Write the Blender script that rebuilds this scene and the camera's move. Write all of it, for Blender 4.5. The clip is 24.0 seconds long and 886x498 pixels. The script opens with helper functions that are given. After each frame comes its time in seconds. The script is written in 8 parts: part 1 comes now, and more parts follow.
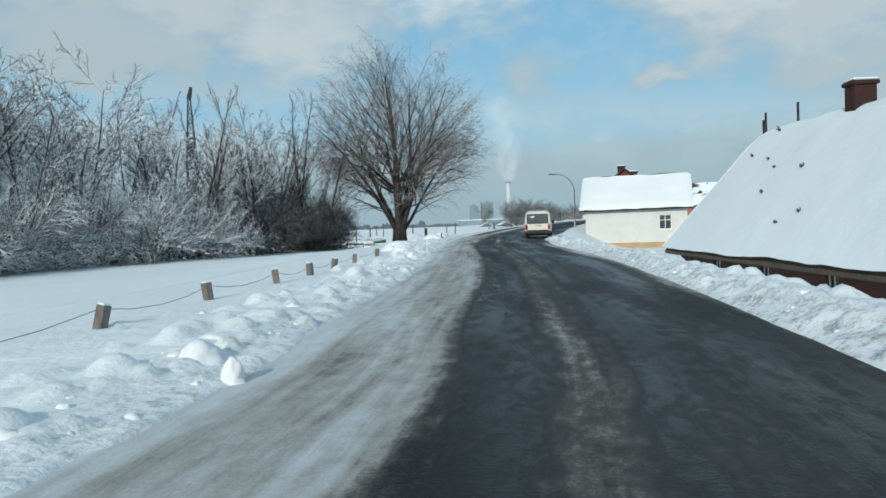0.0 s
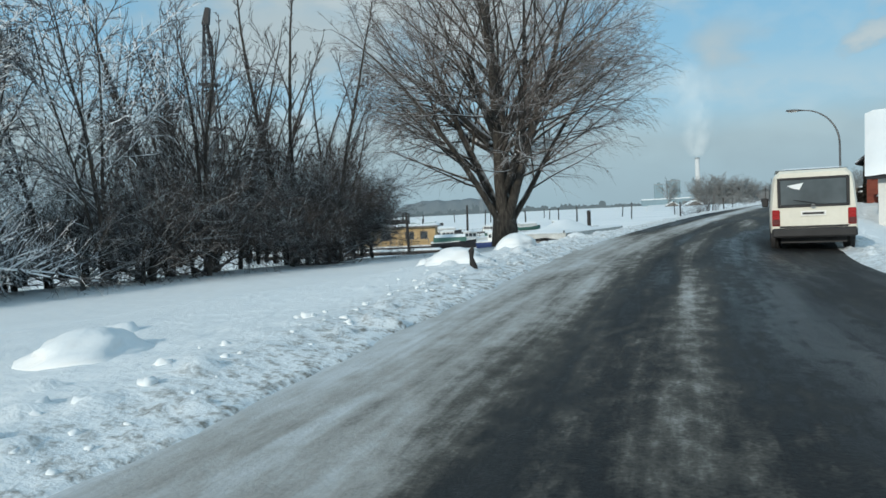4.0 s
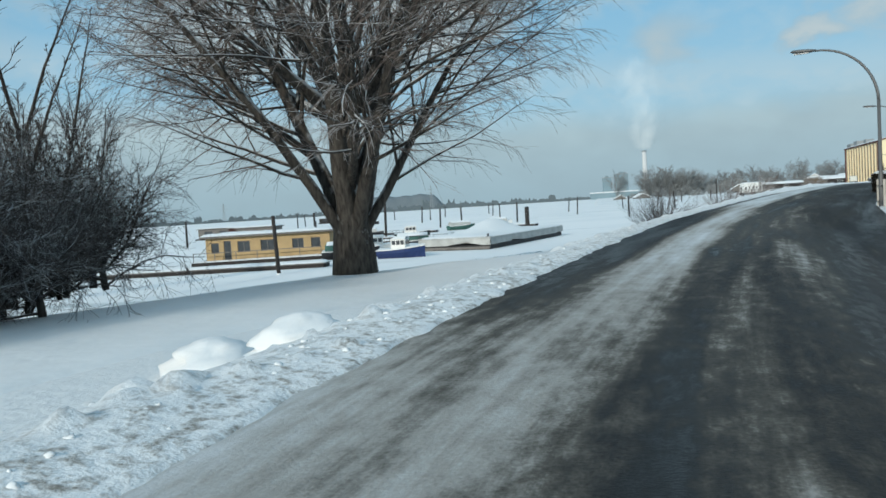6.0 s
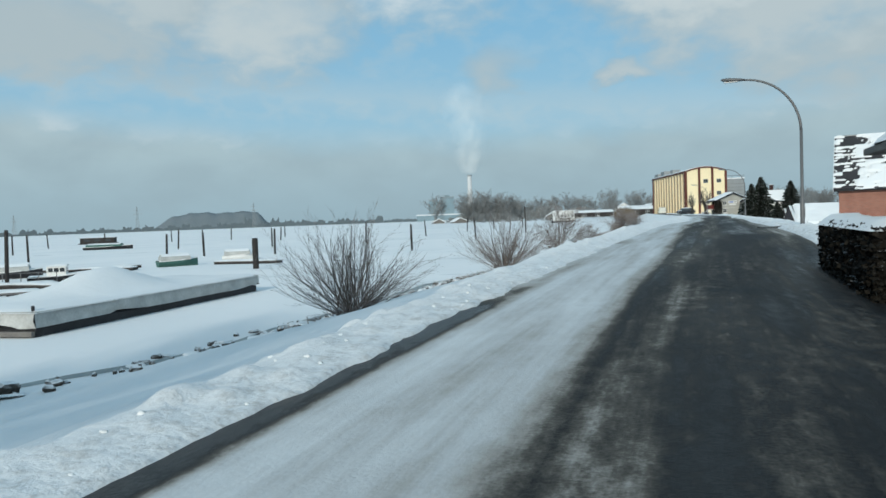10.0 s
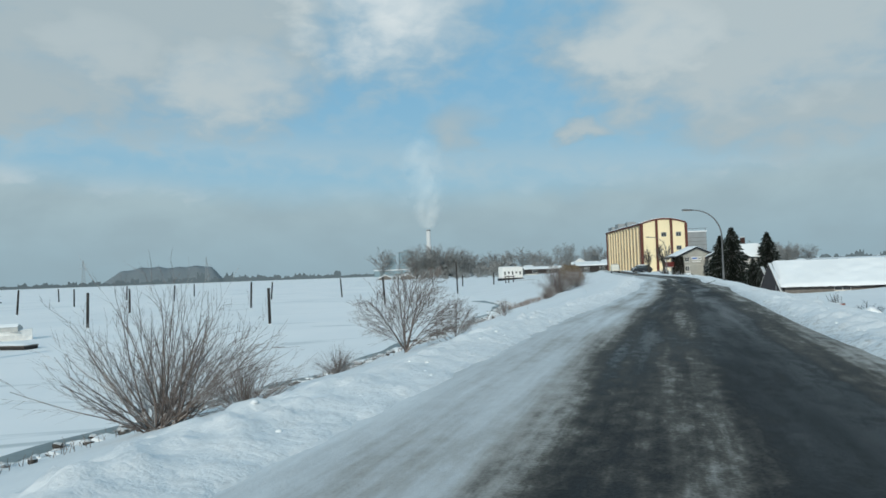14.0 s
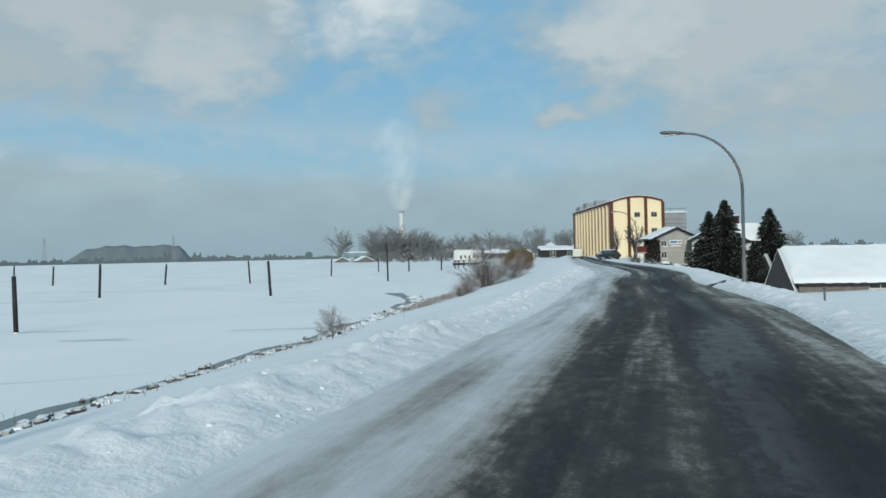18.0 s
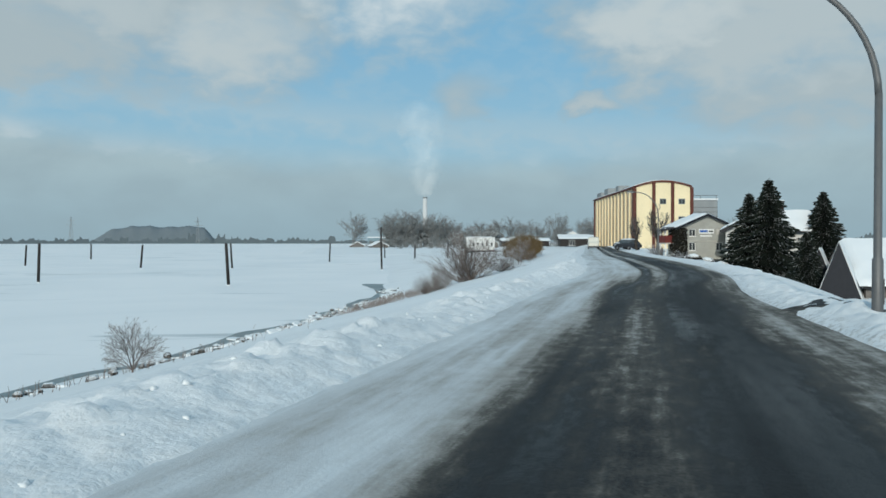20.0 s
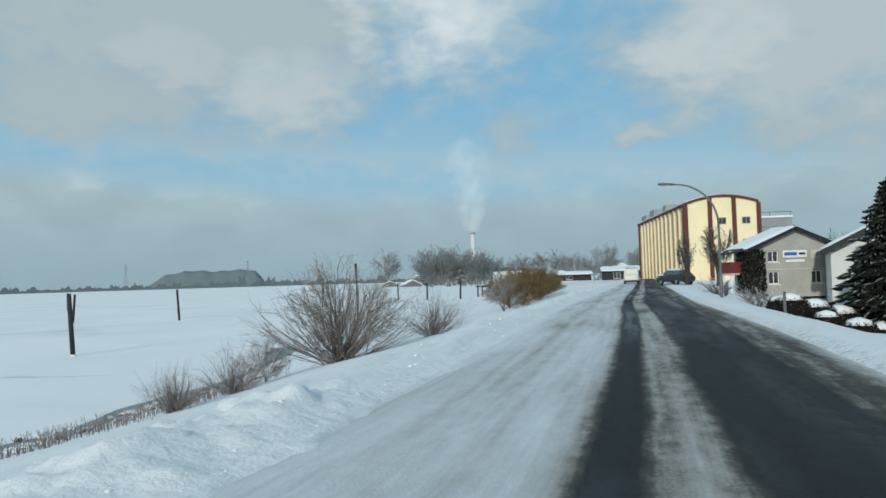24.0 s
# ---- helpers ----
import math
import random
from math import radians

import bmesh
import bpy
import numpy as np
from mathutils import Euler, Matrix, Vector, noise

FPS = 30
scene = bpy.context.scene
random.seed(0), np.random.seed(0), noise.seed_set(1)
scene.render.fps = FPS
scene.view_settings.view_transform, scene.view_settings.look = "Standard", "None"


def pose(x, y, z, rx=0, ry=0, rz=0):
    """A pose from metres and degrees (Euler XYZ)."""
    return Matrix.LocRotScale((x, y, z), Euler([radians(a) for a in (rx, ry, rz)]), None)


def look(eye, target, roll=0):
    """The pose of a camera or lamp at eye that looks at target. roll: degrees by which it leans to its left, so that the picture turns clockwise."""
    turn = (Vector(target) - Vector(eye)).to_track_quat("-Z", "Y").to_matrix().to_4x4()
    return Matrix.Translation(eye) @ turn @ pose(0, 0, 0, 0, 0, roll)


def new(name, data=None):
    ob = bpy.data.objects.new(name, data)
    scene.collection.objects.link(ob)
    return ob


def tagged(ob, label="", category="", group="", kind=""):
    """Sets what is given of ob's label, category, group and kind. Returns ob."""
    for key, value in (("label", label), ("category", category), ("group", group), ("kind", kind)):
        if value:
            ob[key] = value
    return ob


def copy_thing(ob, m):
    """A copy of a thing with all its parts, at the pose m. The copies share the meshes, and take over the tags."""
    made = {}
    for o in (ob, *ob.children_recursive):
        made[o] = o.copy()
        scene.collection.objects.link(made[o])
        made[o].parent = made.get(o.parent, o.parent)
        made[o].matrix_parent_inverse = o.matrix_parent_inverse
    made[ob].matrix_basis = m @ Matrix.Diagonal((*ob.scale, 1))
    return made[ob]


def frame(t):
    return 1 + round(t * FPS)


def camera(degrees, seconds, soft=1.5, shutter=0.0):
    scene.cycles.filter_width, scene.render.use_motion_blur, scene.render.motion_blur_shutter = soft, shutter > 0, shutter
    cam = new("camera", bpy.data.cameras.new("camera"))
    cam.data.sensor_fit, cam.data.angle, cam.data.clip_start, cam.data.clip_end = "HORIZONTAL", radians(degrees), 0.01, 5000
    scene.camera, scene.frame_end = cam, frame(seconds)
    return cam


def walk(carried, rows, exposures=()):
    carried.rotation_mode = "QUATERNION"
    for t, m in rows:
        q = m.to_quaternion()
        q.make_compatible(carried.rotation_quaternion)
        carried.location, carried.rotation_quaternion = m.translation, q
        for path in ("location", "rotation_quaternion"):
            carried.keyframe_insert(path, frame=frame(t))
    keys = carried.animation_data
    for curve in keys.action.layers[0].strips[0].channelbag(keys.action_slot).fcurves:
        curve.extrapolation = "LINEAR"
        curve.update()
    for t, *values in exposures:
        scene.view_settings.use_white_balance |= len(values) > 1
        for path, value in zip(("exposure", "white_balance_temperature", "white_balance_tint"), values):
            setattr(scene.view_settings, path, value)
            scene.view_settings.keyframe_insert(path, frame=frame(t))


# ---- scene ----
cam = camera(61.9, 24.0, soft=1.6)
PATH = [
    (0, (0.327, 5.125, 0.679), (0.355, 7.124, 0.615), -2.1),
    (0.5, (1.139, 9.169, 0.749), (1.102, 11.166, 0.647), -1.3),
    (1, (1.594, 13.613, 0.781), (1.485, 15.609, 0.716), -1.0),
    (1.5, (2.111, 17.764, 0.790), (1.939, 19.755, 0.712), -2.2),
    (2, (2.402, 22.070, 0.786), (2.144, 24.052, 0.739), -1.2),
    (2.5, (2.760, 26.332, 0.777), (2.394, 28.298, 0.727), -1.6),
    (4.5, (3.539, 43.412, 0.806), (3.083, 45.357, 0.702), -2.8),
    (5, (3.854, 47.792, 0.841), (3.470, 49.752, 0.737), -2.6),
    (5.5, (4.311, 51.805, 0.888), (3.988, 53.776, 0.784), -2.3),
    (6, (4.784, 56.478, 0.946), (4.454, 58.447, 0.833), -3.6),
    (6.5, (5.589, 60.564, 1.014), (5.435, 62.554, 0.888), -3.1),
    (7, (6.766, 65.314, 1.090), (6.769, 67.313, 1.029), -1.7),
    (7.5, (7.627, 68.811, 1.172), (7.738, 70.807, 1.111), -3.0),
    (8, (8.701, 72.744, 1.258), (8.881, 74.736, 1.252), -3.6),
    (8.5, (9.947, 76.630, 1.346), (10.134, 78.620, 1.281), -2.9),
    (9, (11.576, 80.890, 1.433), (11.792, 82.877, 1.374), -4.3),
    (9.5, (13.117, 85.102, 1.519), (13.314, 87.092, 1.471), -1.5),
    (10, (14.653, 89.198, 1.600), (14.778, 91.193, 1.518), -2.1),
    (10.5, (16.381, 93.234, 1.676), (16.516, 95.228, 1.612), -1.8),
    (11, (18.091, 97.329, 1.745), (18.238, 99.323, 1.715), -1.4),
    (11.5, (19.940, 101.606, 1.806), (20.248, 103.581, 1.877), -2.5),
    (13.5, (26.050, 115.286, 1.958), (26.280, 117.273, 1.954), -1.2),
    (14, (27.072, 117.991, 1.972), (27.301, 119.976, 2.035), -2.0),
    (14.5, (28.931, 121.809, 1.977), (29.171, 123.794, 2.022), -1.1),
    (15, (30.418, 125.179, 1.973), (30.688, 127.161, 1.993), -1.4),
    (15.5, (31.872, 128.533, 1.962), (32.128, 130.517, 1.988), -0.2),
    (16, (33.376, 132.022, 1.944), (33.701, 133.994, 2.002), 0.7),
    (16.5, (34.844, 135.281, 1.920), (35.169, 137.254, 1.973), 0.9),
    (17, (36.536, 138.878, 1.891), (36.854, 140.852, 1.932), -0.3),
    (17.5, (38.184, 142.362, 1.859), (38.492, 144.338, 1.915), -0.6),
    (18, (39.808, 146.038, 1.825), (40.096, 148.017, 1.840), -1.2),
    (18.5, (41.394, 149.571, 1.789), (41.657, 151.554, 1.772), -1.2),
    (20.5, (47.562, 163.315, 1.665), (47.778, 165.304, 1.645), 0.1),
    (21, (49.014, 167.138, 1.645), (49.176, 169.132, 1.628), -2.7),
    (21.5, (50.510, 170.235, 1.634), (50.648, 172.231, 1.647), -2.7),
    (22, (51.763, 173.554, 1.632), (51.898, 175.549, 1.634), -1.8),
    (22.5, (52.999, 177.121, 1.642), (53.054, 179.121, 1.649), -2.1),
    (23, (54.506, 180.243, 1.667), (54.516, 182.243, 1.674), -2.6),
    (23.5, (55.683, 183.616, 1.709), (55.732, 185.614, 1.771), -2.6),
    (24, (57.288, 186.991, 1.772), (57.367, 188.987, 1.853), -1.7),
]
walk(cam, [(t, look(eye, target, roll)) for t, eye, target, roll in PATH],
     [(0.0, -0.04, 6290, 6), (5.0, -0.02, 6290, 6), (11.0, -0.12, 6290, 6), (15.0, -0.20, 6290, 6), (24.0, -0.18, 6290, 6)])

# world: low winter sun behind the drive, thin broken cloud
SUN_TO = Vector((-0.42, -1.0, 0.0)).normalized()
SUN_EL = radians(21)
world = bpy.data.worlds.new("winter_sky")
scene.world = world
world.use_nodes = True
wt = world.node_tree
wt.nodes.clear()


def node(tree, kind, **kw):
    n = tree.nodes.new(kind)
    for k, v in kw.items():
        if k in n.inputs:
            n.inputs[k].default_value = v
    return n


def maths(tree, op, a, b=None, clamp=False):
    n = tree.nodes.new("ShaderNodeMath")
    n.operation = op
    n.use_clamp = clamp
    for i, v in enumerate((a, b)):
        if v is None:
            continue
        if isinstance(v, (int, float)):
            n.inputs[i].default_value = v
        else:
            tree.links.new(v, n.inputs[i])
    return n.outputs[0]


def ramp(tree, fac, stops):
    n = tree.nodes.new("ShaderNodeValToRGB")
    e = n.color_ramp.elements
    while len(e) < len(stops):
        e.new(0.5)
    for el, (p, c) in zip(e, stops):
        el.position = p
        el.color = (*c, 1) if len(c) == 3 else c
    tree.links.new(fac, n.inputs[0])
    return n.outputs[0]


def mix(tree, fac, a, b, kind="MIX"):
    n = tree.nodes.new("ShaderNodeMix")
    n.data_type = "RGBA"
    n.blend_type = kind
    for sock, v in ((n.inputs[0], fac), (n.inputs[6], a), (n.inputs[7], b)):
        if isinstance(v, (int, float)):
            sock.default_value = v
        elif isinstance(v, tuple):
            sock.default_value = (*v, 1) if len(v) == 3 else v
        else:
            tree.links.new(v, sock)
    return n.outputs[2]


def noise_tex(tree, vec, scale, detail=4.0, rough=0.55, dist=0.0):
    n = node(tree, "ShaderNodeTexNoise", Scale=scale, Detail=detail, Roughness=rough, Distortion=dist)
    if vec is not None:
        tree.links.new(vec, n.inputs["Vector"])
    return n.outputs["Fac"]


# cloud masses over the river: azimuth, elevation, half-width, half-height (degrees), softness, brightness
CLOUDS = [(-17.0, 20.5, 19.0, 9.6, 0.75, 0.30), (-9.6, 14.6, 7.5, 4.2, 0.6, 0.52), (-18.0, 16.5, 6.5, 3.6, 0.6, 0.42), (-24.0, 13.5, 9.0, 3.0, 0.7, 0.26),
          (2.6, 20.0, 8.4, 6.2, 0.5, 1.0), (-2.5, 24.0, 8.0, 4.5, 0.6, 0.8), (30.0, 16.5, 14.5, 7.6, 0.7, 0.42), (23.5, 16.6, 7.5, 4.2, 0.6, 0.60), (34.0, 10.5, 12.0, 3.4, 0.6, 0.30),
          (17.4, 10.3, 2.6, 1.0, 0.6, 0.42), (8.4, 11.0, 2.6, 2.0, 0.4, 0.35), (-2, 31, 22, 6, 0.6, 0.6), (28, 30, 16, 6, 0.6, 0.55)]
# lit heads along the top of the low bank
HEADS = [(-21.4, 8.7, 3.6, 1.6, 0.6), (-17.0, 7.2, 3.0, 1.2, 0.32), (-11.2, 7.0, 3.6, 0.9, 0.34), (2.0, 6.6, 5.0, 0.9, 0.22), (17.5, 6.7, 6.0, 0.9, 0.30), (29.0, 7.6, 6.0, 1.2, 0.30)]


def build_sky():
    t = wt
    out = t.nodes.new("ShaderNodeOutputWorld")
    bg = t.nodes.new("ShaderNodeBackground")
    sky = t.nodes.new("ShaderNodeTexSky")
    sky.sky_type = "NISHITA"
    sky.sun_disc = False
    sky.sun_elevation = SUN_EL
    sky.sun_rotation = math.atan2(SUN_TO.x, SUN_TO.y)
    sky.air_density, sky.dust_density, sky.ozone_density = 1.0, 0.6, 1.6
    co = t.nodes.new("ShaderNodeTexCoord")
    sep = t.nodes.new("ShaderNodeSeparateXYZ")
    t.links.new(co.outputs["Generated"], sep.inputs[0])
    az0 = maths(t, "MULTIPLY", maths(t, "ARCTAN2", sep.outputs[0], sep.outputs[1]), 57.2958)
    el0 = maths(t, "MULTIPLY", maths(t, "ARCSINE", sep.outputs[2]), 57.2958)
    flat = t.nodes.new("ShaderNodeCombineXYZ")
    t.links.new(maths(t, "MULTIPLY", az0, 0.1), flat.inputs[0])
    t.links.new(maths(t, "MULTIPLY", el0, 0.17), flat.inputs[1])
    billow = noise_tex(t, flat.outputs[0], 1.7, 5.0, 0.5, 0.2)
    wisp = noise_tex(t, flat.outputs[0], 3.6, 5.0, 0.52, 0.25)
    broad = noise_tex(t, flat.outputs[0], 0.55, 5.0, 0.5, 0.3)
    # the masses have uneven, soft outlines
    az = maths(t, "ADD", az0, maths(t, "MULTIPLY", maths(t, "SUBTRACT", billow, 0.5), 9.0))
    el = maths(t, "ADD", el0, maths(t, "MULTIPLY", maths(t, "SUBTRACT", wisp, 0.5), 3.0))
    edge = maths(t, "ADD", maths(t, "MULTIPLY", maths(t, "SUBTRACT", billow, 0.5), 1.1), maths(t, "MULTIPLY", maths(t, "SUBTRACT", wisp, 0.5), 0.9))

    def soft_step(x):
        return maths(t, "MULTIPLY", maths(t, "MULTIPLY", x, x), maths(t, "SUBTRACT", 3.0, maths(t, "MULTIPLY", x, 2.0)))

    def oval(a0, e0, sa, se):
        da = maths(t, "DIVIDE", maths(t, "SUBTRACT", az, a0), sa)
        de = maths(t, "DIVIDE", maths(t, "SUBTRACT", el, e0), se)
        return maths(t, "SUBTRACT", 1.0, maths(t, "ADD", maths(t, "MULTIPLY", da, da), maths(t, "MULTIPLY", de, de)))

    cover, light = None, None
    for a0, e0, sa, se, soft, br in CLOUDS:
        f = soft_step(maths(t, "MULTIPLY", maths(t, "ADD", maths(t, "ADD", oval(a0, e0, sa, se), edge), 0.55), soft, True))
        lit = maths(t, "MULTIPLY", f, br)
        cover = f if cover is None else maths(t, "MAXIMUM", cover, f)
        light = lit if light is None else maths(t, "MAXIMUM", light, lit)
    # elsewhere a broken sheet of the same cloud
    away = maths(t, "MULTIPLY", maths(t, "SUBTRACT", maths(t, "ABSOLUTE", maths(t, "SUBTRACT", az0, 5.0)), 42.0), 0.08, True)
    sheet = maths(t, "MULTIPLY", ramp(t, broad, [(0.42, (0, 0, 0)), (0.58, (1, 1, 1))]), away)
    cover = maths(t, "MAXIMUM", cover, sheet)
    light = maths(t, "MAXIMUM", light, maths(t, "MULTIPLY", sheet, 0.6))
    # blue, paler towards the horizon, with thin streaks of high cloud
    blue = mix(t, 0.85, sky.outputs[0], (2.2, 4.5, 6.35), "MIX")
    low = soft_step(maths(t, "MULTIPLY", maths(t, "SUBTRACT", 16.0, el0), 0.085, True))
    blue = mix(t, maths(t, "MULTIPLY", low, 0.62), blue, (3.7, 5.35, 6.2))
    band = maths(t, "SUBTRACT", el, maths(t, "SUBTRACT", 9.0, maths(t, "MULTIPLY", az0, 0.07)))
    streak = maths(t, "SUBTRACT", 1.0, maths(t, "MULTIPLY", maths(t, "ABSOLUTE", band), 0.55), True)
    thin = maths(t, "ADD", maths(t, "MULTIPLY", ramp(t, wisp, [(0.42, (0, 0, 0)), (0.75, (1, 1, 1))]), 0.3), maths(t, "MULTIPLY", streak, 0.35), True)
    col = mix(t, thin, blue, (4.7, 5.6, 6.0))
    # high clouds: grey undersides, white where the sun takes them
    tone = ramp(t, light, [(0.0, (3.5, 4.25, 4.6)), (0.3, (4.25, 4.9, 5.15)), (0.6, (5.5, 6.0, 6.1)), (1.0, (7.7, 8.0, 8.0))])
    col = mix(t, maths(t, "MULTIPLY", cover, 0.94), col, tone)
    # the low grey bank over the far shore
    crest = ramp(t, maths(t, "ADD", maths(t, "MULTIPLY", az0, 0.0125), 0.5), [(0.15, (0.88, 0.88, 0.88)), (0.27, (0.76, 0.76, 0.76)), (0.42, (0.66, 0.66, 0.66)), (0.66, (0.63, 0.63, 0.63)), (0.95, (0.78, 0.78, 0.78))])
    over = maths(t, "SUBTRACT", maths(t, "MULTIPLY", crest, 10.0), el)
    bank = soft_step(maths(t, "MULTIPLY", maths(t, "ADD", maths(t, "ADD", over, maths(t, "MULTIPLY", edge, 1.6)), 1.0), 0.33, True))
    hz = ramp(t, maths(t, "MULTIPLY", el0, 0.1), [(0.0, (3.05, 4.15, 4.75)), (0.25, (3.4, 4.5, 5.05)), (0.55, (3.9, 4.95, 5.35)), (0.85, (4.4, 5.3, 5.6))])
    hz = mix(t, ramp(t, billow, [(0.38, (0.45, 0.45, 0.45)), (0.62, (0, 0, 0))]), hz, (3.0, 3.85, 4.3))
    glow = None
    for a0, e0, sa, se, br in HEADS:
        g = maths(t, "MULTIPLY", soft_step(maths(t, "MULTIPLY", maths(t, "ADD", oval(a0, e0, sa, se), edge), 0.8, True)), br)
        glow = g if glow is None else maths(t, "MAXIMUM", glow, g)
    hz = mix(t, glow, hz, (6.6, 6.8, 6.8))
    col = mix(t, maths(t, "MULTIPLY", bank, 0.95), col, hz)
    t.links.new(col, bg.inputs[0])
    bg.inputs[1].default_value = 0.112
    t.links.new(bg.outputs[0], out.inputs[0])


build_sky()

sun_data = bpy.data.lights.new("sun", "SUN")
sun_data.energy, sun_data.angle, sun_data.color = 2.9, radians(1.2), (1.0, 0.92, 0.80)
sun = new("sun", sun_data)
sun.matrix_world = look((0, 0, 60), Vector((0, 0, 60)) - Vector((SUN_TO.x * math.cos(SUN_EL), SUN_TO.y * math.cos(SUN_EL), math.sin(SUN_EL))))


# ---------------------------------------------------------------- materials
def material(name, rough=0.8, metal=0.0, spec=0.4):
    m = bpy.data.materials.new(name)
    m.use_nodes = True
    t = m.node_tree
    b = t.nodes["Principled BSDF"]
    b.inputs["Roughness"].default_value = rough
    b.inputs["Metallic"].default_value = metal
    b.inputs["Specular IOR Level"].default_value = spec
    return m, t, b


def obj_coord(t, scale=(1, 1, 1)):
    co = t.nodes.new("ShaderNodeTexCoord")
    mp = t.nodes.new("ShaderNodeMapping")
    mp.inputs["Scale"].default_value = scale
    t.links.new(co.outputs["Object"], mp.inputs[0])
    return mp.outputs[0]


def bump(t, b, height, strength=0.3, distance=0.05):
    n = node(t, "ShaderNodeBump", Strength=strength, Distance=distance)
    t.links.new(height, n.inputs["Height"])
    t.links.new(n.outputs[0], b.inputs["Normal"])


def plain(name, col, rough=0.7, metal=0.0, vary=0.25, scale=3.0, bumps=0.15, spec=0.4, stretch=(1, 1, 1)):
    """A painted, wooden or mineral surface with two scales of wear."""
    m, t, b = material(name, rough, metal, spec)
    v = obj_coord(t, stretch)
    n1 = noise_tex(t, v, scale, 5.0)
    n2 = noise_tex(t, v, scale * 9, 4.0)
    f = maths(t, "ADD", maths(t, "MULTIPLY", n1, 0.6), maths(t, "MULTIPLY", n2, 0.4))
    lo = tuple(c * (1 - vary) for c in col)
    hi = tuple(min(1, c * (1 + vary * 0.6)) for c in col)
    t.links.new(ramp(t, f, [(0.3, lo), (0.68, hi)]), b.inputs["Base Color"])
    t.links.new(maths(t, "ADD", maths(t, "MULTIPLY", n2, 0.25), rough - 0.12, True), b.inputs["Roughness"])
    if bumps:
        bump(t, b, n2, bumps, 0.02)
    return m


SNOW_C = (0.76, 0.79, 0.81)


def snow_mat(name, dirt=0.0, soft=1.0):
    m, t, b = material(name, 0.75, 0.0, 0.25)
    v = obj_coord(t)
    n1 = noise_tex(t, v, 0.22, 5.0)
    n2 = noise_tex(t, v, 2.2, 3.0, 0.5)
    n3 = noise_tex(t, v, 22.0, 3.0, 0.6)
    base = ramp(t, n1, [(0.3, tuple(c * 0.93 for c in SNOW_C)), (0.7, SNOW_C)])
    if dirt:
        n4 = noise_tex(t, v, 6.5, 6.0, 0.68)
        d = ramp(t, maths(t, "ADD", maths(t, "MULTIPLY", n4, 0.7), maths(t, "MULTIPLY", n3, 0.3)),
                 [(0.48, (0, 0, 0)), (0.62, (1, 1, 1))])
        at = t.nodes.new("ShaderNodeAttribute")
        at.attribute_name = "dirt"
        f = maths(t, "MULTIPLY", maths(t, "MULTIPLY", d, at.outputs["Fac"]), dirt, True)
        base = mix(t, f, base, (0.17, 0.15, 0.12))
    t.links.new(base, b.inputs["Base Color"])
    h = maths(t, "ADD", maths(t, "MULTIPLY", n2, 0.7 * soft), maths(t, "MULTIPLY", n3, 0.06))
    if dirt:
        h = maths(t, "ADD", h, maths(t, "MULTIPLY", n4, 0.85))
    bump(t, b, h, 0.45, 0.08)
    return m


def ice_mat():
    m, t, b = material("snowed_ice", 0.7, 0.0, 0.3)
    v = obj_coord(t)
    sv = obj_coord(t, (0.35, 1.4, 1))
    n1 = noise_tex(t, v, 0.045, 6.0, 0.55, 0.6)
    n2 = noise_tex(t, sv, 0.10, 5.0, 0.55, 1.2)
    n3 = noise_tex(t, v, 3.0, 4.0)
    wet = ramp(t, n2, [(0.62, (0, 0, 0)), (0.68, (1, 1, 1))])
    base = ramp(t, n1, [(0.3, (0.74, 0.77, 0.79)), (0.6, (0.82, 0.835, 0.845))])
    base = mix(t, maths(t, "MULTIPLY", wet, 0.62), base, (0.30, 0.36, 0.38))
    t.links.new(base, b.inputs["Base Color"])
    t.links.new(ramp(t, wet, [(0, (0.8, 0.8, 0.8)), (1, (0.38, 0.38, 0.38))]), b.inputs["Roughness"])
    bump(t, b, n3, 0.25, 0.04)
    return m


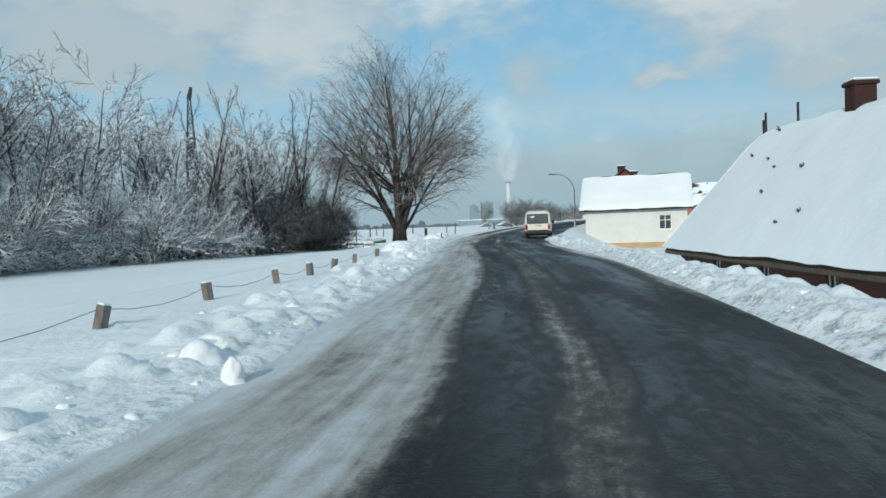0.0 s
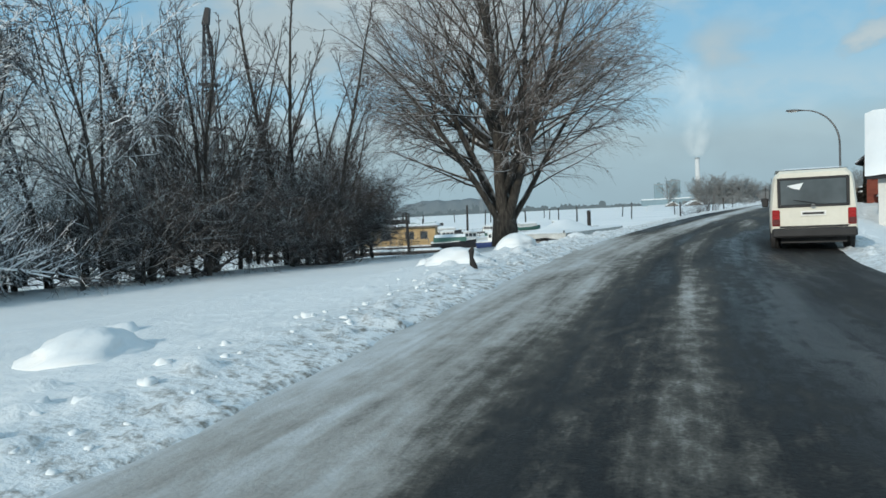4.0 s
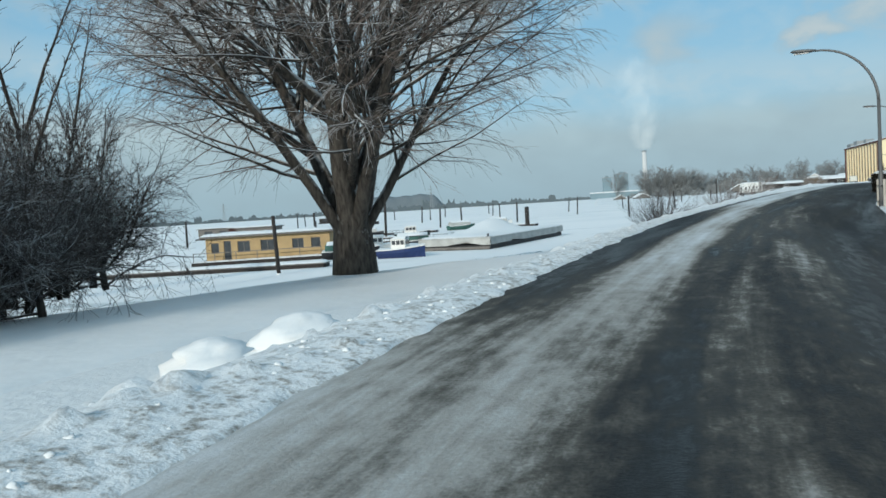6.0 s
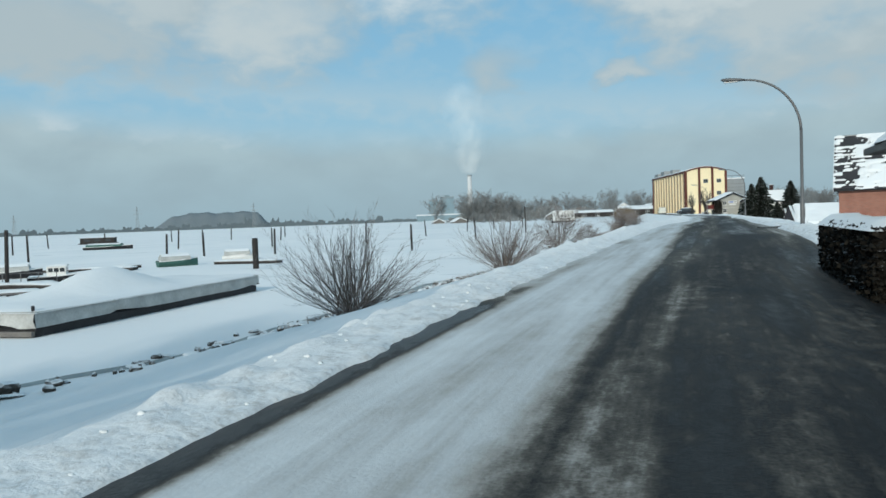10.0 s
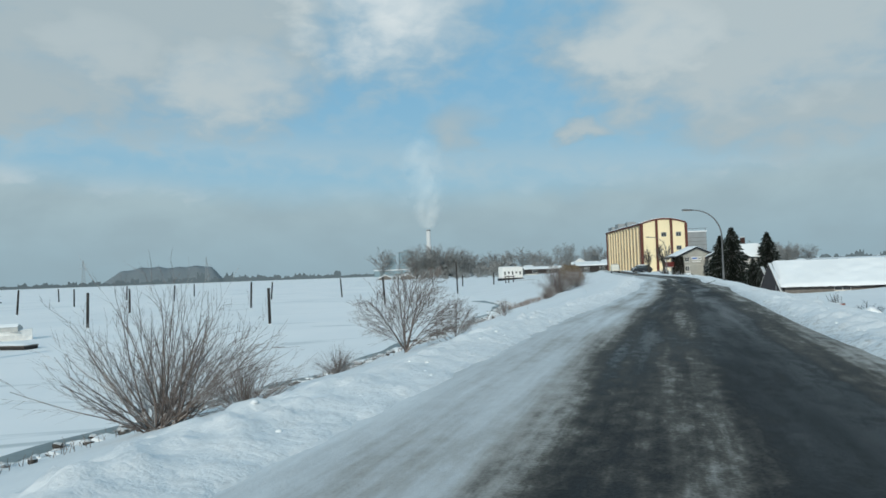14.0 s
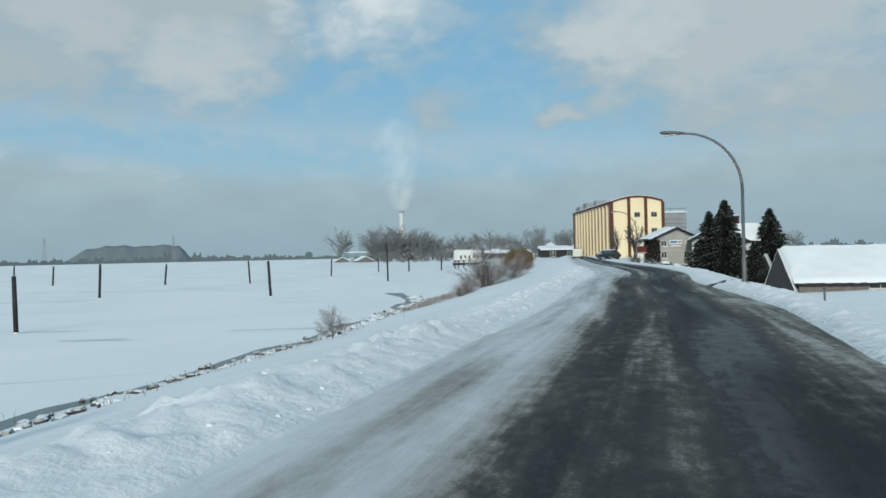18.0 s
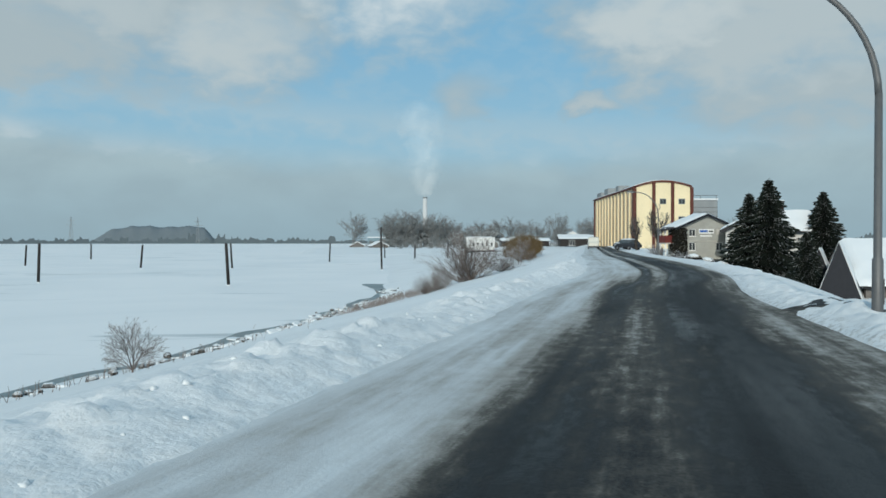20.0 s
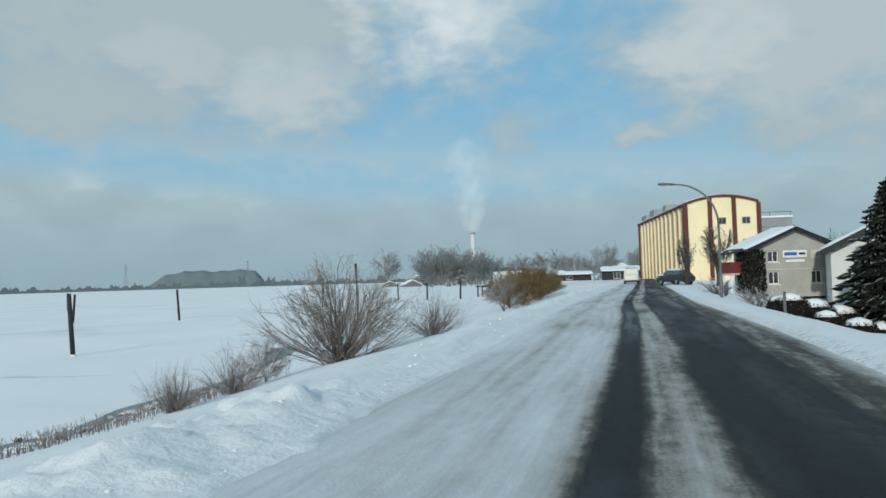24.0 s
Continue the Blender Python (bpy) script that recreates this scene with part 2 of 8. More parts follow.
def road_mat():
    """Wet asphalt; the attribute slush says how much packed snow lies on it."""
    m, t, b = material("slushy_asphalt", 0.5, 0.0, 0.14)
    uv = t.nodes.new("ShaderNodeUVMap")
    uv.uv_map = "lane"
    mp = t.nodes.new("ShaderNodeMapping")
    mp.inputs["Scale"].default_value = (1.0, 0.028, 1)
    t.links.new(uv.outputs[0], mp.inputs[0])
    m2 = t.nodes.new("ShaderNodeMapping")
    m2.inputs["Scale"].default_value = (1.0, 0.14, 1)
    t.links.new(uv.outputs[0], m2.inputs[0])
    streak = noise_tex(t, mp.outputs[0], 4.6, 8.0, 0.62, 0.15)
    streak2 = noise_tex(t, m2.outputs[0], 1.3, 6.0, 0.6, 0.3)
    fine = noise_tex(t, uv.outputs[0], 34.0, 4.0, 0.7)
    m3 = t.nodes.new("ShaderNodeMapping")
    m3.inputs["Scale"].default_value = (1.0, 0.5, 1)
    t.links.new(uv.outputs[0], m3.inputs[0])
    lump = noise_tex(t, m3.outputs[0], 5.5, 7.0, 0.68)
    at = t.nodes.new("ShaderNodeAttribute")
    at.attribute_name = "slush"
    s = maths(t, "ADD", at.outputs["Fac"], maths(t, "MULTIPLY", maths(t, "SUBTRACT", streak, 0.5), 0.48))
    s = maths(t, "ADD", s, maths(t, "MULTIPLY", maths(t, "SUBTRACT", streak2, 0.5), 0.75))
    worn = maths(t, "SUBTRACT", 1.1, at.outputs["Fac"])
    s = maths(t, "ADD", s, maths(t, "MULTIPLY", maths(t, "MULTIPLY", maths(t, "SUBTRACT", lump, 0.5), 0.85), worn))
    s = maths(t, "ADD", s, maths(t, "MULTIPLY", maths(t, "MULTIPLY", maths(t, "SUBTRACT", fine, 0.5), 0.38), worn), True)
    asp = ramp(t, fine, [(0.3, (0.008, 0.009, 0.010)), (0.75, (0.027, 0.028, 0.030))])
    col = ramp(t, s, [(0.0, (0, 0, 0)), (0.20, (0.03, 0.03, 0.03)), (0.36, (0.42, 0.42, 0.42)), (0.56, (1, 1, 1))])
    slush = ramp(t, s, [(0.1, (0.06, 0.058, 0.054)), (0.40, (0.16, 0.152, 0.135)), (0.62, (0.34, 0.338, 0.325)), (0.78, (0.49, 0.515, 0.53)), (0.99, (0.64, 0.68, 0.705))])
    t.links.new(mix(t, col, asp, slush), b.inputs["Base Color"])
    wet = noise_tex(t, m2.outputs[0], 0.55, 4.0, 0.55, 0.4)
    r0 = ramp(t, wet, [(0.42, (0.34, 0.34, 0.34)), (0.6, (0.66, 0.66, 0.66))])
    t.links.new(mix(t, ramp(t, s, [(0.12, (0, 0, 0)), (0.42, (1, 1, 1))]), r0, (0.88, 0.88, 0.88)), b.inputs["Roughness"])
    h = maths(t, "ADD", maths(t, "MULTIPLY", s, 0.8), maths(t, "MULTIPLY", fine, 0.2))
    bump(t, b, h, 0.6, 0.035)
    return m


def bark_mat(name, dark, light, snow=0.8, lo=0.25, hi=0.75, stretch=(1, 1, 0.25)):
    """Bark or twigs with snow lying on the upward sides."""
    m, t, b = material(name, 0.9, 0.0, 0.2)
    v = obj_coord(t, stretch)
    n1 = noise_tex(t, v, 9.0, 5.0)
    n2 = noise_tex(t, obj_coord(t), 2.2, 4.0)
    base = ramp(t, n1, [(0.3, dark), (0.7, light)])
    g = t.nodes.new("ShaderNodeNewGeometry")
    sep = t.nodes.new("ShaderNodeSeparateXYZ")
    t.links.new(g.outputs["Normal"], sep.inputs[0])
    up = maths(t, "ADD", sep.outputs[2], maths(t, "MULTIPLY", maths(t, "SUBTRACT", n2, 0.5), 1.1))
    f = ramp(t, up, [(lo, (0, 0, 0)), (hi, (1, 1, 1))])
    t.links.new(mix(t, maths(t, "MULTIPLY", f, snow), base, (0.78, 0.82, 0.85)), b.inputs["Base Color"])
    bump(t, b, n1, 0.5, 0.03)
    return m


def glass_mat(name, col=(0.03, 0.035, 0.04)):
    m, t, b = material(name, 0.07, 0.0, 0.6)
    n = noise_tex(t, obj_coord(t), 1.2, 3.0)
    t.links.new(ramp(t, n, [(0.3, col), (0.7, tuple(c * 1.8 + 0.01 for c in col))]), b.inputs["Base Color"])
    return m


def brick_mat(name, a, c2, mortar, scale=1.0):
    m, t, b = material(name, 0.9, 0.0, 0.2)
    co = t.nodes.new("ShaderNodeTexCoord")
    br = node(t, "ShaderNodeTexBrick", Scale=1.0)
    br.inputs["Color1"].default_value = (*a, 1)
    br.inputs["Color2"].default_value = (*c2, 1)
    br.inputs["Mortar"].default_value = (*mortar, 1)
    br.inputs["Mortar Size"].default_value = 0.012
    br.inputs["Brick Width"].default_value = 0.25 * scale
    br.inputs["Row Height"].default_value = 0.083 * scale
    # bricks lie along the wall: x along, z up in the wall's own axes
    sep = t.nodes.new("ShaderNodeSeparateXYZ")
    t.links.new(co.outputs["Object"], sep.inputs[0])
    cb = t.nodes.new("ShaderNodeCombineXYZ")
    t.links.new(maths(t, "ADD", sep.outputs[0], sep.outputs[1]), cb.inputs[0])
    t.links.new(sep.outputs[2], cb.inputs[1])
    t.links.new(cb.outputs[0], br.inputs["Vector"])
    n = noise_tex(t, co.outputs["Object"], 1.1, 5.0)
    t.links.new(mix(t, 0.45, br.outputs[0], ramp(t, n, [(0.3, tuple(v * 0.6 for v in a)), (0.7, c2)])), b.inputs["Base Color"])
    bump(t, b, br.outputs["Fac"], -0.4, 0.01)
    return m


SNOW = snow_mat("fresh_snow")
BANK = snow_mat("ploughed_snow", 1.0, 1.4)
ICE = ice_mat()
ROAD = road_mat()
BARK = bark_mat("maple_bark", (0.020, 0.018, 0.016), (0.085, 0.076, 0.066), 0.75, 0.3, 0.7)
TWIG = bark_mat("frosted_twigs", (0.07, 0.055, 0.048), (0.17, 0.14, 0.125), 0.55, 0.2, 0.8)
FROST = bark_mat("snowy_thicket_twigs", (0.035, 0.034, 0.036), (0.17, 0.165, 0.165), 0.95, -1.0, -0.1)
DARKTWIG = bark_mat("dark_thicket_twigs", (0.028, 0.025, 0.025), (0.085, 0.075, 0.07), 0.5, 0.2, 0.85)
WILLOW = bark_mat("willow_shoots", (0.085, 0.07, 0.063), (0.22, 0.185, 0.168), 0.6, 0.2, 0.8)
OLIVE = bark_mat("ochre_willow_shoots", (0.075, 0.052, 0.024), (0.19, 0.13, 0.06), 0.18, 0.3, 0.9)
REED = bark_mat("dry_reed", (0.15, 0.12, 0.105), (0.30, 0.255, 0.235), 0.3, 0.2, 0.9)
NEEDLE = bark_mat("spruce_needles", (0.006, 0.010, 0.008), (0.018, 0.026, 0.019), 0.55, 0.65, 1.1, (1, 1, 1))
HEDGE = bark_mat("hedge_leaves", (0.007, 0.007, 0.006), (0.019, 0.017, 0.013), 0.25, 0.85, 1.25, (1, 1, 1))
IVY = bark_mat("dark_climber", (0.010, 0.011, 0.009), (0.030, 0.028, 0.022), 0.2, 0.9, 1.3, (1, 1, 1))
# no haze in the air: its blue tint is put into this colour
FARWOOD = bark_mat("haze_tinted_far_wood", (0.085, 0.115, 0.13), (0.13, 0.155, 0.17), 0.12, 0.5, 1.1, (1, 1, 1))
# twigs lightened to grey: middle-distance haze painted as base colour
MIDWOOD = bark_mat("haze_greyed_bare_wood", (0.15, 0.165, 0.172), (0.25, 0.255, 0.25), 0.25, 0.3, 1.0, (1, 1, 1))
POSTWOOD = plain("weathered_post_wood", (0.17, 0.15, 0.135), 0.9, vary=0.5, scale=4, bumps=0.4, stretch=(1, 1, 0.2))
PILE = plain("tarred_pile", (0.028, 0.025, 0.024), 0.8, vary=0.5, scale=3, bumps=0.4, stretch=(1, 1, 0.3))
ROPE = plain("grey_rope", (0.25, 0.25, 0.26), 0.9)
GALV = plain("galvanised_steel", (0.14, 0.145, 0.15), 0.55, 0.35, vary=0.2, scale=2)
BLACKSTEEL = plain("dark_painted_steel", (0.025, 0.026, 0.03), 0.6, 0.2, vary=0.4)
WHITEWALL = plain("white_render", (0.60, 0.60, 0.58), 0.9, vary=0.12, scale=0.8, bumps=0.2)
GREYWALL = plain("grey_render", (0.36, 0.36, 0.33), 0.9, vary=0.2, scale=0.7, bumps=0.2)
YELLOWWALL = plain("yellow_silo_render", (0.78, 0.67, 0.44), 0.9, vary=0.10, scale=0.25, bumps=0.1)
PINKWALL = plain("ochre_silo_flank", (0.62, 0.47, 0.31), 0.9, vary=0.14, scale=0.25, bumps=0.1)
RUST = plain("red_brown_pilaster", (0.10, 0.033, 0.024), 0.85, vary=0.25, scale=0.5, bumps=0.1)
REDBRICK = brick_mat("red_brick", (0.15, 0.036, 0.026), (0.22, 0.058, 0.04), (0.15, 0.09, 0.07))
BROWNBRICK = brick_mat("dark_red_brick", (0.032, 0.014, 0.012), (0.055, 0.021, 0.017), (0.07, 0.05, 0.045))
OLDBRICK = brick_mat("old_farm_brick", (0.10, 0.045, 0.036), (0.15, 0.065, 0.05), (0.12, 0.09, 0.08))
PALEBRICK = brick_mat("salmon_brick", (0.27, 0.115, 0.085), (0.35, 0.165, 0.12), (0.25, 0.18, 0.15))
DARKTILE = plain("dark_roof_tile", (0.03, 0.03, 0.034), 0.75, vary=0.4, scale=1.2)
BLACKWOOD = plain("black_bargeboard", (0.010, 0.012, 0.018), 0.6, vary=0.4)
WHITEPAINT = plain("white_paint", (0.75, 0.75, 0.73), 0.6, vary=0.12)
REDWOOD = plain("red_balcony_boards", (0.14, 0.026, 0.022), 0.7, vary=0.3)
CREAMBOAT = plain("ochre_cabin_boards", (0.42, 0.30, 0.155), 0.8, vary=0.25, scale=1.2)
GREENPAINT = plain("green_tarpaulin", (0.05, 0.13, 0.11), 0.7, vary=0.3)
BLUEHULL = plain("blue_hull_paint", (0.02, 0.04, 0.13), 0.4, vary=0.3)
TARP = plain("grey_tarpaulin", (0.42, 0.43, 0.42), 0.7, vary=0.35, scale=1.0, bumps=0.5)
BOARD = plain("grey_boards", (0.17, 0.16, 0.15), 0.9, vary=0.4, scale=2)
VANPAINT = plain("cream_van_paint", (0.66, 0.64, 0.56), 0.35, vary=0.10, scale=1.5, bumps=0.0, spec=0.5)
DIRTPLASTIC = plain("dirty_black_plastic", (0.03, 0.03, 0.032), 0.7, vary=0.4)
RUBBER = plain("tyre_rubber", (0.018, 0.018, 0.018), 0.9, vary=0.3)
RIM = plain("steel_rim", (0.35, 0.35, 0.35), 0.5, 0.6)
REDLENS = plain("red_tail_light", (0.30, 0.012, 0.012), 0.25, vary=0.2, bumps=0.0)
SMOKELENS = plain("smoked_red_lens", (0.10, 0.02, 0.02), 0.3, vary=0.2, bumps=0.0)
GLASS = glass_mat("dark_window_glass")
CARGLASS = glass_mat("car_window_glass", (0.05, 0.06, 0.065))
STONE = plain("field_stone", (0.16, 0.145, 0.13), 0.9, vary=0.5, scale=2.5, bumps=0.5)
SHORESTONE = bark_mat("snowy_shore_stone", (0.022, 0.021, 0.02), (0.085, 0.078, 0.07), 0.9, 0.45, 0.9, (1, 1, 1))
CONCRETE = plain("pale_concrete", (0.50, 0.48, 0.44), 0.9, vary=0.2, scale=0.6)
CARDARK = plain("dark_car_paint", (0.03, 0.033, 0.04), 0.35, vary=0.2)
CARSILVER = plain("silver_car_paint", (0.35, 0.36, 0.37), 0.35, 0.3, vary=0.15)
# wall colour with the blue of distance haze painted in
BLUEHAZE = plain("haze_tinted_tower", (0.20, 0.28, 0.32), 0.95, vary=0.15, scale=0.05, bumps=0.0)
STACK = plain("chimney_concrete", (0.55, 0.57, 0.58), 0.95, vary=0.1, scale=0.03, bumps=0.0)
BLUEINK = plain("blue_sign_paint", (0.03, 0.12, 0.42), 0.6)
GREYMETAL = plain("grey_sheet_metal", (0.25, 0.27, 0.28), 0.6, 0.2, vary=0.2, scale=0.6)


def steam_mat():
    """Thin steam: denser along the middle of the plume, torn by noise."""
    m = bpy.data.materials.new("thin_steam")
    m.use_nodes = True
    t = m.node_tree
    t.nodes.clear()
    out = t.nodes.new("ShaderNodeOutputMaterial")
    tr = t.nodes.new("ShaderNodeBsdfTransparent")
    df = node(t, "ShaderNodeBsdfDiffuse")
    df.inputs[0].default_value = (0.9, 0.9, 0.88, 1)
    mx = t.nodes.new("ShaderNodeMixShader")
    at = t.nodes.new("ShaderNodeAttribute")
    at.attribute_name = "veil"
    co = t.nodes.new("ShaderNodeTexCoord")
    n = noise_tex(t, co.outputs["Object"], 0.022, 7.0, 0.6, 0.5)
    d = maths(t, "SUBTRACT", maths(t, "ADD", at.outputs["Fac"], maths(t, "MULTIPLY", n, 1.5)), 0.98, True)
    t.links.new(maths(t, "MULTIPLY", d, 0.27, True), mx.inputs[0])
    t.links.new(tr.outputs[0], mx.inputs[1])
    t.links.new(df.outputs[0], mx.inputs[2])
    t.links.new(mx.outputs[0], out.inputs[0])
    return m


STEAM = steam_mat()


# ---------------------------------------------------------------- mesh helpers
class Mesh:
    """Collects vertices and faces of one mesh, in the thing's own axes."""

    def __init__(self):
        self.v, self.f = [], []

    def add(self, verts, faces):
        n = len(self.v)
        self.v += [tuple(p) for p in verts]
        self.f += [tuple(i + n for i in f) for f in faces]
        return self

    def box(self, x0, y0, z0, x1, y1, z1, c=0.0, m=None):
        """A box with edges cut by c."""
        a = ((x0, x1), (y0, y1), (z0, z1))
        c = min(c, 0.45 * min(x1 - x0, y1 - y0, z1 - z0))
        if c <= 0:
            vs = [(x, y, z) for x in a[0] for y in a[1] for z in a[2]]
            fs = [(0, 1, 3, 2), (4, 6, 7, 5), (0, 4, 5, 1), (2, 3, 7, 6), (0, 2, 6, 4), (1, 5, 7, 3)]
        else:
            bm = bmesh.new()
            bmesh.ops.create_cube(bm, size=1)
            for v in bm.verts:
                v.co = Vector(((x0 + x1) / 2 + v.co.x * (x1 - x0), (y0 + y1) / 2 + v.co.y * (y1 - y0), (z0 + z1) / 2 + v.co.z * (z1 - z0)))
            bmesh.ops.bevel(bm, geom=bm.edges[:], offset=c, segments=1, affect="EDGES")
            bm.verts.index_update()
            vs = [v.co[:] for v in bm.verts]
            fs = [tuple(v.index for v in f.verts) for f in bm.faces]
            bm.free()
        if m is not None:
            vs = [(m @ Vector(p))[:] for p in vs]
        return self.add(vs, fs)

    def prism(self, outline, y0, y1, m=None):
        """An outline of (x, z) points swept from y0 to y1."""
        n = len(outline)
        vs = [(x, y0, z) for x, z in outline] + [(x, y1, z) for x, z in outline]
        fs = [tuple(range(n)), tuple(range(2 * n - 1, n - 1, -1))]
        fs += [(i, i + n, (i + 1) % n + n, (i + 1) % n) for i in range(n)]
        if m is not None:
            vs = [(m @ Vector(p))[:] for p in vs]
        return self.add(vs, fs)

    def tube(self, pts, radii, sides=6, cap=True):
        pts = [Vector(p) for p in pts]
        n0 = len(self.v)
        ref = Vector((0.31, 0.77, 0.55)).normalized()
        for i, p in enumerate(pts):
            d = (pts[min(i + 1, len(pts) - 1)] - pts[max(i - 1, 0)]).normalized()
            if abs(d.dot(ref)) > 0.92:
                ref = Vector((0.9, -0.3, 0.2)).normalized()
            a = d.cross(ref).normalized()
            b = d.cross(a)
            for k in range(sides):
                w = 2 * math.pi * k / sides
                self.v.append((p + (a * math.cos(w) + b * math.sin(w)) * radii[i])[:])
        for i in range(len(pts) - 1):
            for k in range(sides):
                a0, a1 = n0 + i * sides + k, n0 + i * sides + (k + 1) % sides
                self.f.append((a0, a1, a1 + sides, a0 + sides))
        if cap:
            self.f.append(tuple(range(n0 + sides - 1, n0 - 1, -1)))
            e = n0 + (len(pts) - 1) * sides
            self.f.append(tuple(range(e, e + sides)))
        return self

    def cyl(self, x, y, z0, z1, r0, r1=None, sides=10):
        return self.tube([(x, y, z0), (x, y, z1)], [r0, r0 if r1 is None else r1], sides)

    def disc_wheel(self, c, r, w, sides=18, axis="x"):
        ax = {"x": Vector((1, 0, 0)), "y": Vector((0, 1, 0))}[axis]
        c = Vector(c)
        return self.tube([c - ax * w / 2, c - ax * w * 0.35, c + ax * w * 0.35, c + ax * w / 2], [r * 0.93, r, r, r * 0.93], sides)

    def make(self, name, mat, smooth=False):
        me = bpy.data.meshes.new(name)
        me.from_pydata(self.v, [], self.f)
        if smooth:
            me.polygons.foreach_set("use_smooth", [True] * len(me.polygons))
        for m in mat if isinstance(mat, (list, tuple)) else (mat,):
            me.materials.append(m)
        me.update()
        return me


def part(name, mb, mat, parent, label="", smooth=False):
    """One mesh under a thing or a part; its vertices are in the thing's axes."""
    ob = new(name, mb.make(name, mat, smooth))
    ob.parent = parent
    return tagged(ob, label) if label else ob


def thing(name, m, label, category, group="", kind=""):
    """An empty at the base of a thing; parts go under it."""
    ob = new(name)
    ob.empty_display_size = 0.2
    ob.matrix_basis = m
    return tagged(ob, label, category, group, kind)


def copy_at(ob, m):
    """A copy at the full pose and scale m, whatever the scale of its model."""
    k = ob.scale
    return copy_thing(ob, m @ Matrix.Diagonal((1 / k[0], 1 / k[1], 1 / k[2], 1)))


def solid(name, mb, mat, m, label="", category="", group="", kind="", smooth=False):
    """A thing that is one mesh."""
    ob = new(name, mb.make(name, mat, smooth))
    ob.matrix_basis = m
    return tagged(ob, label, category, group, kind)


def smoothstep(a, b, x):
    t = np.clip((np.asarray(x, float) - a) / (b - a), 0, 1)
    return t * t * (3 - 2 * t)


def vnoise(x, y, seed=0):
    """Smooth value noise in 0..1 for arrays."""
    xi, yi = np.floor(x).astype(np.int64), np.floor(y).astype(np.int64)
    fx, fy = x - xi, y - yi
    fx, fy = fx * fx * (3 - 2 * fx), fy * fy * (3 - 2 * fy)

    def h(a, b):
        n = (a * 374761393 + b * 668265263 + seed * 974711) & 0xFFFFFFFF
        n = ((n ^ (n >> 13)) * 1274126177) & 0xFFFFFFFF
        return ((n ^ (n >> 16)) & 0xFFFF) / 65535.0

    return (h(xi, yi) * (1 - fx) + h(xi + 1, yi) * fx) * (1 - fy) + (h(xi, yi + 1) * (1 - fx) + h(xi + 1, yi + 1) * fx) * fy


def fnoise(x, y, seed=0, octaves=4):
    out, amp, tot = 0.0, 1.0, 0.0
    for k in range(octaves):
        out = out + amp * vnoise(x * 2**k, y * 2**k, seed + 17 * k)
        tot += amp
        amp *= 0.5
    return out / tot


# ---------------------------------------------------------------- the road's line
# plan and height of the line the car keeps to; u counts metres to the right of it
LINE = [(-26, -100, -0.65), (-8, -40, -0.6), (0.3, 5, -0.53), (1.6, 13.7, -0.45), (2.7, 26.2, -0.44), (3.05, 35, -0.43), (3.55, 43.5, -0.41),
        (4.9, 56.4, -0.27), (6.7, 65.3, -0.12), (10.0, 77, 0.13), (13.1, 85.2, 0.30), (16.4, 93.3, 0.46), (19.8, 101.3, 0.58), (26, 115.2, 0.73),
        (33.3, 132, 0.73), (39.8, 146, 0.61), (47.6, 163.5, 0.45), (53, 177, 0.42), (57.3, 187, 0.53), (62.3, 203, 0.55), (67.5, 221, 0.5),
        (74.5, 243, 0.45), (82, 267, 0.45), (95, 308, 0.5), (112, 360, 0.5), (150, 460, 0.5)]


def catmull(pts, step=0.5):
    p = np.array(pts, float)
    p = np.vstack([2 * p[0] - p[1], p, 2 * p[-1] - p[-2]])
    out = []
    for i in range(1, len(p) - 2):
        n = max(2, int(np.linalg.norm(p[i + 1, :2] - p[i, :2]) / step))
        t = np.linspace(0, 1, n, endpoint=False)[:, None]
        a, b, c, d = p[i - 1], p[i], p[i + 1], p[i + 2]
        out.append(0.5 * ((2 * b) + (c - a) * t + (2 * a - 5 * b + 4 * c - d) * t**2 + (3 * b - a - 3 * c + d) * t**3))
    return np.vstack(out + [p[-2][None]])


CL = catmull(LINE)
CS = np.r_[0, np.cumsum(np.linalg.norm(np.diff(CL[:, :2], axis=0), axis=1))]
CS = CS - CS[np.argmin(np.linalg.norm(CL[:, :2] - np.array((0.3, 5.0)), axis=1))]
CT = np.gradient(CL[:, :2], axis=0)
CT /= np.linalg.norm(CT, axis=1)[:, None]


def at_su(s, u):
    """Plan place at s metres along and u to the right, for arrays."""
    x, y = np.interp(s, CS, CL[:, 0]), np.interp(s, CS, CL[:, 1])
    tx, ty = np.interp(s, CS, CT[:, 0]), np.interp(s, CS, CT[:, 1])
    return x + ty * u, y - tx * u


def to_su(x, y):
    x, y = np.atleast_1d(np.asarray(x, float)), np.atleast_1d(np.asarray(y, float))
    s, u = np.zeros(len(x)), np.zeros(len(x))
    for k in range(0, len(x), 4000):
        dx, dy = x[k:k + 4000, None] - CL[None, :, 0], y[k:k + 4000, None] - CL[None, :, 1]
        i = np.argmin(dx * dx + dy * dy, axis=1)
        j = np.arange(len(i))
        t = CT[i]
        s[k:k + 4000] = CS[i] + dx[j, i] * t[:, 0] + dy[j, i] * t[:, 1]
        u[k:k + 4000] = dx[j, i] * t[:, 1] - dy[j, i] * t[:, 0]
    return s, u


def road_z(s):
    return np.interp(s, CS, CL[:, 2])


ICE_Z = -3.2
LEFT_EDGE = -2.65


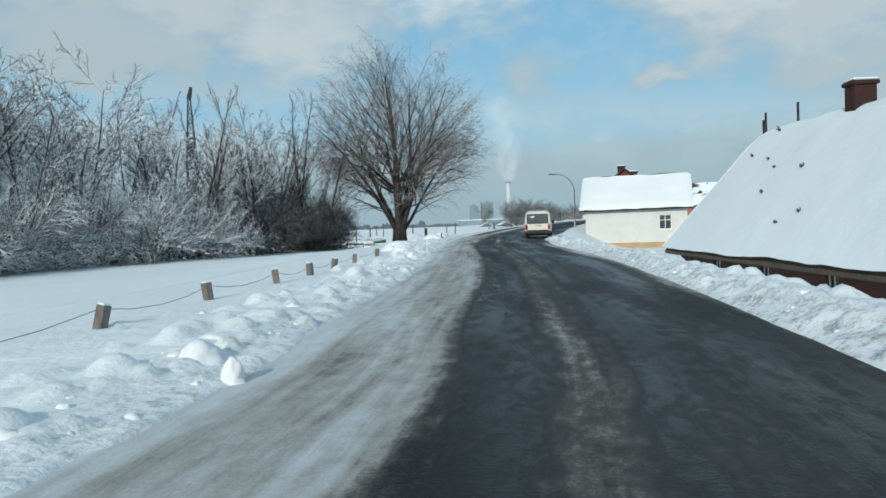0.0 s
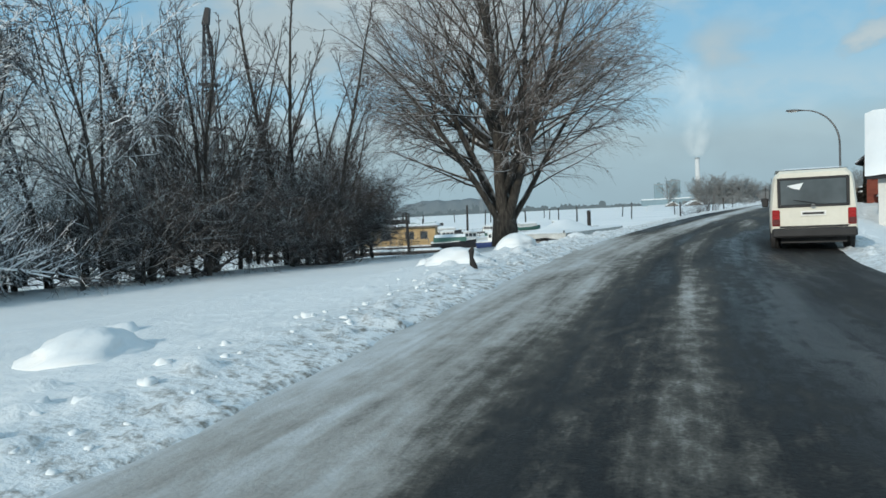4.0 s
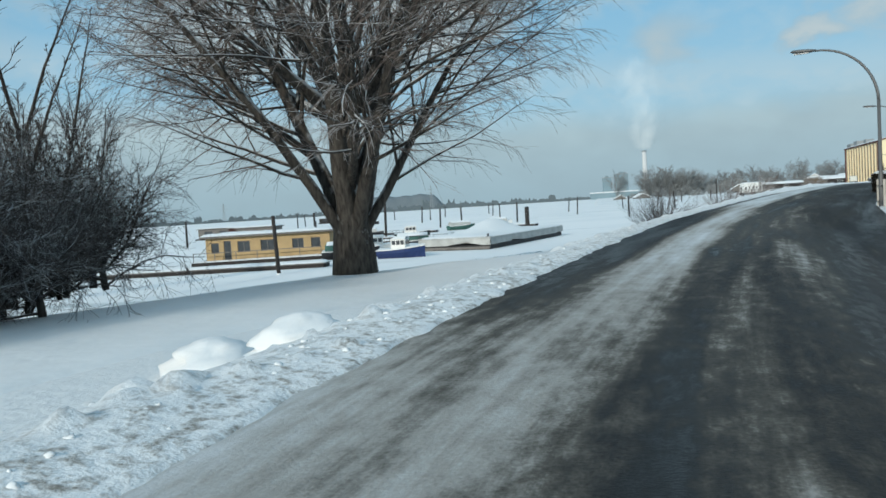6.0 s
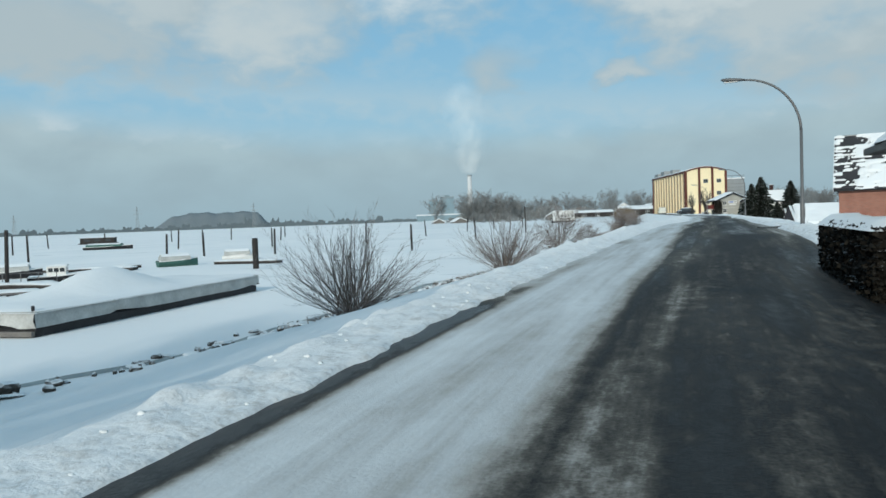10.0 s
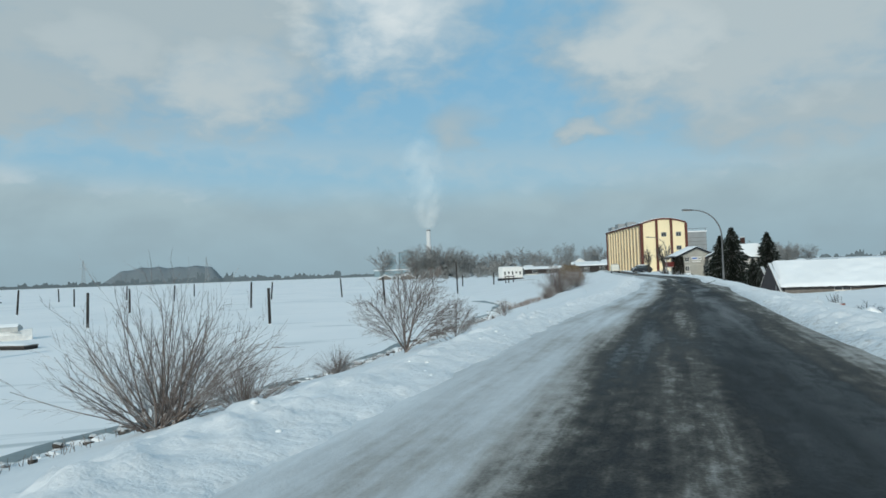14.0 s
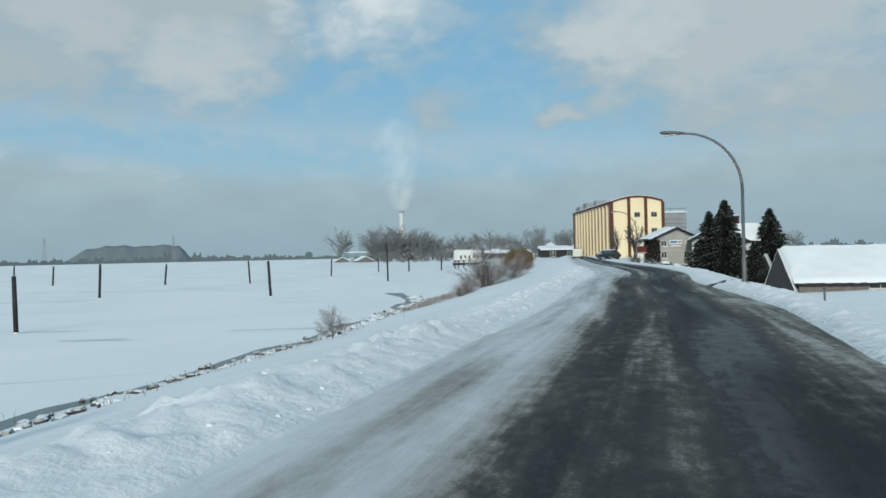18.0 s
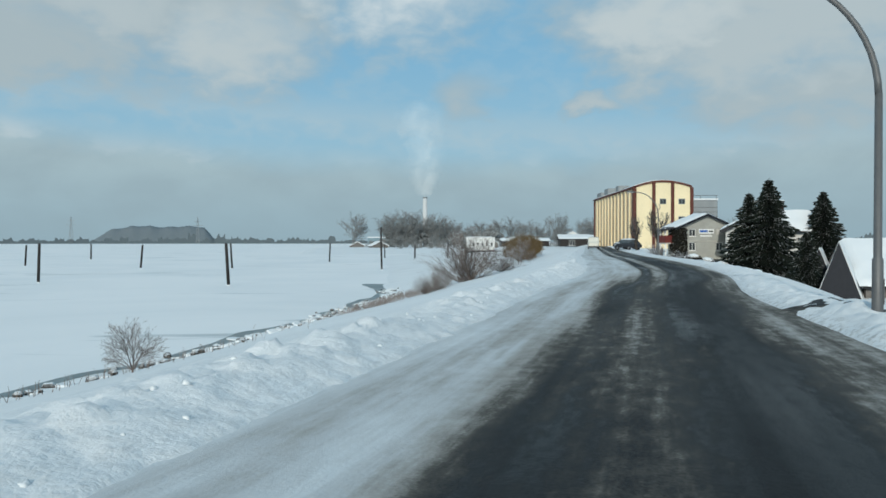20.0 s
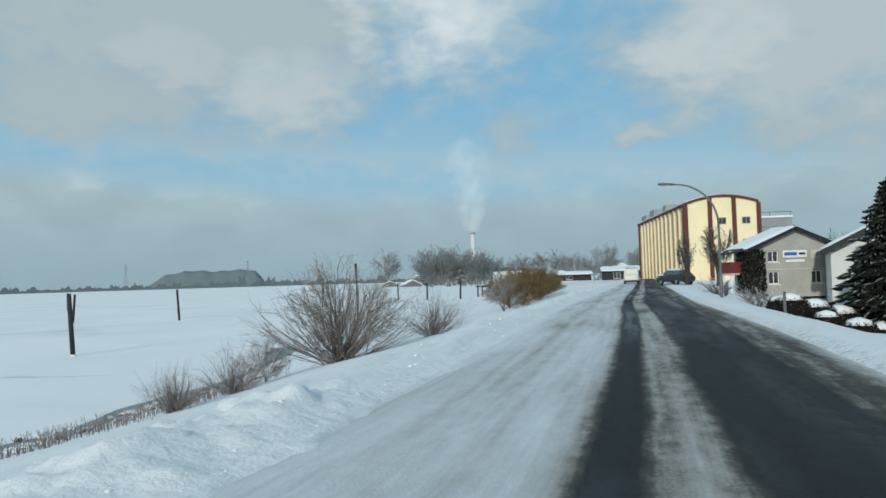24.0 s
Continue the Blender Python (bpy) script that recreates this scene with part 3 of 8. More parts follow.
def right_edge(s):
    """u of the right-hand rim of the carriageway."""
    return np.interp(s, (-100, 8, 25, 34, 52, 60, 72, 78, 84, 93, 100, 112, 122, 132, 150, 158, 166, 174, 182, 190, 205, 260), (2.25, 2.25, 2.75, 2.75, 3.2, 3.4, 3.3, 2.85, 2.45, 2.38, 2.45, 2.5, 2.4, 2.2, 2.2, 2.35, 2.8, 2.6, 2.3, 2.35, 2.5, 2.3))


def shore(s):
    """u of the waterline."""
    return np.interp(s, (-100, 40, 66, 80, 90, 95, 101, 112, 125, 138, 150, 165, 180, 225, 300, 400), (-130, -75, -34, -28, -22.8, -20.8, -19.9, -18.4, -18.4, -18.6, -17.9, -18.4, -19.1, -19.2, -40, -70))


def camber(s, u):
    """The outer lane falls away to the right round the bend by the white house."""
    return np.interp(s, (42, 50, 56, 66, 80, 96, 108), (0, 0.20, 0.26, 0.46, 0.34, 0.22, 0)) * smoothstep(0.3, 2.3, u)


def base_h(s, u):
    """Ground height without the ploughed banks."""
    rz = road_z(s)
    w = shore(s)
    # left: field, then bank down to the ice
    top_u = np.interp(s, (-100, 60, 74, 84, 100, 400), (-60, -17, -15, -7, -6, -6))
    top_z = np.interp(s, (-100, 0, 40, 60, 75, 90, 105, 400), (-0.9, -0.85, -0.85, -1.0, -1.4, -0.8, -0.1, -0.05))
    f = np.clip((u - w) / (top_u - w), -2.5, 1)
    slope = ICE_Z + (top_z - ICE_Z) * np.where(f > 0, np.maximum(f, 1e-6) ** (1 + 0.5 * smoothstep(74, 86, s) * (1 - smoothstep(100, 110, s))), f * 0.35)
    k = smoothstep(40, 58, s)
    t = np.clip((-5.5 + 2.9 * k - u) / (8.5 - 4.6 * k), 0, 1)
    near = t * t * (3 - 2 * t)
    left = np.where(u < top_u, slope, rz * (1 - near) + top_z * near)
    # right: the ground falls away behind the road bank, less so by the houses
    low = np.interp(s, (-100, 52, 77, 81, 100, 112, 140, 172, 230, 250, 262), (-2.3, -2.3, -2.2, 0.14, 0.14, -0.6, -1.5, -2.6, -2.6, -1.0, 0.2))
    away = smoothstep(14, 45, u)
    low = low * (1 - away) - 1.2 * away
    g = smoothstep(2.7, np.interp(s, (-100, 55, 65, 77, 82, 105, 120, 400), (9.0, 9.0, 9.5, 9.5, 6, 6, 13, 12)), u)
    right = (rz - camber(s, u)) * (1 - g) + low * g
    return np.where(u < 0, left, right)


def left_rim(x, y):
    """u of the ragged edge where the left bank meets the carriageway."""
    return LEFT_EDGE + 0.14 * (fnoise(x * 0.8, y * 0.8, 5, 3) - 0.5) + 0.24 * (fnoise(x * 2.3, y * 2.3, 61, 3) - 0.5)


def bank_h(s, u, x, y):
    """Height of the ploughed snow over the ground."""
    crest_l = np.interp(s, (-100, 24, 40, 60, 75, 100, 130, 400), (0.07, 0.08, 0.12, 0.13, 0.12, 0.14, 0.20, 0.24))
    crest_r = np.interp(s, (-100, 5, 30, 48, 58, 78, 98, 110, 160, 174, 182, 400), (0.14, 0.14, 0.20, 0.22, 0.10, 0.10, 0.10, 0.14, 0.12, 0.20, 0.12, 0.10))
    n = fnoise(x * 0.8, y * 0.8, 5, 3)
    n2 = fnoise(x * 2.6, y * 2.6, 9, 3)
    n3 = fnoise(x * 0.21, y * 0.21, 3, 2)
    wl = 2.2 + 1.4 * n3
    e_l = left_rim(x, y)
    dl = e_l - u
    hl = crest_l * (0.55 + 0.9 * n3) * smoothstep(-0.05, 0.8, dl) * (1 - smoothstep(0.9, wl + 1.0, dl))
    e_r = right_edge(s) + 0.35 * (n - 0.5)
    dr = u - e_r
    hr = crest_r * (0.6 + 0.8 * n3) * smoothstep(-0.05, 0.7, dr) * (1 - smoothstep(1.0, wl + 1.2, dr))
    h = hl + hr
    rough = smoothstep(0.02, 0.25, h)
    lump = np.maximum(n2 - 0.5, -0.08) * 0.40 + (fnoise(x * 5.0, y * 5.0, 21, 3) - 0.5) * 0.34
    puff = 1 - np.abs(2 * vnoise(x * 1.7, y * 1.7, 51) - 1) + 0.6 * (1 - np.abs(2 * vnoise(x * 4.1, y * 4.1, 52) - 1))
    lump = lump * np.interp(s, (-100, 36, 44, 84, 100, 400), (0.7, 0.7, 0.4, 0.45, 0.8, 0.8)) + (puff - 0.9) * np.interp(s, (-100, 36, 44, 62, 90, 400), (0.14, 0.14, 0.05, 0.07, 0.14, 0.14)) * np.where(u > 0, 0.35, 1.0)
    return h + rough * lump * np.clip(h * 3.0, 0.2, 1.0)


def ground_z(x, y):
    s, u = to_su([x], [y])
    return float((base_h(s, u) + bank_h(s, u, np.array([x]), np.array([y])))[0])


def strip(name, mat, ss, us, zfun, attr=None, uv=False, label="", smooth=True):
    S, U = np.meshgrid(ss, us, indexing="ij")
    S, U = S.ravel(), U.ravel()
    X, Y = at_su(S, U)
    Z = zfun(S, U, X, Y)
    n, m = len(ss), len(us)
    me = bpy.data.meshes.new(name)
    i, j = np.meshgrid(np.arange(n - 1), np.arange(m - 1), indexing="ij")
    a = (i * m + j).ravel()
    faces = np.stack([a, a + 1, a + m + 1, a + m], 1)
    me.from_pydata(np.stack([X, Y, Z], 1).tolist(), [], faces[:, ::-1].tolist())
    if smooth:
        me.polygons.foreach_set("use_smooth", [True] * len(me.polygons))
    for key, vals in (attr or {}).items():
        me.attributes.new(key, "FLOAT", "POINT").data.foreach_set("value", vals(S, U, X, Y).astype(np.float32))
    if uv:
        idx = np.zeros(len(me.loops), np.int32)
        me.loops.foreach_get("vertex_index", idx)
        lay = me.uv_layers.new(name="lane")
        lay.data.foreach_set("uv", np.stack([U[idx], S[idx]], 1).astype(np.float32).ravel())
    me.materials.append(mat)
    me.update()
    return tagged(new(name, me), label, "", "", "structure")


def spaced(*runs):
    out = []
    for a, b, d in runs:
        out += list(np.arange(a, b - 1e-6, d))
    return np.array(out + [runs[-1][1]])


def build_ground():
    gx = np.unique(np.r_[-np.geomspace(60, 4200, 26), np.arange(-60, -30, 3.0), np.arange(-30, 118, 0.9), np.arange(118, 180, 4.0), np.geomspace(180, 4200, 22)])
    gy = np.unique(np.r_[-np.geomspace(40, 4200, 20), np.arange(-40, 0, 3.0), np.arange(0, 262, 0.9), np.arange(262, 400, 3.0), np.geomspace(400, 4600, 26)])
    X, Y = np.meshgrid(gx, gy, indexing="ij")
    x, y = X.ravel(), Y.ravel()
    s, u = to_su(x, y)
    z = base_h(s, u)
    inside = smoothstep(-8.2, -7.2, u) * (1 - smoothstep(6.4, 7.4, u)) * (s > -95) * (s < 395)
    far = smoothstep(420, 700, np.hypot(x - 40, y - 120))
    z = np.where(u > 0, z * (1 - far) + 0.2 * far, z)
    hills = 9 * smoothstep(700, 2600, np.hypot(x, y))
    z = z + np.where(u > 0, hills, 0)
    # beyond the bend the shore runs across: an even bank for the far village
    z = np.where((u < 0) & (y > 470) & (x / np.maximum(y, 1) > 0.045), np.maximum(z, -1.6), z)
    z = z + (fnoise(x * 0.12, y * 0.12, 2, 3) - 0.5) * 0.22 * (np.abs(u) > 6) + (fnoise(x * 0.7, y * 0.7, 4, 2) - 0.5) * 0.05
    z = z - 0.7 * inside
    n, m = len(gx), len(gy)
    i, j = np.meshgrid(np.arange(n - 1), np.arange(m - 1), indexing="ij")
    a = (i * m + j).ravel()
    me = bpy.data.meshes.new("ground")
    me.from_pydata(np.stack([x, y, z], 1).tolist(), [], np.stack([a, a + m, a + m + 1, a + 1], 1).tolist())
    me.polygons.foreach_set("use_smooth", [True] * len(me.polygons))
    me.materials.append(SNOW)
    tagged(new("ground", me), "open ground under smooth fresh snow", "", "", "structure")


def clods(S, U, side):
    """Rounded lumps pushed up by the plough, over a bank given as a full grid of s and u."""
    rng = np.random.RandomState(40 + side)
    out = np.zeros(len(S))
    ss = np.unique(S)
    m = len(S) // len(ss)
    for _ in range(4200):
        s = rng.uniform(-5, 208)
        if side == 0:
            row = rng.rand() < 0.25
            u = LEFT_EDGE - 0.95 + rng.normal(0, 0.2) if row else LEFT_EDGE - 0.1 - abs(rng.normal(0, 0.95))
            r = 0.06 + 0.2 * rng.rand() ** 2.2 if row else 0.05 + 0.12 * rng.rand() ** 2
        else:
            u = float(right_edge(s)) + 0.25 + abs(rng.normal(0, 0.6))
            r = 0.05 + 0.12 * rng.rand() ** 2
        if side == 0 and s < 66 and rng.rand() < (0.35 if s < 34 else 0.6):
            continue
        if side == 0 and s > 34:
            r *= 0.75
        h = r * rng.uniform(0.35, 0.9) * (0.6 if s > 66 else 1.0)
        a, b = np.searchsorted(ss, (s - r * 1.2, s + r * 1.2))
        if b <= a:
            continue
        q = slice(a * m, b * m)
        d2 = ((S[q] - s) / (r * rng.uniform(0.9, 1.4))) ** 2 + ((U[q] - u) / r) ** 2
        d2 = d2 * (0.7 + 0.6 * vnoise(S[q] * 7, U[q] * 7, 83))
        out[q] = np.maximum(out[q], h * np.sqrt(np.clip(1 - d2, 0, 1)))
    return out


def bank_z(S, U, X, Y):
    z = base_h(S, U) + bank_h(S, U, X, Y) + (fnoise(X * 0.12, Y * 0.12, 2, 3) - 0.5) * 0.22 * (np.abs(U) > 6)
    return z + 0.02


def dirt_at(S, U, X, Y):
    d = np.minimum(np.abs(U - LEFT_EDGE), np.abs(U - right_edge(S)))
    near = 1 - smoothstep(0.1, np.where(U > 0, np.interp(S, (0, 60, 90, 125, 135), (1.3, 1.3, 0.8, 0.8, 0.45)), 1.2) + 0.5 * smoothstep(38, 46, S) * (1 - smoothstep(60, 68, S)), d)
    amount = np.interp(S, (-60, 24, 42, 62, 75, 100, 120, 400), (0.5, 0.5, 1.0, 0.8, 0.5, 0.3, 0.15, 0.15))
    amount = np.where(U > 0, np.interp(S, (-60, 20, 80, 130, 400), (0.75, 0.75, 0.6, 0.6, 0.4)), amount)
    return near * amount


def slush_at(S, U, X, Y):
    """How much packed snow lies on each strip of the carriageway."""
    P = lambda *uv: np.interp(U, uv[0::2], uv[1::2])
    a = P(-2.9, 0.85, -2.4, 0.74, -1.9, 0.62, -1.1, 0.60, -0.95, 0.42, -0.8, 0.16, -0.2, 0.16, 0.0, 0.40, 0.4, 0.36, 0.6, 0.13, 1.0, 0.22, 1.9, 0.12, 2.2, 0.3, 2.5, 0.6)
    e5 = P(-3.0, 0.9, -2.5, 0.72, -2.0, 0.62, -1.4, 0.56, -0.9, 0.46, -0.6, 0.32, -0.2, 0.24, 0.2, 0.42, 0.6, 0.22, 1.2, 0.14, 2.2, 0.2)
    b = P(-3.0, 0.7, -2.75, 0.18, -2.55, 0.05, -1.85, 0.10, -1.6, 0.50, -1.3, 0.70, -0.75, 0.68, -0.5, 0.36, -0.3, 0.30, 0.3, 0.34, 0.6, 0.40, 1.0, 0.38, 1.2, 0.22, 2.2, 0.12)
    c = P(-3.0, 0.5, -2.8, 0.0, -2.46, 0.0, -2.40, 0.45, -2.2, 0.84, -1.1, 0.80, -0.85, 0.50, -0.72, 0.20, -0.62, 0.36, -0.3, 0.40, -0.1, 0.26, 0.8, 0.24, 1.1, 0.32, 1.6, 0.18, 2.2, 0.2)
    d = P(-3.0, 1.0, -2.4, 0.82, -1.9, 0.70, -1.5, 0.80, -1.25, 0.66, -1.0, 0.45, -0.8, 0.26, -0.4, 0.22, -0.25, 0.36, 0.3, 0.34, 0.5, 0.12, 1.2, 0.10, 1.5, 0.3, 2.1, 0.5)
    # the wet gutter comes and goes along the bank
    gap = smoothstep(0.42, 0.58, fnoise(S * 0.22, S * 0 + 3.0, 71, 3)) * smoothstep(88, 98, S)
    c = np.where(U < -2.2, c * (1 - gap) + np.maximum(c, 0.7) * gap, c)
    e = P(-3.0, 1.0, -2.4, 0.84, -1.8, 0.70, -1.4, 0.80, -0.95, 0.82, -0.62, 0.74, -0.5, 0.34, -0.4, 0.06, -0.22, 0.06, -0.12, 0.52, 0.3, 0.60, 0.42, 0.40, 0.52, 0.08, 1.5, 0.08, 1.68, 0.36, 2.2, 0.46, 2.6, 0.7)
    w = [smoothstep(36, 42, S), smoothstep(54, 64, S), smoothstep(72, 84, S), smoothstep(100, 116, S), smoothstep(180, 194, S)]
    out = a
    for k, nxt in zip(w, (e5, b, c, d, e)):
        out = out * (1 - k) + nxt * k
    return out


def build_road():
    ss = spaced((-60, -6, 2.0), (-6, 205, 0.35), (205, 300, 1.2), (300, 390, 4.0))
    us = np.linspace(-3.5, 4.3, 60)
    fade = lambda S, U: np.where(U > right_edge(S) + 0.4, -0.25, 0.0) + np.where(U < LEFT_EDGE - 0.6, -0.2, 0.0)
    rz = lambda S, U, X, Y: road_z(S) + 0.03 - 0.006 * U**2 - camber(S, U) + (fnoise(X * 3, Y * 3, 31, 2) - 0.5) * 0.02 * slush_at(S, U, X, Y) + fade(S, U)
    strip("road", ROAD, ss, us, rz, {"slush": slush_at}, True, "two-lane asphalt road with wet wheel tracks and slush")
    sb = spaced((-60, -6, 2.0), (-6, 200, 0.12), (200, 300, 0.8), (300, 390, 4.0))
    lu = np.unique(np.r_[np.linspace(-8.6, -5, 13), np.linspace(-5, -2.2, 42)])
    drop = lambda S, U, X, Y: bank_z(S, U, X, Y) + clods(S, U, 0) - 0.16 * smoothstep(-8.0, -8.6, U) - 0.14 * smoothstep(-0.03, 0.16, U - left_rim(X, Y))
    strip("snow_bank_left", BANK, sb, lu, drop, {"dirt": dirt_at}, False, "ploughed lumpy snow bank along the river side")
    ru = np.unique(np.r_[np.linspace(0.95, 4.6, 50), np.linspace(4.6, 7.8, 16)])
    dropr = lambda S, U, X, Y: bank_z(S, U, X, Y) + clods(S, U, 1) - 0.16 * smoothstep(7.3, 7.8, U) - 0.14 * (1 - smoothstep(-0.12, 0.1, U - right_edge(S)))
    strip("snow_bank_right", BANK, sb, ru, dropr, {"dirt": dirt_at}, False, "ploughed snow verge with dirty trampled edge")


def build_ice():
    me = bpy.data.meshes.new("river_ice")
    xs = np.r_[-4400, -1200, np.arange(-400, 400, 40), 1200]
    ys = np.r_[-4000, -1000, np.arange(-200, 800, 40), 1200, 2400, 4600]
    v = [(x, y, ICE_Z) for x in xs for y in ys]
    m = len(ys)
    f = [(i * m + j, (i + 1) * m + j, (i + 1) * m + j + 1, i * m + j + 1) for i in range(len(xs) - 1) for j in range(m - 1)]
    me.from_pydata(v, [], f)
    me.materials.append(ICE)
    tagged(new("water", me), "frozen river under snow with grey wet streaks", "", "", "structure")


def track(name, pts, width, label):
    """A narrow cleared way lying on the snow, with an uneven edge."""
    p = catmull([(x, y, 0) for x, y in pts], 0.35)
    d = np.gradient(p[:, :2], axis=0)
    d /= np.linalg.norm(d, axis=1)[:, None]
    us = np.linspace(-0.5, 0.5, 7)
    v = []
    for (x, y, _), (dx, dy) in zip(p, d):
        for u in us:
            w = width * (0.8 + 0.5 * float(fnoise(np.array([x * 0.9 + u]), np.array([y * 0.9]), 41, 3)[0]))
            a, b = x + dy * u * w, y - dx * u * w
            v.append((a, b, ground_z(a, b) + 0.035 - 0.06 * (abs(u) > 0.45)))
    n = len(us)
    f = [(i * n + j, (i + 1) * n + j, (i + 1) * n + j + 1, i * n + j + 1) for i in range(len(p) - 1) for j in range(n - 1)]
    me = bpy.data.meshes.new(name)
    me.from_pydata(v, [], f)
    me.polygons.foreach_set("use_smooth", [True] * len(f))
    me.attributes.new("slush", "FLOAT", "POINT").data.foreach_set("value", [0.10 + 0.25 * (abs(u) > 0.3) for _ in p for u in us])
    uv = me.uv_layers.new(name="lane")
    for lp, d2 in zip(me.loops, uv.data):
        d2.uv = (v[lp.vertex_index][0], v[lp.vertex_index][1])
    me.materials.append(ROAD)
    tagged(new(name, me), label, "", "", "structure")


build_ground()
build_road()
build_ice()
track("driveway", [tuple(float(v) for v in at_su(s, u)) for s, u in ((178, 2.9), (175, 4.6), (171, 5.7), (165, 6.2), (158, 6.6), (150, 8.0), (142, 12.5))], 1.5, "narrow dark driveway cleared through the snow")
track("side_path", [(29.4, 118.4), (31.0, 117.9), (33.6, 117.6), (37.0, 117.6)], 1.3, "short dark path cleared through the verge")


# ---------------------------------------------------------------- trees and shrubs
def grow(rng, out, p, d, length, r, level, spec):
    """One branch and its children; out[level] collects the meshes."""
    n, kids, spread, ratio, droop, wander, sides = spec[level][:7]
    pts, rad = [p.copy()], [r]
    dirs = []
    q, dd = p.copy(), d.copy()
    tip = 0.35 if level + 1 < len(spec) else 0.3
    for k in range(n):
        dd = (dd + Vector((rng.gauss(0, wander), rng.gauss(0, wander), rng.gauss(0, wander) + droop))).normalized()
        q = q + dd * (length / n)
        pts.append(q.copy())
        dirs.append(dd.copy())
        rad.append(r * (1 - (1 - tip) * (k + 1) / n))
    out[level].tube(pts, rad, sides, cap=False)
    if level + 1 >= len(spec):
        return
    first = spec[0][7] if level == 0 else 0.16
    for i in range(kids):
        t = first + (1 - first) * (i + rng.random()) / kids
        k = min(int(t * n), n - 1)
        f = t * n - k
        base = pts[k].lerp(pts[k + 1], min(f, 1))
        ax = dirs[k]
        side = ax.orthogonal().normalized()
        side.rotate(Matrix.Rotation(rng.random() * 6.283 + i * 2.4, 3, ax))
        a = radians(spread * rng.uniform(0.65, 1.3))
        nd = ax * math.cos(a) + side * math.sin(a)
        ln = length * ratio * rng.uniform(0.7, 1.2) * (1.15 - 0.45 * t if level else 1.0)
        thin = 0.52 if level else 0.5
        grow(rng, out, base, nd, ln, max(rad[k] * thin * rng.uniform(0.7, 1.0), 0.006), level + 1, spec)


def bare_tree(name, seed, height, r, spec, trunk_levels, bark, twig, label, m, group="", category="tree"):
    rng = random.Random(seed)
    out = [Mesh() for _ in spec]
    grow(rng, out, Vector((0, 0, -0.15)), Vector((rng.gauss(0, 0.03), rng.gauss(0, 0.03), 1)).normalized(), height, r, 0, spec)
    th = thing(name, m, label, category, group)
    trunk, crown = Mesh(), Mesh()
    for lv, mb in enumerate(out):
        (trunk if lv < trunk_levels else crown).add(mb.v, mb.f)
    part("trunk", trunk, bark, th, smooth=True)
    part("crown", crown, twig, th, "fine bare twigs dusted with snow")
    return th


def reach(p, d, c, a, b):
    """How far one goes from p along d before leaving the crown's ellipsoid (centre height c, half-width a, half-height b)."""
    q, e = Vector((p.x / a, p.y / a, (p.z - c) / b)), Vector((d.x / a, d.y / a, d.z / b))
    A, B, C = e.dot(e), q.dot(e), q.dot(q) - 1
    disc = B * B - A * C
    return (-B + math.sqrt(disc)) / A if disc > 0 else 0.0


def limb(rng, mesh, p, d, length, r0, r1, n, wander, bend, sides, tip=None):
    """A bent tapering branch; gives its points, ways and radii."""
    pts, ways, rad = [p.copy()], [], [r0]
    q, w = p.copy(), d.normalized()
    for k in range(n):
        w = (w + Vector((rng.gauss(0, wander), rng.gauss(0, wander), rng.gauss(0, wander) + (bend if tip is None else bend + (tip - bend) * k / n)))).normalized()
        q = q + w * (length / n)
        pts.append(q.copy())
        ways.append(w.copy())
        rad.append(r0 + (r1 - r0) * (k + 1) / n)
    mesh.tube(pts, rad, sides, cap=False)
    return pts, ways, rad


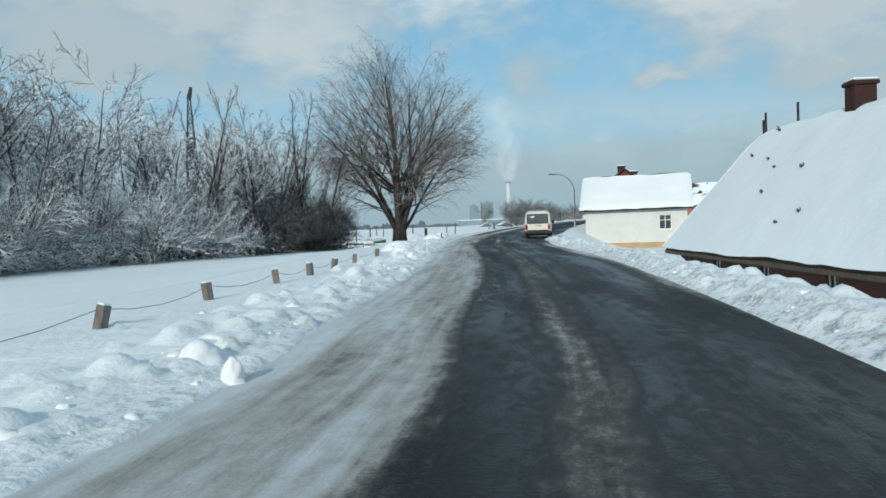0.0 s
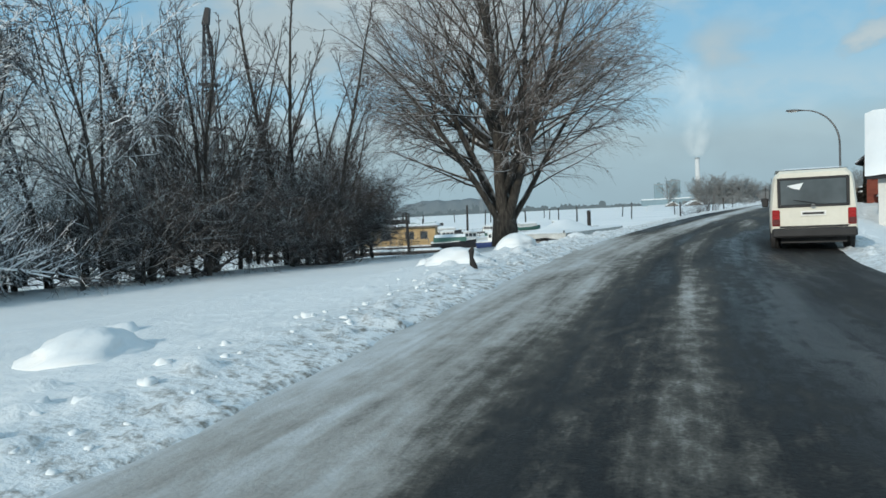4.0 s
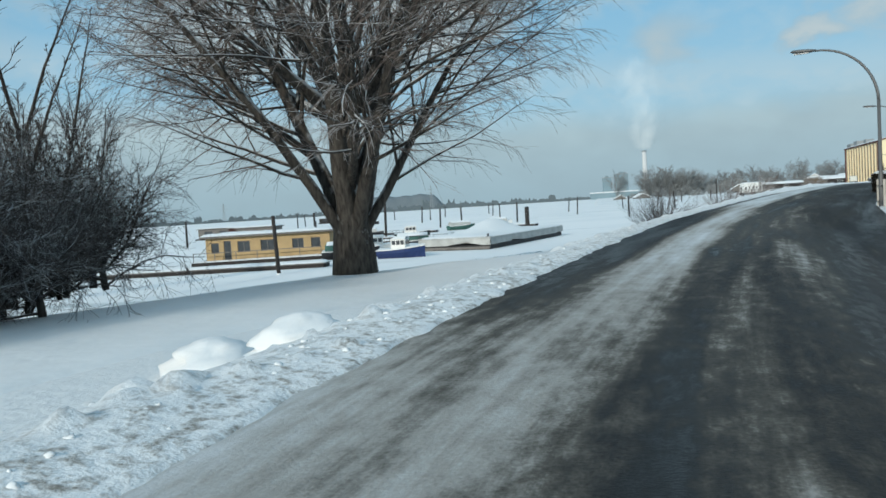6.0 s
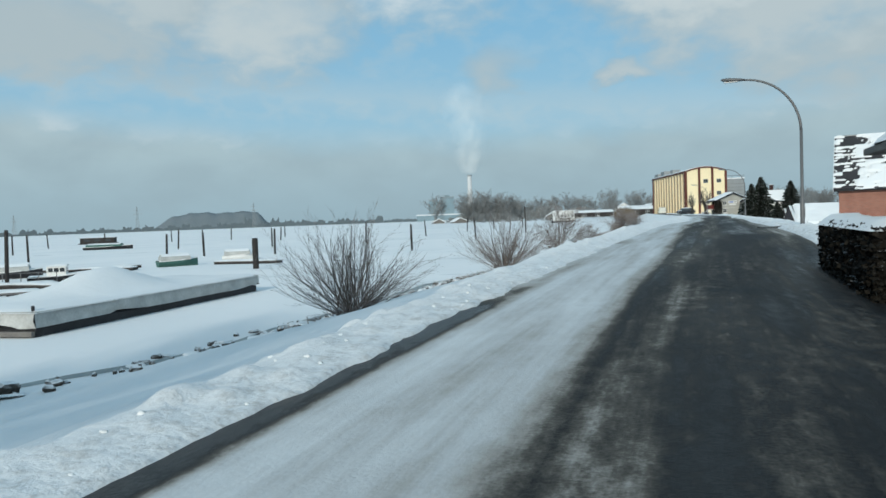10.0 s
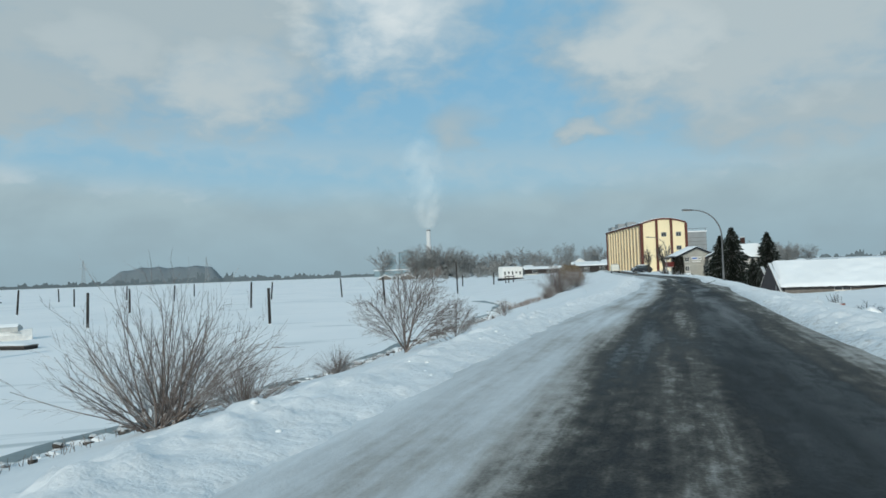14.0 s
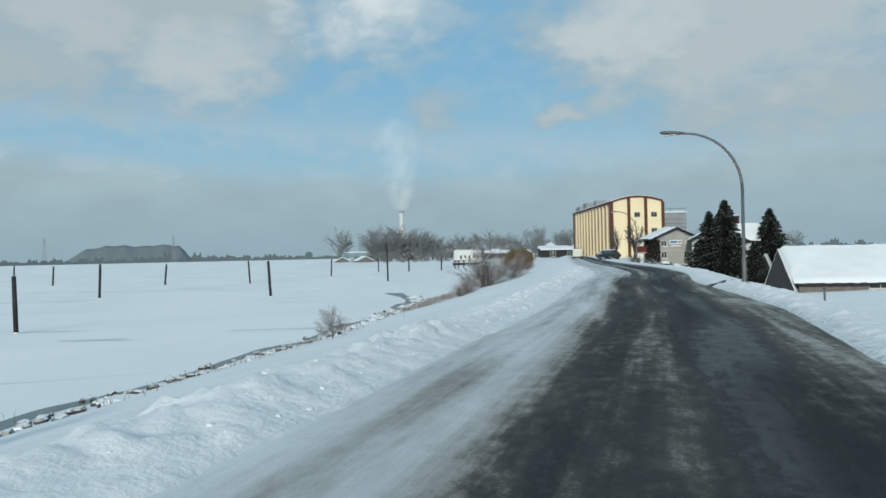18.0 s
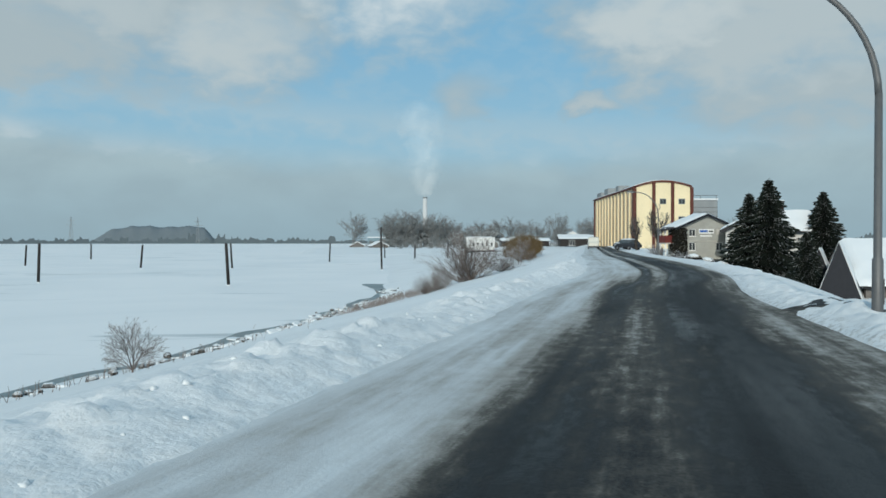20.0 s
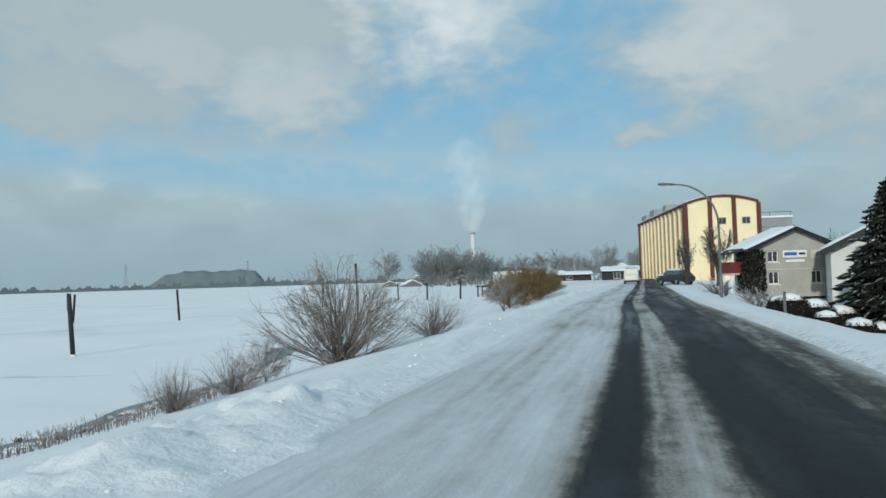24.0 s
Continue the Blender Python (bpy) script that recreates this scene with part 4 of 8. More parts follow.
def crown_tree(name, seed, stems, base_r, crown, counts, twig_r, bark, twig, label, m, group="", category="tree", tilt=(3, 30), fork=0.5, sag=-0.02, angle=(32, 58), thin=0.5, arms=0):
    """A bare tree whose limbs rise from a low fork and fill a rounded crown."""
    rng = random.Random(seed)
    c, a, b = crown
    n1, n2, n3 = counts
    wood, twigs = Mesh(), Mesh()
    if stems > 1:
        wood.tube([(0, 0, -0.4), (0, 0, fork * 0.5), (0, 0, fork), (0, 0, fork * 1.25), (0, 0, fork * 1.6)], [base_r * 1.15, base_r * 0.95, base_r * 0.8, base_r * 0.5, base_r * 0.1], 12)
    for i in range(stems + arms):
        az = 2.4 * i + rng.gauss(0, 0.3)
        f = (i + 0.5) / stems
        if i >= stems:
            f = 0.9
        th = radians(tilt[0] + (tilt[1] - tilt[0]) * f**0.8)
        out = Vector((math.cos(az), math.sin(az), 0))
        p = out * (base_r * 0.55 * f**0.5 if stems > 1 else 0.0) + Vector((0, 0, fork * 0.7 if stems > 1 else -0.3))
        d = out * math.sin(th) + Vector((0, 0, math.cos(th)))
        if i >= stems:
            rise = rng.uniform(0.04, 0.24) * (c + b)
            p = out * (0.12 * rise + 0.2) + Vector((0, 0, fork + rise))
            d = (out + Vector((0, 0, rng.uniform(0.45, 0.95)))).normalized()
            th = 1.0
        ln = max(reach(p + d * 0.1, d, c, a, b), (0.6 if i < stems else 0.3) * (c + b)) * rng.uniform(0.74, 0.92)
        r0 = base_r * (0.56 - 0.34 * f if stems > 1 else 1.0)
        pts, ways, rad = limb(rng, wood, p, d, ln, r0, twig_r * 1.5, 14, 0.045, 0.02 if th < 0.4 else 0.035, 8, 0.02 if th < 0.4 else -0.10)
        for k in range(n1):
            t = 0.16 + 0.84 * ((k + rng.random()) / n1) if stems > 1 else 0.2 + 0.8 * ((k + rng.random()) / n1)
            j = min(int(t * 14), 13)
            q, w = pts[j].lerp(pts[j + 1], t * 14 - j), ways[j]
            side = w.orthogonal().normalized()
            side.rotate(Matrix.Rotation(rng.random() * 6.283, 3, w))
            if side.dot(Vector((q.x, q.y, 0.0))) < 0 and rng.random() < 0.7:
                side = -side
            an = radians(rng.uniform(*angle))
            d1 = w * math.cos(an) + side * math.sin(an)
            l1 = min(reach(q, d1, c, a, b) * rng.uniform(0.8, 1.02), a * 1.25)
            if l1 < 0.3 * a:
                l1 = 0.3 * a * rng.uniform(0.6, 1.0)
            r1 = max(min(rad[j] * thin, 0.014 * l1), twig_r * 1.3)
            p1, w1, ra1 = limb(rng, wood if r1 > twig_r * 3 else twigs, q, d1, l1, r1, twig_r, 7, 0.07, 0.012, 5)
            m2 = max(3, int(n2 * min(1.0, l1 / (0.55 * a))))
            for k2 in range(m2):
                t2 = 0.15 + 0.85 * (k2 + rng.random()) / m2
                j2 = min(int(t2 * 7), 6)
                q2, ww = p1[j2].lerp(p1[j2 + 1], t2 * 7 - j2), w1[j2]
                s2 = ww.orthogonal().normalized()
                s2.rotate(Matrix.Rotation(rng.random() * 6.283, 3, ww))
                an = radians(rng.uniform(25, 52))
                d2 = ww * math.cos(an) + s2 * math.sin(an)
                l2 = l1 * rng.uniform(0.22, 0.42) * (1.15 - 0.5 * t2)
                p2, w2, _ = limb(rng, twigs, q2, d2, l2, max(ra1[j2] * 0.5, twig_r), twig_r * 0.75, 4, 0.11, sag, 3)
                for k3 in range(n3):
                    t3 = 0.2 + 0.8 * (k3 + rng.random()) / n3
                    j3 = min(int(t3 * 4), 3)
                    s3 = Vector((rng.gauss(0, 1), rng.gauss(0, 1), rng.gauss(0, 1) + 6 * sag)).normalized()
                    d3 = (w2[j3] + s3 * 0.7).normalized()
                    limb(rng, twigs, p2[j3].lerp(p2[j3 + 1], t3 * 4 - j3), d3, l2 * rng.uniform(0.3, 0.55), twig_r * 0.75, twig_r * 0.4, 2, 0.1, sag * 2.5, 3)
    th = thing(name, m, label, category, group)
    part("trunk", wood, bark, th, smooth=True)
    part("crown", twigs, twig, th, "fine bare twigs dusted with snow")
    return th


# steps, children, spread, length ratio, droop, wander, sides
SPREADING = [(5, 15, 52, 0.5, 0.0, 0.07, 7, 0.2), (5, 10, 46, 0.46, 0.04, 0.10, 4), (3, 9, 48, 0.5, 0.0, 0.14, 3), (2, 0, 40, 0.5, -0.03, 0.15, 3)]


def place(x, y, turn=0.0, scale=1.0, dz=0.0):
    return pose(x, y, ground_z(x, y) + dz, 0, 0, turn) @ Matrix.Scale(scale, 4)


def shrub(name, seed, stems, height, spread, mats, label, m, kids=7, category="shrub", group="", droop=0.03, thick=0.027, lean=1.0):
    """A many-stemmed bush that fans out from its root."""
    rng = random.Random(seed)
    stem, twig = Mesh(), Mesh()
    for i in range(stems):
        az = rng.random() * 6.283
        tilt = radians(spread) * math.sqrt(rng.random()) * lean
        d = Vector((math.cos(az) * math.sin(tilt), math.sin(az) * math.sin(tilt), math.cos(tilt)))
        ln = height * rng.uniform(0.65, 1.05)
        out = [Mesh(), Mesh(), Mesh()]
        spec = [(5, kids, 24, 0.36, droop, 0.06, 4, 0.16), (3, 4, 30, 0.42, droop, 0.10, 3), (2, 0, 30, 0.4, 0.0, 0.1, 3)]
        p = Vector((rng.gauss(0, 0.22), rng.gauss(0, 0.22), -0.15)) * (height / 3.2)
        grow(rng, out, p, d, ln, thick * rng.uniform(0.7, 1.3), 0, spec)
        stem.add(out[0].v, out[0].f)
        for o in out[1:]:
            twig.add(o.v, o.f)
    th = thing(name, m, label, category, group)
    part("stool", stem, mats[0], th, smooth=True)
    part("crown", twig, mats[1], th)
    return th


def spruce(seed, height, m, label):
    rng = random.Random(seed)
    trunk, boughs = Mesh(), Mesh()
    trunk.tube([(0, 0, -0.2), (0.03, 0.02, height * 0.5), (0, 0, height)], [height * 0.02, height * 0.013, 0.02], 7)
    z = height * 0.05
    while z < height * 0.985:
        f = z / height
        wide = (1 - f) ** 0.85 * height * 0.40 + 0.12
        n = max(6, int(13 - 5 * f))
        off = rng.random() * 6.283
        for k in range(n):
            az = off + 6.283 * k / n + rng.gauss(0, 0.16)
            ln = wide * rng.uniform(0.66, 1.2)
            fall = rng.uniform(0.18, 0.42)
            segs = 6
            side = Vector((-math.sin(az), math.cos(az), 0))
            out_d = Vector((math.cos(az), math.sin(az), 0))
            for q in range(segs):
                t0 = q / segs
                c = out_d * (ln * t0) + Vector((0, 0, z - fall * ln * t0**1.3 + rng.gauss(0, 0.03)))
                wdt = ln * 0.30 * (1 - t0 * 0.75) + 0.06
                for sgn in (-1, 1):
                    tipp = c + out_d * (ln / segs * 1.7) + side * (sgn * wdt * rng.uniform(0.7, 1.2)) + Vector((0, 0, -wdt * rng.uniform(0.25, 0.6)))
                    b0 = c + side * (sgn * 0.01) + Vector((0, 0, 0.05))
                    mid = c.lerp(tipp, 0.5) + Vector((0, 0, 0.05)) + out_d * 0.12
                    low = c.lerp(tipp, 0.45) - Vector((0, 0, 0.10 + 0.08 * rng.random())) - out_d * 0.08
                    fs = [(0, 1, 2), (0, 2, 3)] if sgn > 0 else [(0, 2, 1), (0, 3, 2)]
                    boughs.add([b0, mid, tipp, low], fs)
        z += height * 0.028 * (1.15 - 0.6 * f) + 0.05
    th = thing("spruce_tree", m, label, "conifer", "spruces by the houses")
    part("trunk", trunk, BARK, th)
    part("crown", boughs, NEEDLE, th, "dark drooping boughs carrying snow")
    return th


def clump_wood(name, m, seed, n, size, mat, label, kind="stuff", tall=1.0):
    """A far stand of bare trees: many small uneven twig fans, never told apart."""
    rng = random.Random(seed)
    mb = Mesh()
    for _ in range(n):
        cx, cy = rng.uniform(-1, 1) * size[0], rng.uniform(-1, 1) * size[1]
        h = size[2] * rng.uniform(0.45, 1.0) * tall * (1 - 0.35 * abs(cx / size[0]) ** 2)
        w = h * rng.uniform(0.22, 0.42)
        mb.tube([(cx, cy, -1), (cx, cy, h * 0.5)], [h * 0.02, h * 0.012], 4, False)
        for _ in range(34):
            az, el = rng.random() * 6.283, rng.uniform(-0.3, 1.2)
            rr = w * rng.uniform(0.5, 1.0)
            c = Vector((cx + math.cos(az) * math.cos(el) * rr, cy + math.sin(az) * math.cos(el) * rr, h * 0.55 + math.sin(el) * h * 0.42))
            s = h * rng.uniform(0.06, 0.13)
            a = Vector((rng.gauss(0, 1), rng.gauss(0, 1), rng.gauss(0, 1))).normalized() * s
            b = Vector((rng.gauss(0, 1), rng.gauss(0, 1), rng.gauss(0, 1))).normalized() * s
            mb.add([c - a, c + b, c + a, c - b * 0.8, c + a.cross(b).normalized() * s * 0.7], [(0, 1, 4), (1, 2, 4), (2, 3, 4), (3, 0, 4), (0, 3, 2, 1)])
    return solid(name, mb, mat, m, label, "", "", kind)


crown_tree("maple_tree", 11, 8, 0.82, (11.0, 9.4, 10.9), (22, 11, 7), 0.0082, BARK, TWIG, "tall bare maple with many steep limbs on the river bank",
           pose(-3.1, 83.3, -1.65, 0, 0, 130), tilt=(4, 32), fork=2.6, sag=-0.05, angle=(28, 54), thin=0.38, arms=8)

# the thicket beside the field: its front edge runs along the field
wood_models = []
for k in range(6):
    light = k < 3
    if k == 5:
        th = crown_tree("alder_tree", 35, 5, 0.13, (3.7, 2.0, 3.9), (13, 8, 5), 0.009, BARK, DARKTWIG, "dark many-stemmed bare tree in a thicket",
                        pose(-65, 30, -0.8), "trees of the thicket", tilt=(3, 20), fork=0.3, sag=0.01, angle=(18, 38))
    elif light:
        th = crown_tree("alder_tree", 30 + k, 1 if k else 3, 0.16, (6.3, 3.1 - 0.4 * k, 4.2), (34 if k else 15, 10, 6), 0.012, BARK, FROST, "bare tree with snow-laden twigs",
                        pose(-40 - 5 * k, 30, -0.8), "trees of the thicket", tilt=(2, 16), fork=0.6, sag=-0.01, angle=(34, 60))
    else:
        th = crown_tree("alder_tree", 30 + k, 1, 0.10, (6.4, 1.5 + 0.3 * (k - 3), 4.4), (30, 8, 5), 0.009, BARK, DARKTWIG, "dark slender bare tree in a thicket",
                        pose(-40 - 5 * k, 30, -0.8), "trees of the thicket", tilt=(1, 2), sag=0.02, angle=(20, 42))
    wood_models.append(th)
BUSHY = [(3, 15, 58, 1.75, 0.0, 0.1, 6, 0.05), (5, 11, 46, 0.46, -0.02, 0.13, 4), (4, 8, 48, 0.5, -0.04, 0.17, 3), (3, 0, 40, 0.5, -0.05, 0.2, 3)]
under = []
for k in range(4):
    light = k < 2
    th = bare_tree("thicket_bush", 60 + k, 1.7 if light else 1.45, 0.13 if light else 0.085, BUSHY, 1, BARK, FROST if light else DARKTWIG,
                   "dense bush bowed down under snow" if light else "dense dark leafless bush", pose(-45 - 4 * k, 24, -0.8), "bushes of the thicket", "shrub")
    under.append(th)


def front(y):
    """x of the thicket's front edge."""
    return np.interp(y, (20, 40, 59, 72, 79, 86), (-27, -19.5, -12.2, -7.8, -10.0, -15.0))


rng = random.Random(5)
used_w, used_u = set(), set()
for i in range(74):
    y = 24 + 60 * (i + rng.random()) / 74
    deep = rng.random() ** 1.2 * (15 if y < 60 else 11)
    x = float(front(y)) - 0.6 - deep
    pale = y + rng.gauss(0, 3) < 57
    k = rng.choice((0, 1, 2) if pale else (3, 4, 5))
    sc = rng.uniform(0.72, 1.08) * float(np.interp(y, (26, 42, 54, 62, 72, 84), (1.55, 1.45, 1.35, 1.35, 1.3, 1.05)))
    mm = pose(x, y, -0.95, 0, 0, rng.random() * 360) @ Matrix.Scale(sc, 4)
    if k not in used_w:
        used_w.add(k)
        wood_models[k].matrix_basis = mm
    else:
        copy_at(wood_models[k], mm)
for i in range(195):
    y = 22 + 62 * (i + rng.random()) / 150 if i < 150 else rng.uniform(26, 55)
    x = float(front(y)) + 0.3 - rng.random() ** 1.5 * 9
    pale = y + rng.gauss(0, 4) < 57
    k = rng.choice((0, 1) if pale else (2, 3))
    mm = pose(x, y, -0.95, 0, 0, rng.random() * 360) @ Matrix.Scale(rng.uniform(0.8, 1.25) * (1.1 if pale else 1.2), 4)
    if k not in used_u:
        used_u.add(k)
        under[k].matrix_basis = mm
    else:
        copy_at(under[k], mm)

# willows on the slope
w1 = shrub("willow_bush", 80, 92, 3.9, 74, (WILLOW, WILLOW), "leafless willow bush fanning out on the river bank", place(12.6, 120.4), 6, "shrub", "willows on the bank", 0.04)
w2 = shrub("willow_bush", 81, 90, 3.7, 76, (WILLOW, WILLOW), "leafless willow bush fanning out on the river bank", place(21.8, 138.3), 6, "shrub", "willows on the bank", 0.04)
w3 = crown_tree("willow_bush", 82, 9, 0.10, (2.2, 2.6, 2.5), (13, 8, 4), 0.008, WILLOW, WILLOW, "rounded leafless willow bush on the river bank", place(29.3, 154.7),
                "willows on the bank", "shrub", tilt=(6, 58), fork=0.15, sag=0.0, angle=(22, 44))
copy_at(w3, place(54.5, 216.3, 140, 0.88))
copy_at(w1, place(54.2, 216.7, 140, 0.98))
copy_at(w3, place(31.7, 153.8, 60, 0.46))
copy_at(w3, place(39.6, 181.5, 200, 0.33))
copy_at(w1, place(50.3, 208.6, 30, 0.33))
copy_at(w1, place(51.4, 211.2, 160, 0.38))
copy_at(w3, place(52.0, 213.2, 75, 0.36))
copy_at(w1, place(58.0, 221.0, 75, 0.5))
copy_at(w3, place(63.5, 239.0, 20, 0.62))
copy_at(w1, place(24.6, 134.2, 250, 0.35))
copy_at(w1, place(26.0, 150.5, 95, 0.30))
ol = crown_tree("ochre_willow", 90, 22, 0.10, (1.7, 2.7, 2.1), (9, 8, 5), 0.012, OLIVE, OLIVE, "dense ochre willow thicket along the shore", place(65.0, 247.5, 0, 0.82),
                "ochre willows by the shore", "shrub", tilt=(6, 70), fork=0.1, sag=0.03, angle=(16, 36))
for k, (x, y, sc) in enumerate(((67.4, 256.0, 0.9), (69.9, 265.0, 0.9), (72.4, 274.0, 0.85), (74.8, 283.0, 0.85))):
    copy_at(ol, place(x, y, 70 * k, sc))

s1 = spruce(3, 10.3, place(81.8, 221.2, 0, 1.0, -0.6), "tall dark spruce with snow on its boughs")
copy_at(s1, place(80.5, 222.2, 140, 0.87, -0.5))
s2 = spruce(4, 8.4, place(90.1, 226.0, 0, 1.0, -0.1), "broad dark spruce with snow on its boughs")
copy_at(s2, place(82.1, 216.1, 80, 0.62, -0.1))


# ---------------------------------------------------------------- distance
def polar(az, dist, z=0.0):
    a = radians(az)
    return (40 + math.sin(a) * dist, 120 + math.cos(a) * dist, z)


def far_band():
    """Low wooded shore all along the horizon."""
    rng = random.Random(77)
    mb = Mesh()
    az = -75.0
    while az < 75:
        if 9 < az < 21:
            az += 0.2
            continue
        d = 1900 if az < 2 else 1500
        p = Vector(polar(az, d, ICE_Z if az < 9 else 0))
        h = rng.uniform(7, 15) * (1.5 if rng.random() < 0.12 else 1) * (1.3 if -18 < az < -2 else 1)
        w = d * 0.0045
        a = radians(az)
        sd = Vector((math.cos(a), -math.sin(a), 0))
        top = [p + sd * (w * (k / 5 - 0.5) * 2.2) + Vector((0, 0, h * (0.45 + 0.55 * rng.random()))) for k in range(6)]
        back = Vector((math.sin(a), math.cos(a), 0)) * 30
        vs = [p + sd * (w * (k / 5 - 0.5) * 2.2) - Vector((0, 0, 4)) for k in range(6)] + top + [t + back for t in top]
        fs = [(k, k + 1, k + 7, k + 6) for k in range(5)] + [(k + 6, k + 7, k + 13, k + 12) for k in range(5)]
        mb.add(vs, fs)
        az += 0.5
    solid("far_shore_woods", mb, FARWOOD, Matrix(), "low woods along the far shore, tinted blue for haze", "", "", "stuff")


def far_hill():
    rng = random.Random(8)
    mb = Mesh()
    c = Vector(polar(-14.6, 2000, ICE_Z))
    a = radians(-14.6)
    sd, ahead = Vector((math.cos(a), -math.sin(a), 0)), Vector((math.sin(a), math.cos(a), 0))
    n, m = 220, 5
    for j in range(m):
        for i in range(n):
            t = i / (n - 1)
            prof = min(1.0, smoothstep(0, 0.22, t) * 0.8 + smoothstep(0.1, 0.4, t) * 0.2) * (1 - smoothstep(0.86, 1.0, t) * 0.9)
            hh = (0, 0.5, 0.86, 1.0, 0.5)[j] * 45 * float(prof) * (0.93 + 0.05 * rng.random() * (j == 3) + 0.06 * math.sin(t * 31) * math.sin(t * 13 + 1)) + 0.5 * j
            mb.v.append((c + sd * ((t - 0.5) * 330) + ahead * (j * 40) + Vector((0, 0, hh)))[:])
    mb.f += [(j * n + i, j * n + i + 1, (j + 1) * n + i + 1, (j + 1) * n + i) for j in range(m - 1) for i in range(n - 1)]
    solid("wooded_island", mb, FARWOOD, Matrix(), "flat-topped wooded island across the ice, tinted blue for haze", "hill", smooth=True)


def power_station():
    x, y, z = 179.5, 1704, 0
    th = thing("power_station_chimney", pose(x, y, 0), "pale tall power station chimney in haze", "chimney")
    mb = Mesh()
    mb.tube([(0, 0, -8), (0, 0, 40), (0, 0, 92)], [6.5, 5.4, 4.6], 20)
    part("shaft", mb, STACK, th)
    part("rim", Mesh().tube([(0, 0, 92), (0, 0, 95)], [5.0, 5.0], 20), GREYMETAL, th)
    for dx, w, h, d in ((-64, 17, 44, 24), (-34, 26, 50, 30)):
        t2 = thing("boiler_house", pose(x + dx - 20, y - 60, -4), "power station block coloured blue-grey for haze", "building", "power station blocks")
        part("wall", Mesh().box(-w / 2, 0, 0, w / 2, d, h, 0.6), BLUEHAZE, t2)
        part("roof", Mesh().box(-w / 2 - 0.4, -0.4, h, w / 2 + 0.4, d + 0.4, h + 1.5, 0.3), GREYMETAL, t2)
        part("lift_tower", Mesh().box(-w * 0.15, d * 0.3, h + 1.5, w * 0.2, d * 0.6, h + 5, 0.3), BLUEHAZE, t2)
    t3 = thing("turbine_hall", pose(x - 120, y - 90, -4), "long low hall with a snowy roof", "building")
    part("wall", Mesh().box(0, 0, 0, 95, 30, 13, 0.5), BLUEHAZE, t3)
    part("roof", Mesh().box(-1, -1, 13, 96, 31, 15, 0.5), SNOW, t3)
    # plume: one billowing veil that widens and leans as it climbs
    nu, nv = 28, 60
    U, V = np.meshgrid(np.linspace(-1, 1, nu), np.linspace(0, 1, nv), indexing="ij")
    half = 13 + 74 * V**0.55
    lean = -30 * V + 34 * np.sin(V * 3.6) * V
    X = x + lean + U * half
    Z = 93 + 230 * V
    Y = y + 26 * (fnoise(U * 2 + 5, V * 5, 4, 3) - 0.5) - 20 * (1 - U**2)
    me = bpy.data.meshes.new("steam_plume")
    me.from_pydata(np.stack([X.ravel(), Y.ravel(), Z.ravel()], 1).tolist(), [], [(i * nv + j, (i + 1) * nv + j, (i + 1) * nv + j + 1, i * nv + j + 1) for i in range(nu - 1) for j in range(nv - 1)])
    dens = (1 - np.abs(U) ** 1.6) * (0.95 - 0.55 * V) * smoothstep(0, 0.03, V) * (1 - smoothstep(0.75, 1.0, V))
    me.attributes.new("veil", "FLOAT", "POINT").data.foreach_set("value", dens.ravel().astype(np.float32))
    me.polygons.foreach_set("use_smooth", [True] * len(me.polygons))
    me.materials.append(STEAM)
    tagged(new("steam_plume", me), "thin white steam drifting up from the chimney", "steam")


def mast(x, y, h):
    th = thing("power_pylon", pose(x, y, -4), "faint lattice power pylon across the ice", "pylon", "far pylons")
    mb, ar = Mesh(), Mesh()
    for sx in (-1, 1):
        for sy in (-1, 1):
            mb.tube([(sx * 4, sy * 4, 0), (sx * 0.6, sy * 0.6, h)], [0.4, 0.25], 4)
    for k in range(8):
        z = h * k / 8
        w0, w1 = 4 - 3.4 * k / 8, 4 - 3.4 * (k + 1) / 8
        mb.tube([(-w0, -w0, z), (w1, -w1, z + h / 8)], [0.2, 0.2], 3)
        mb.tube([(w0, -w0, z), (-w1, -w1, z + h / 8)], [0.2, 0.2], 3)
    part("lattice", mb, GREYMETAL, th)
    for z, w in ((0.7, 11), (0.85, 8)):
        part("crossarm", Mesh().tube([(-w, 0, h * z), (w, 0, h * z)], [0.35, 0.35], 4), GREYMETAL, th)


def cottage(x, y, z, w, d, h, rh, turn, wall, label, group="far village"):
    th = thing("village_house", pose(x, y, z, 0, 0, turn), label, "house", group)
    part("wall", Mesh().prism([(0, 0), (w, 0), (w, h), (w / 2, h + rh), (0, h)], 0, d), wall, th)
    rf = Mesh()
    for a, b in (((-0.5, h - 0.4), (w / 2, h + rh)), ((w / 2, h + rh), (w + 0.5, h - 0.4))):
        rf.prism([a, b, (b[0], b[1] + 0.4), (a[0], a[1] + 0.4)], -0.5, d + 0.5)
    part("roof", rf, SNOW, th, "snow-covered roof")
    for k in range(2):
        part("window", Mesh().box(w * (0.22 + 0.4 * k), -0.05, h * 0.3, w * (0.36 + 0.4 * k), 0.05, h * 0.62, 0.02), GLASS, th)
    return th


far_band()
far_hill()
power_station()
for az, d, h in ((-11.6, 1850, 62), (-19.8, 1900, 62), (-27.5, 2000, 50)):
    px, py, _ = polar(az, d)
    mast(px, py, h)

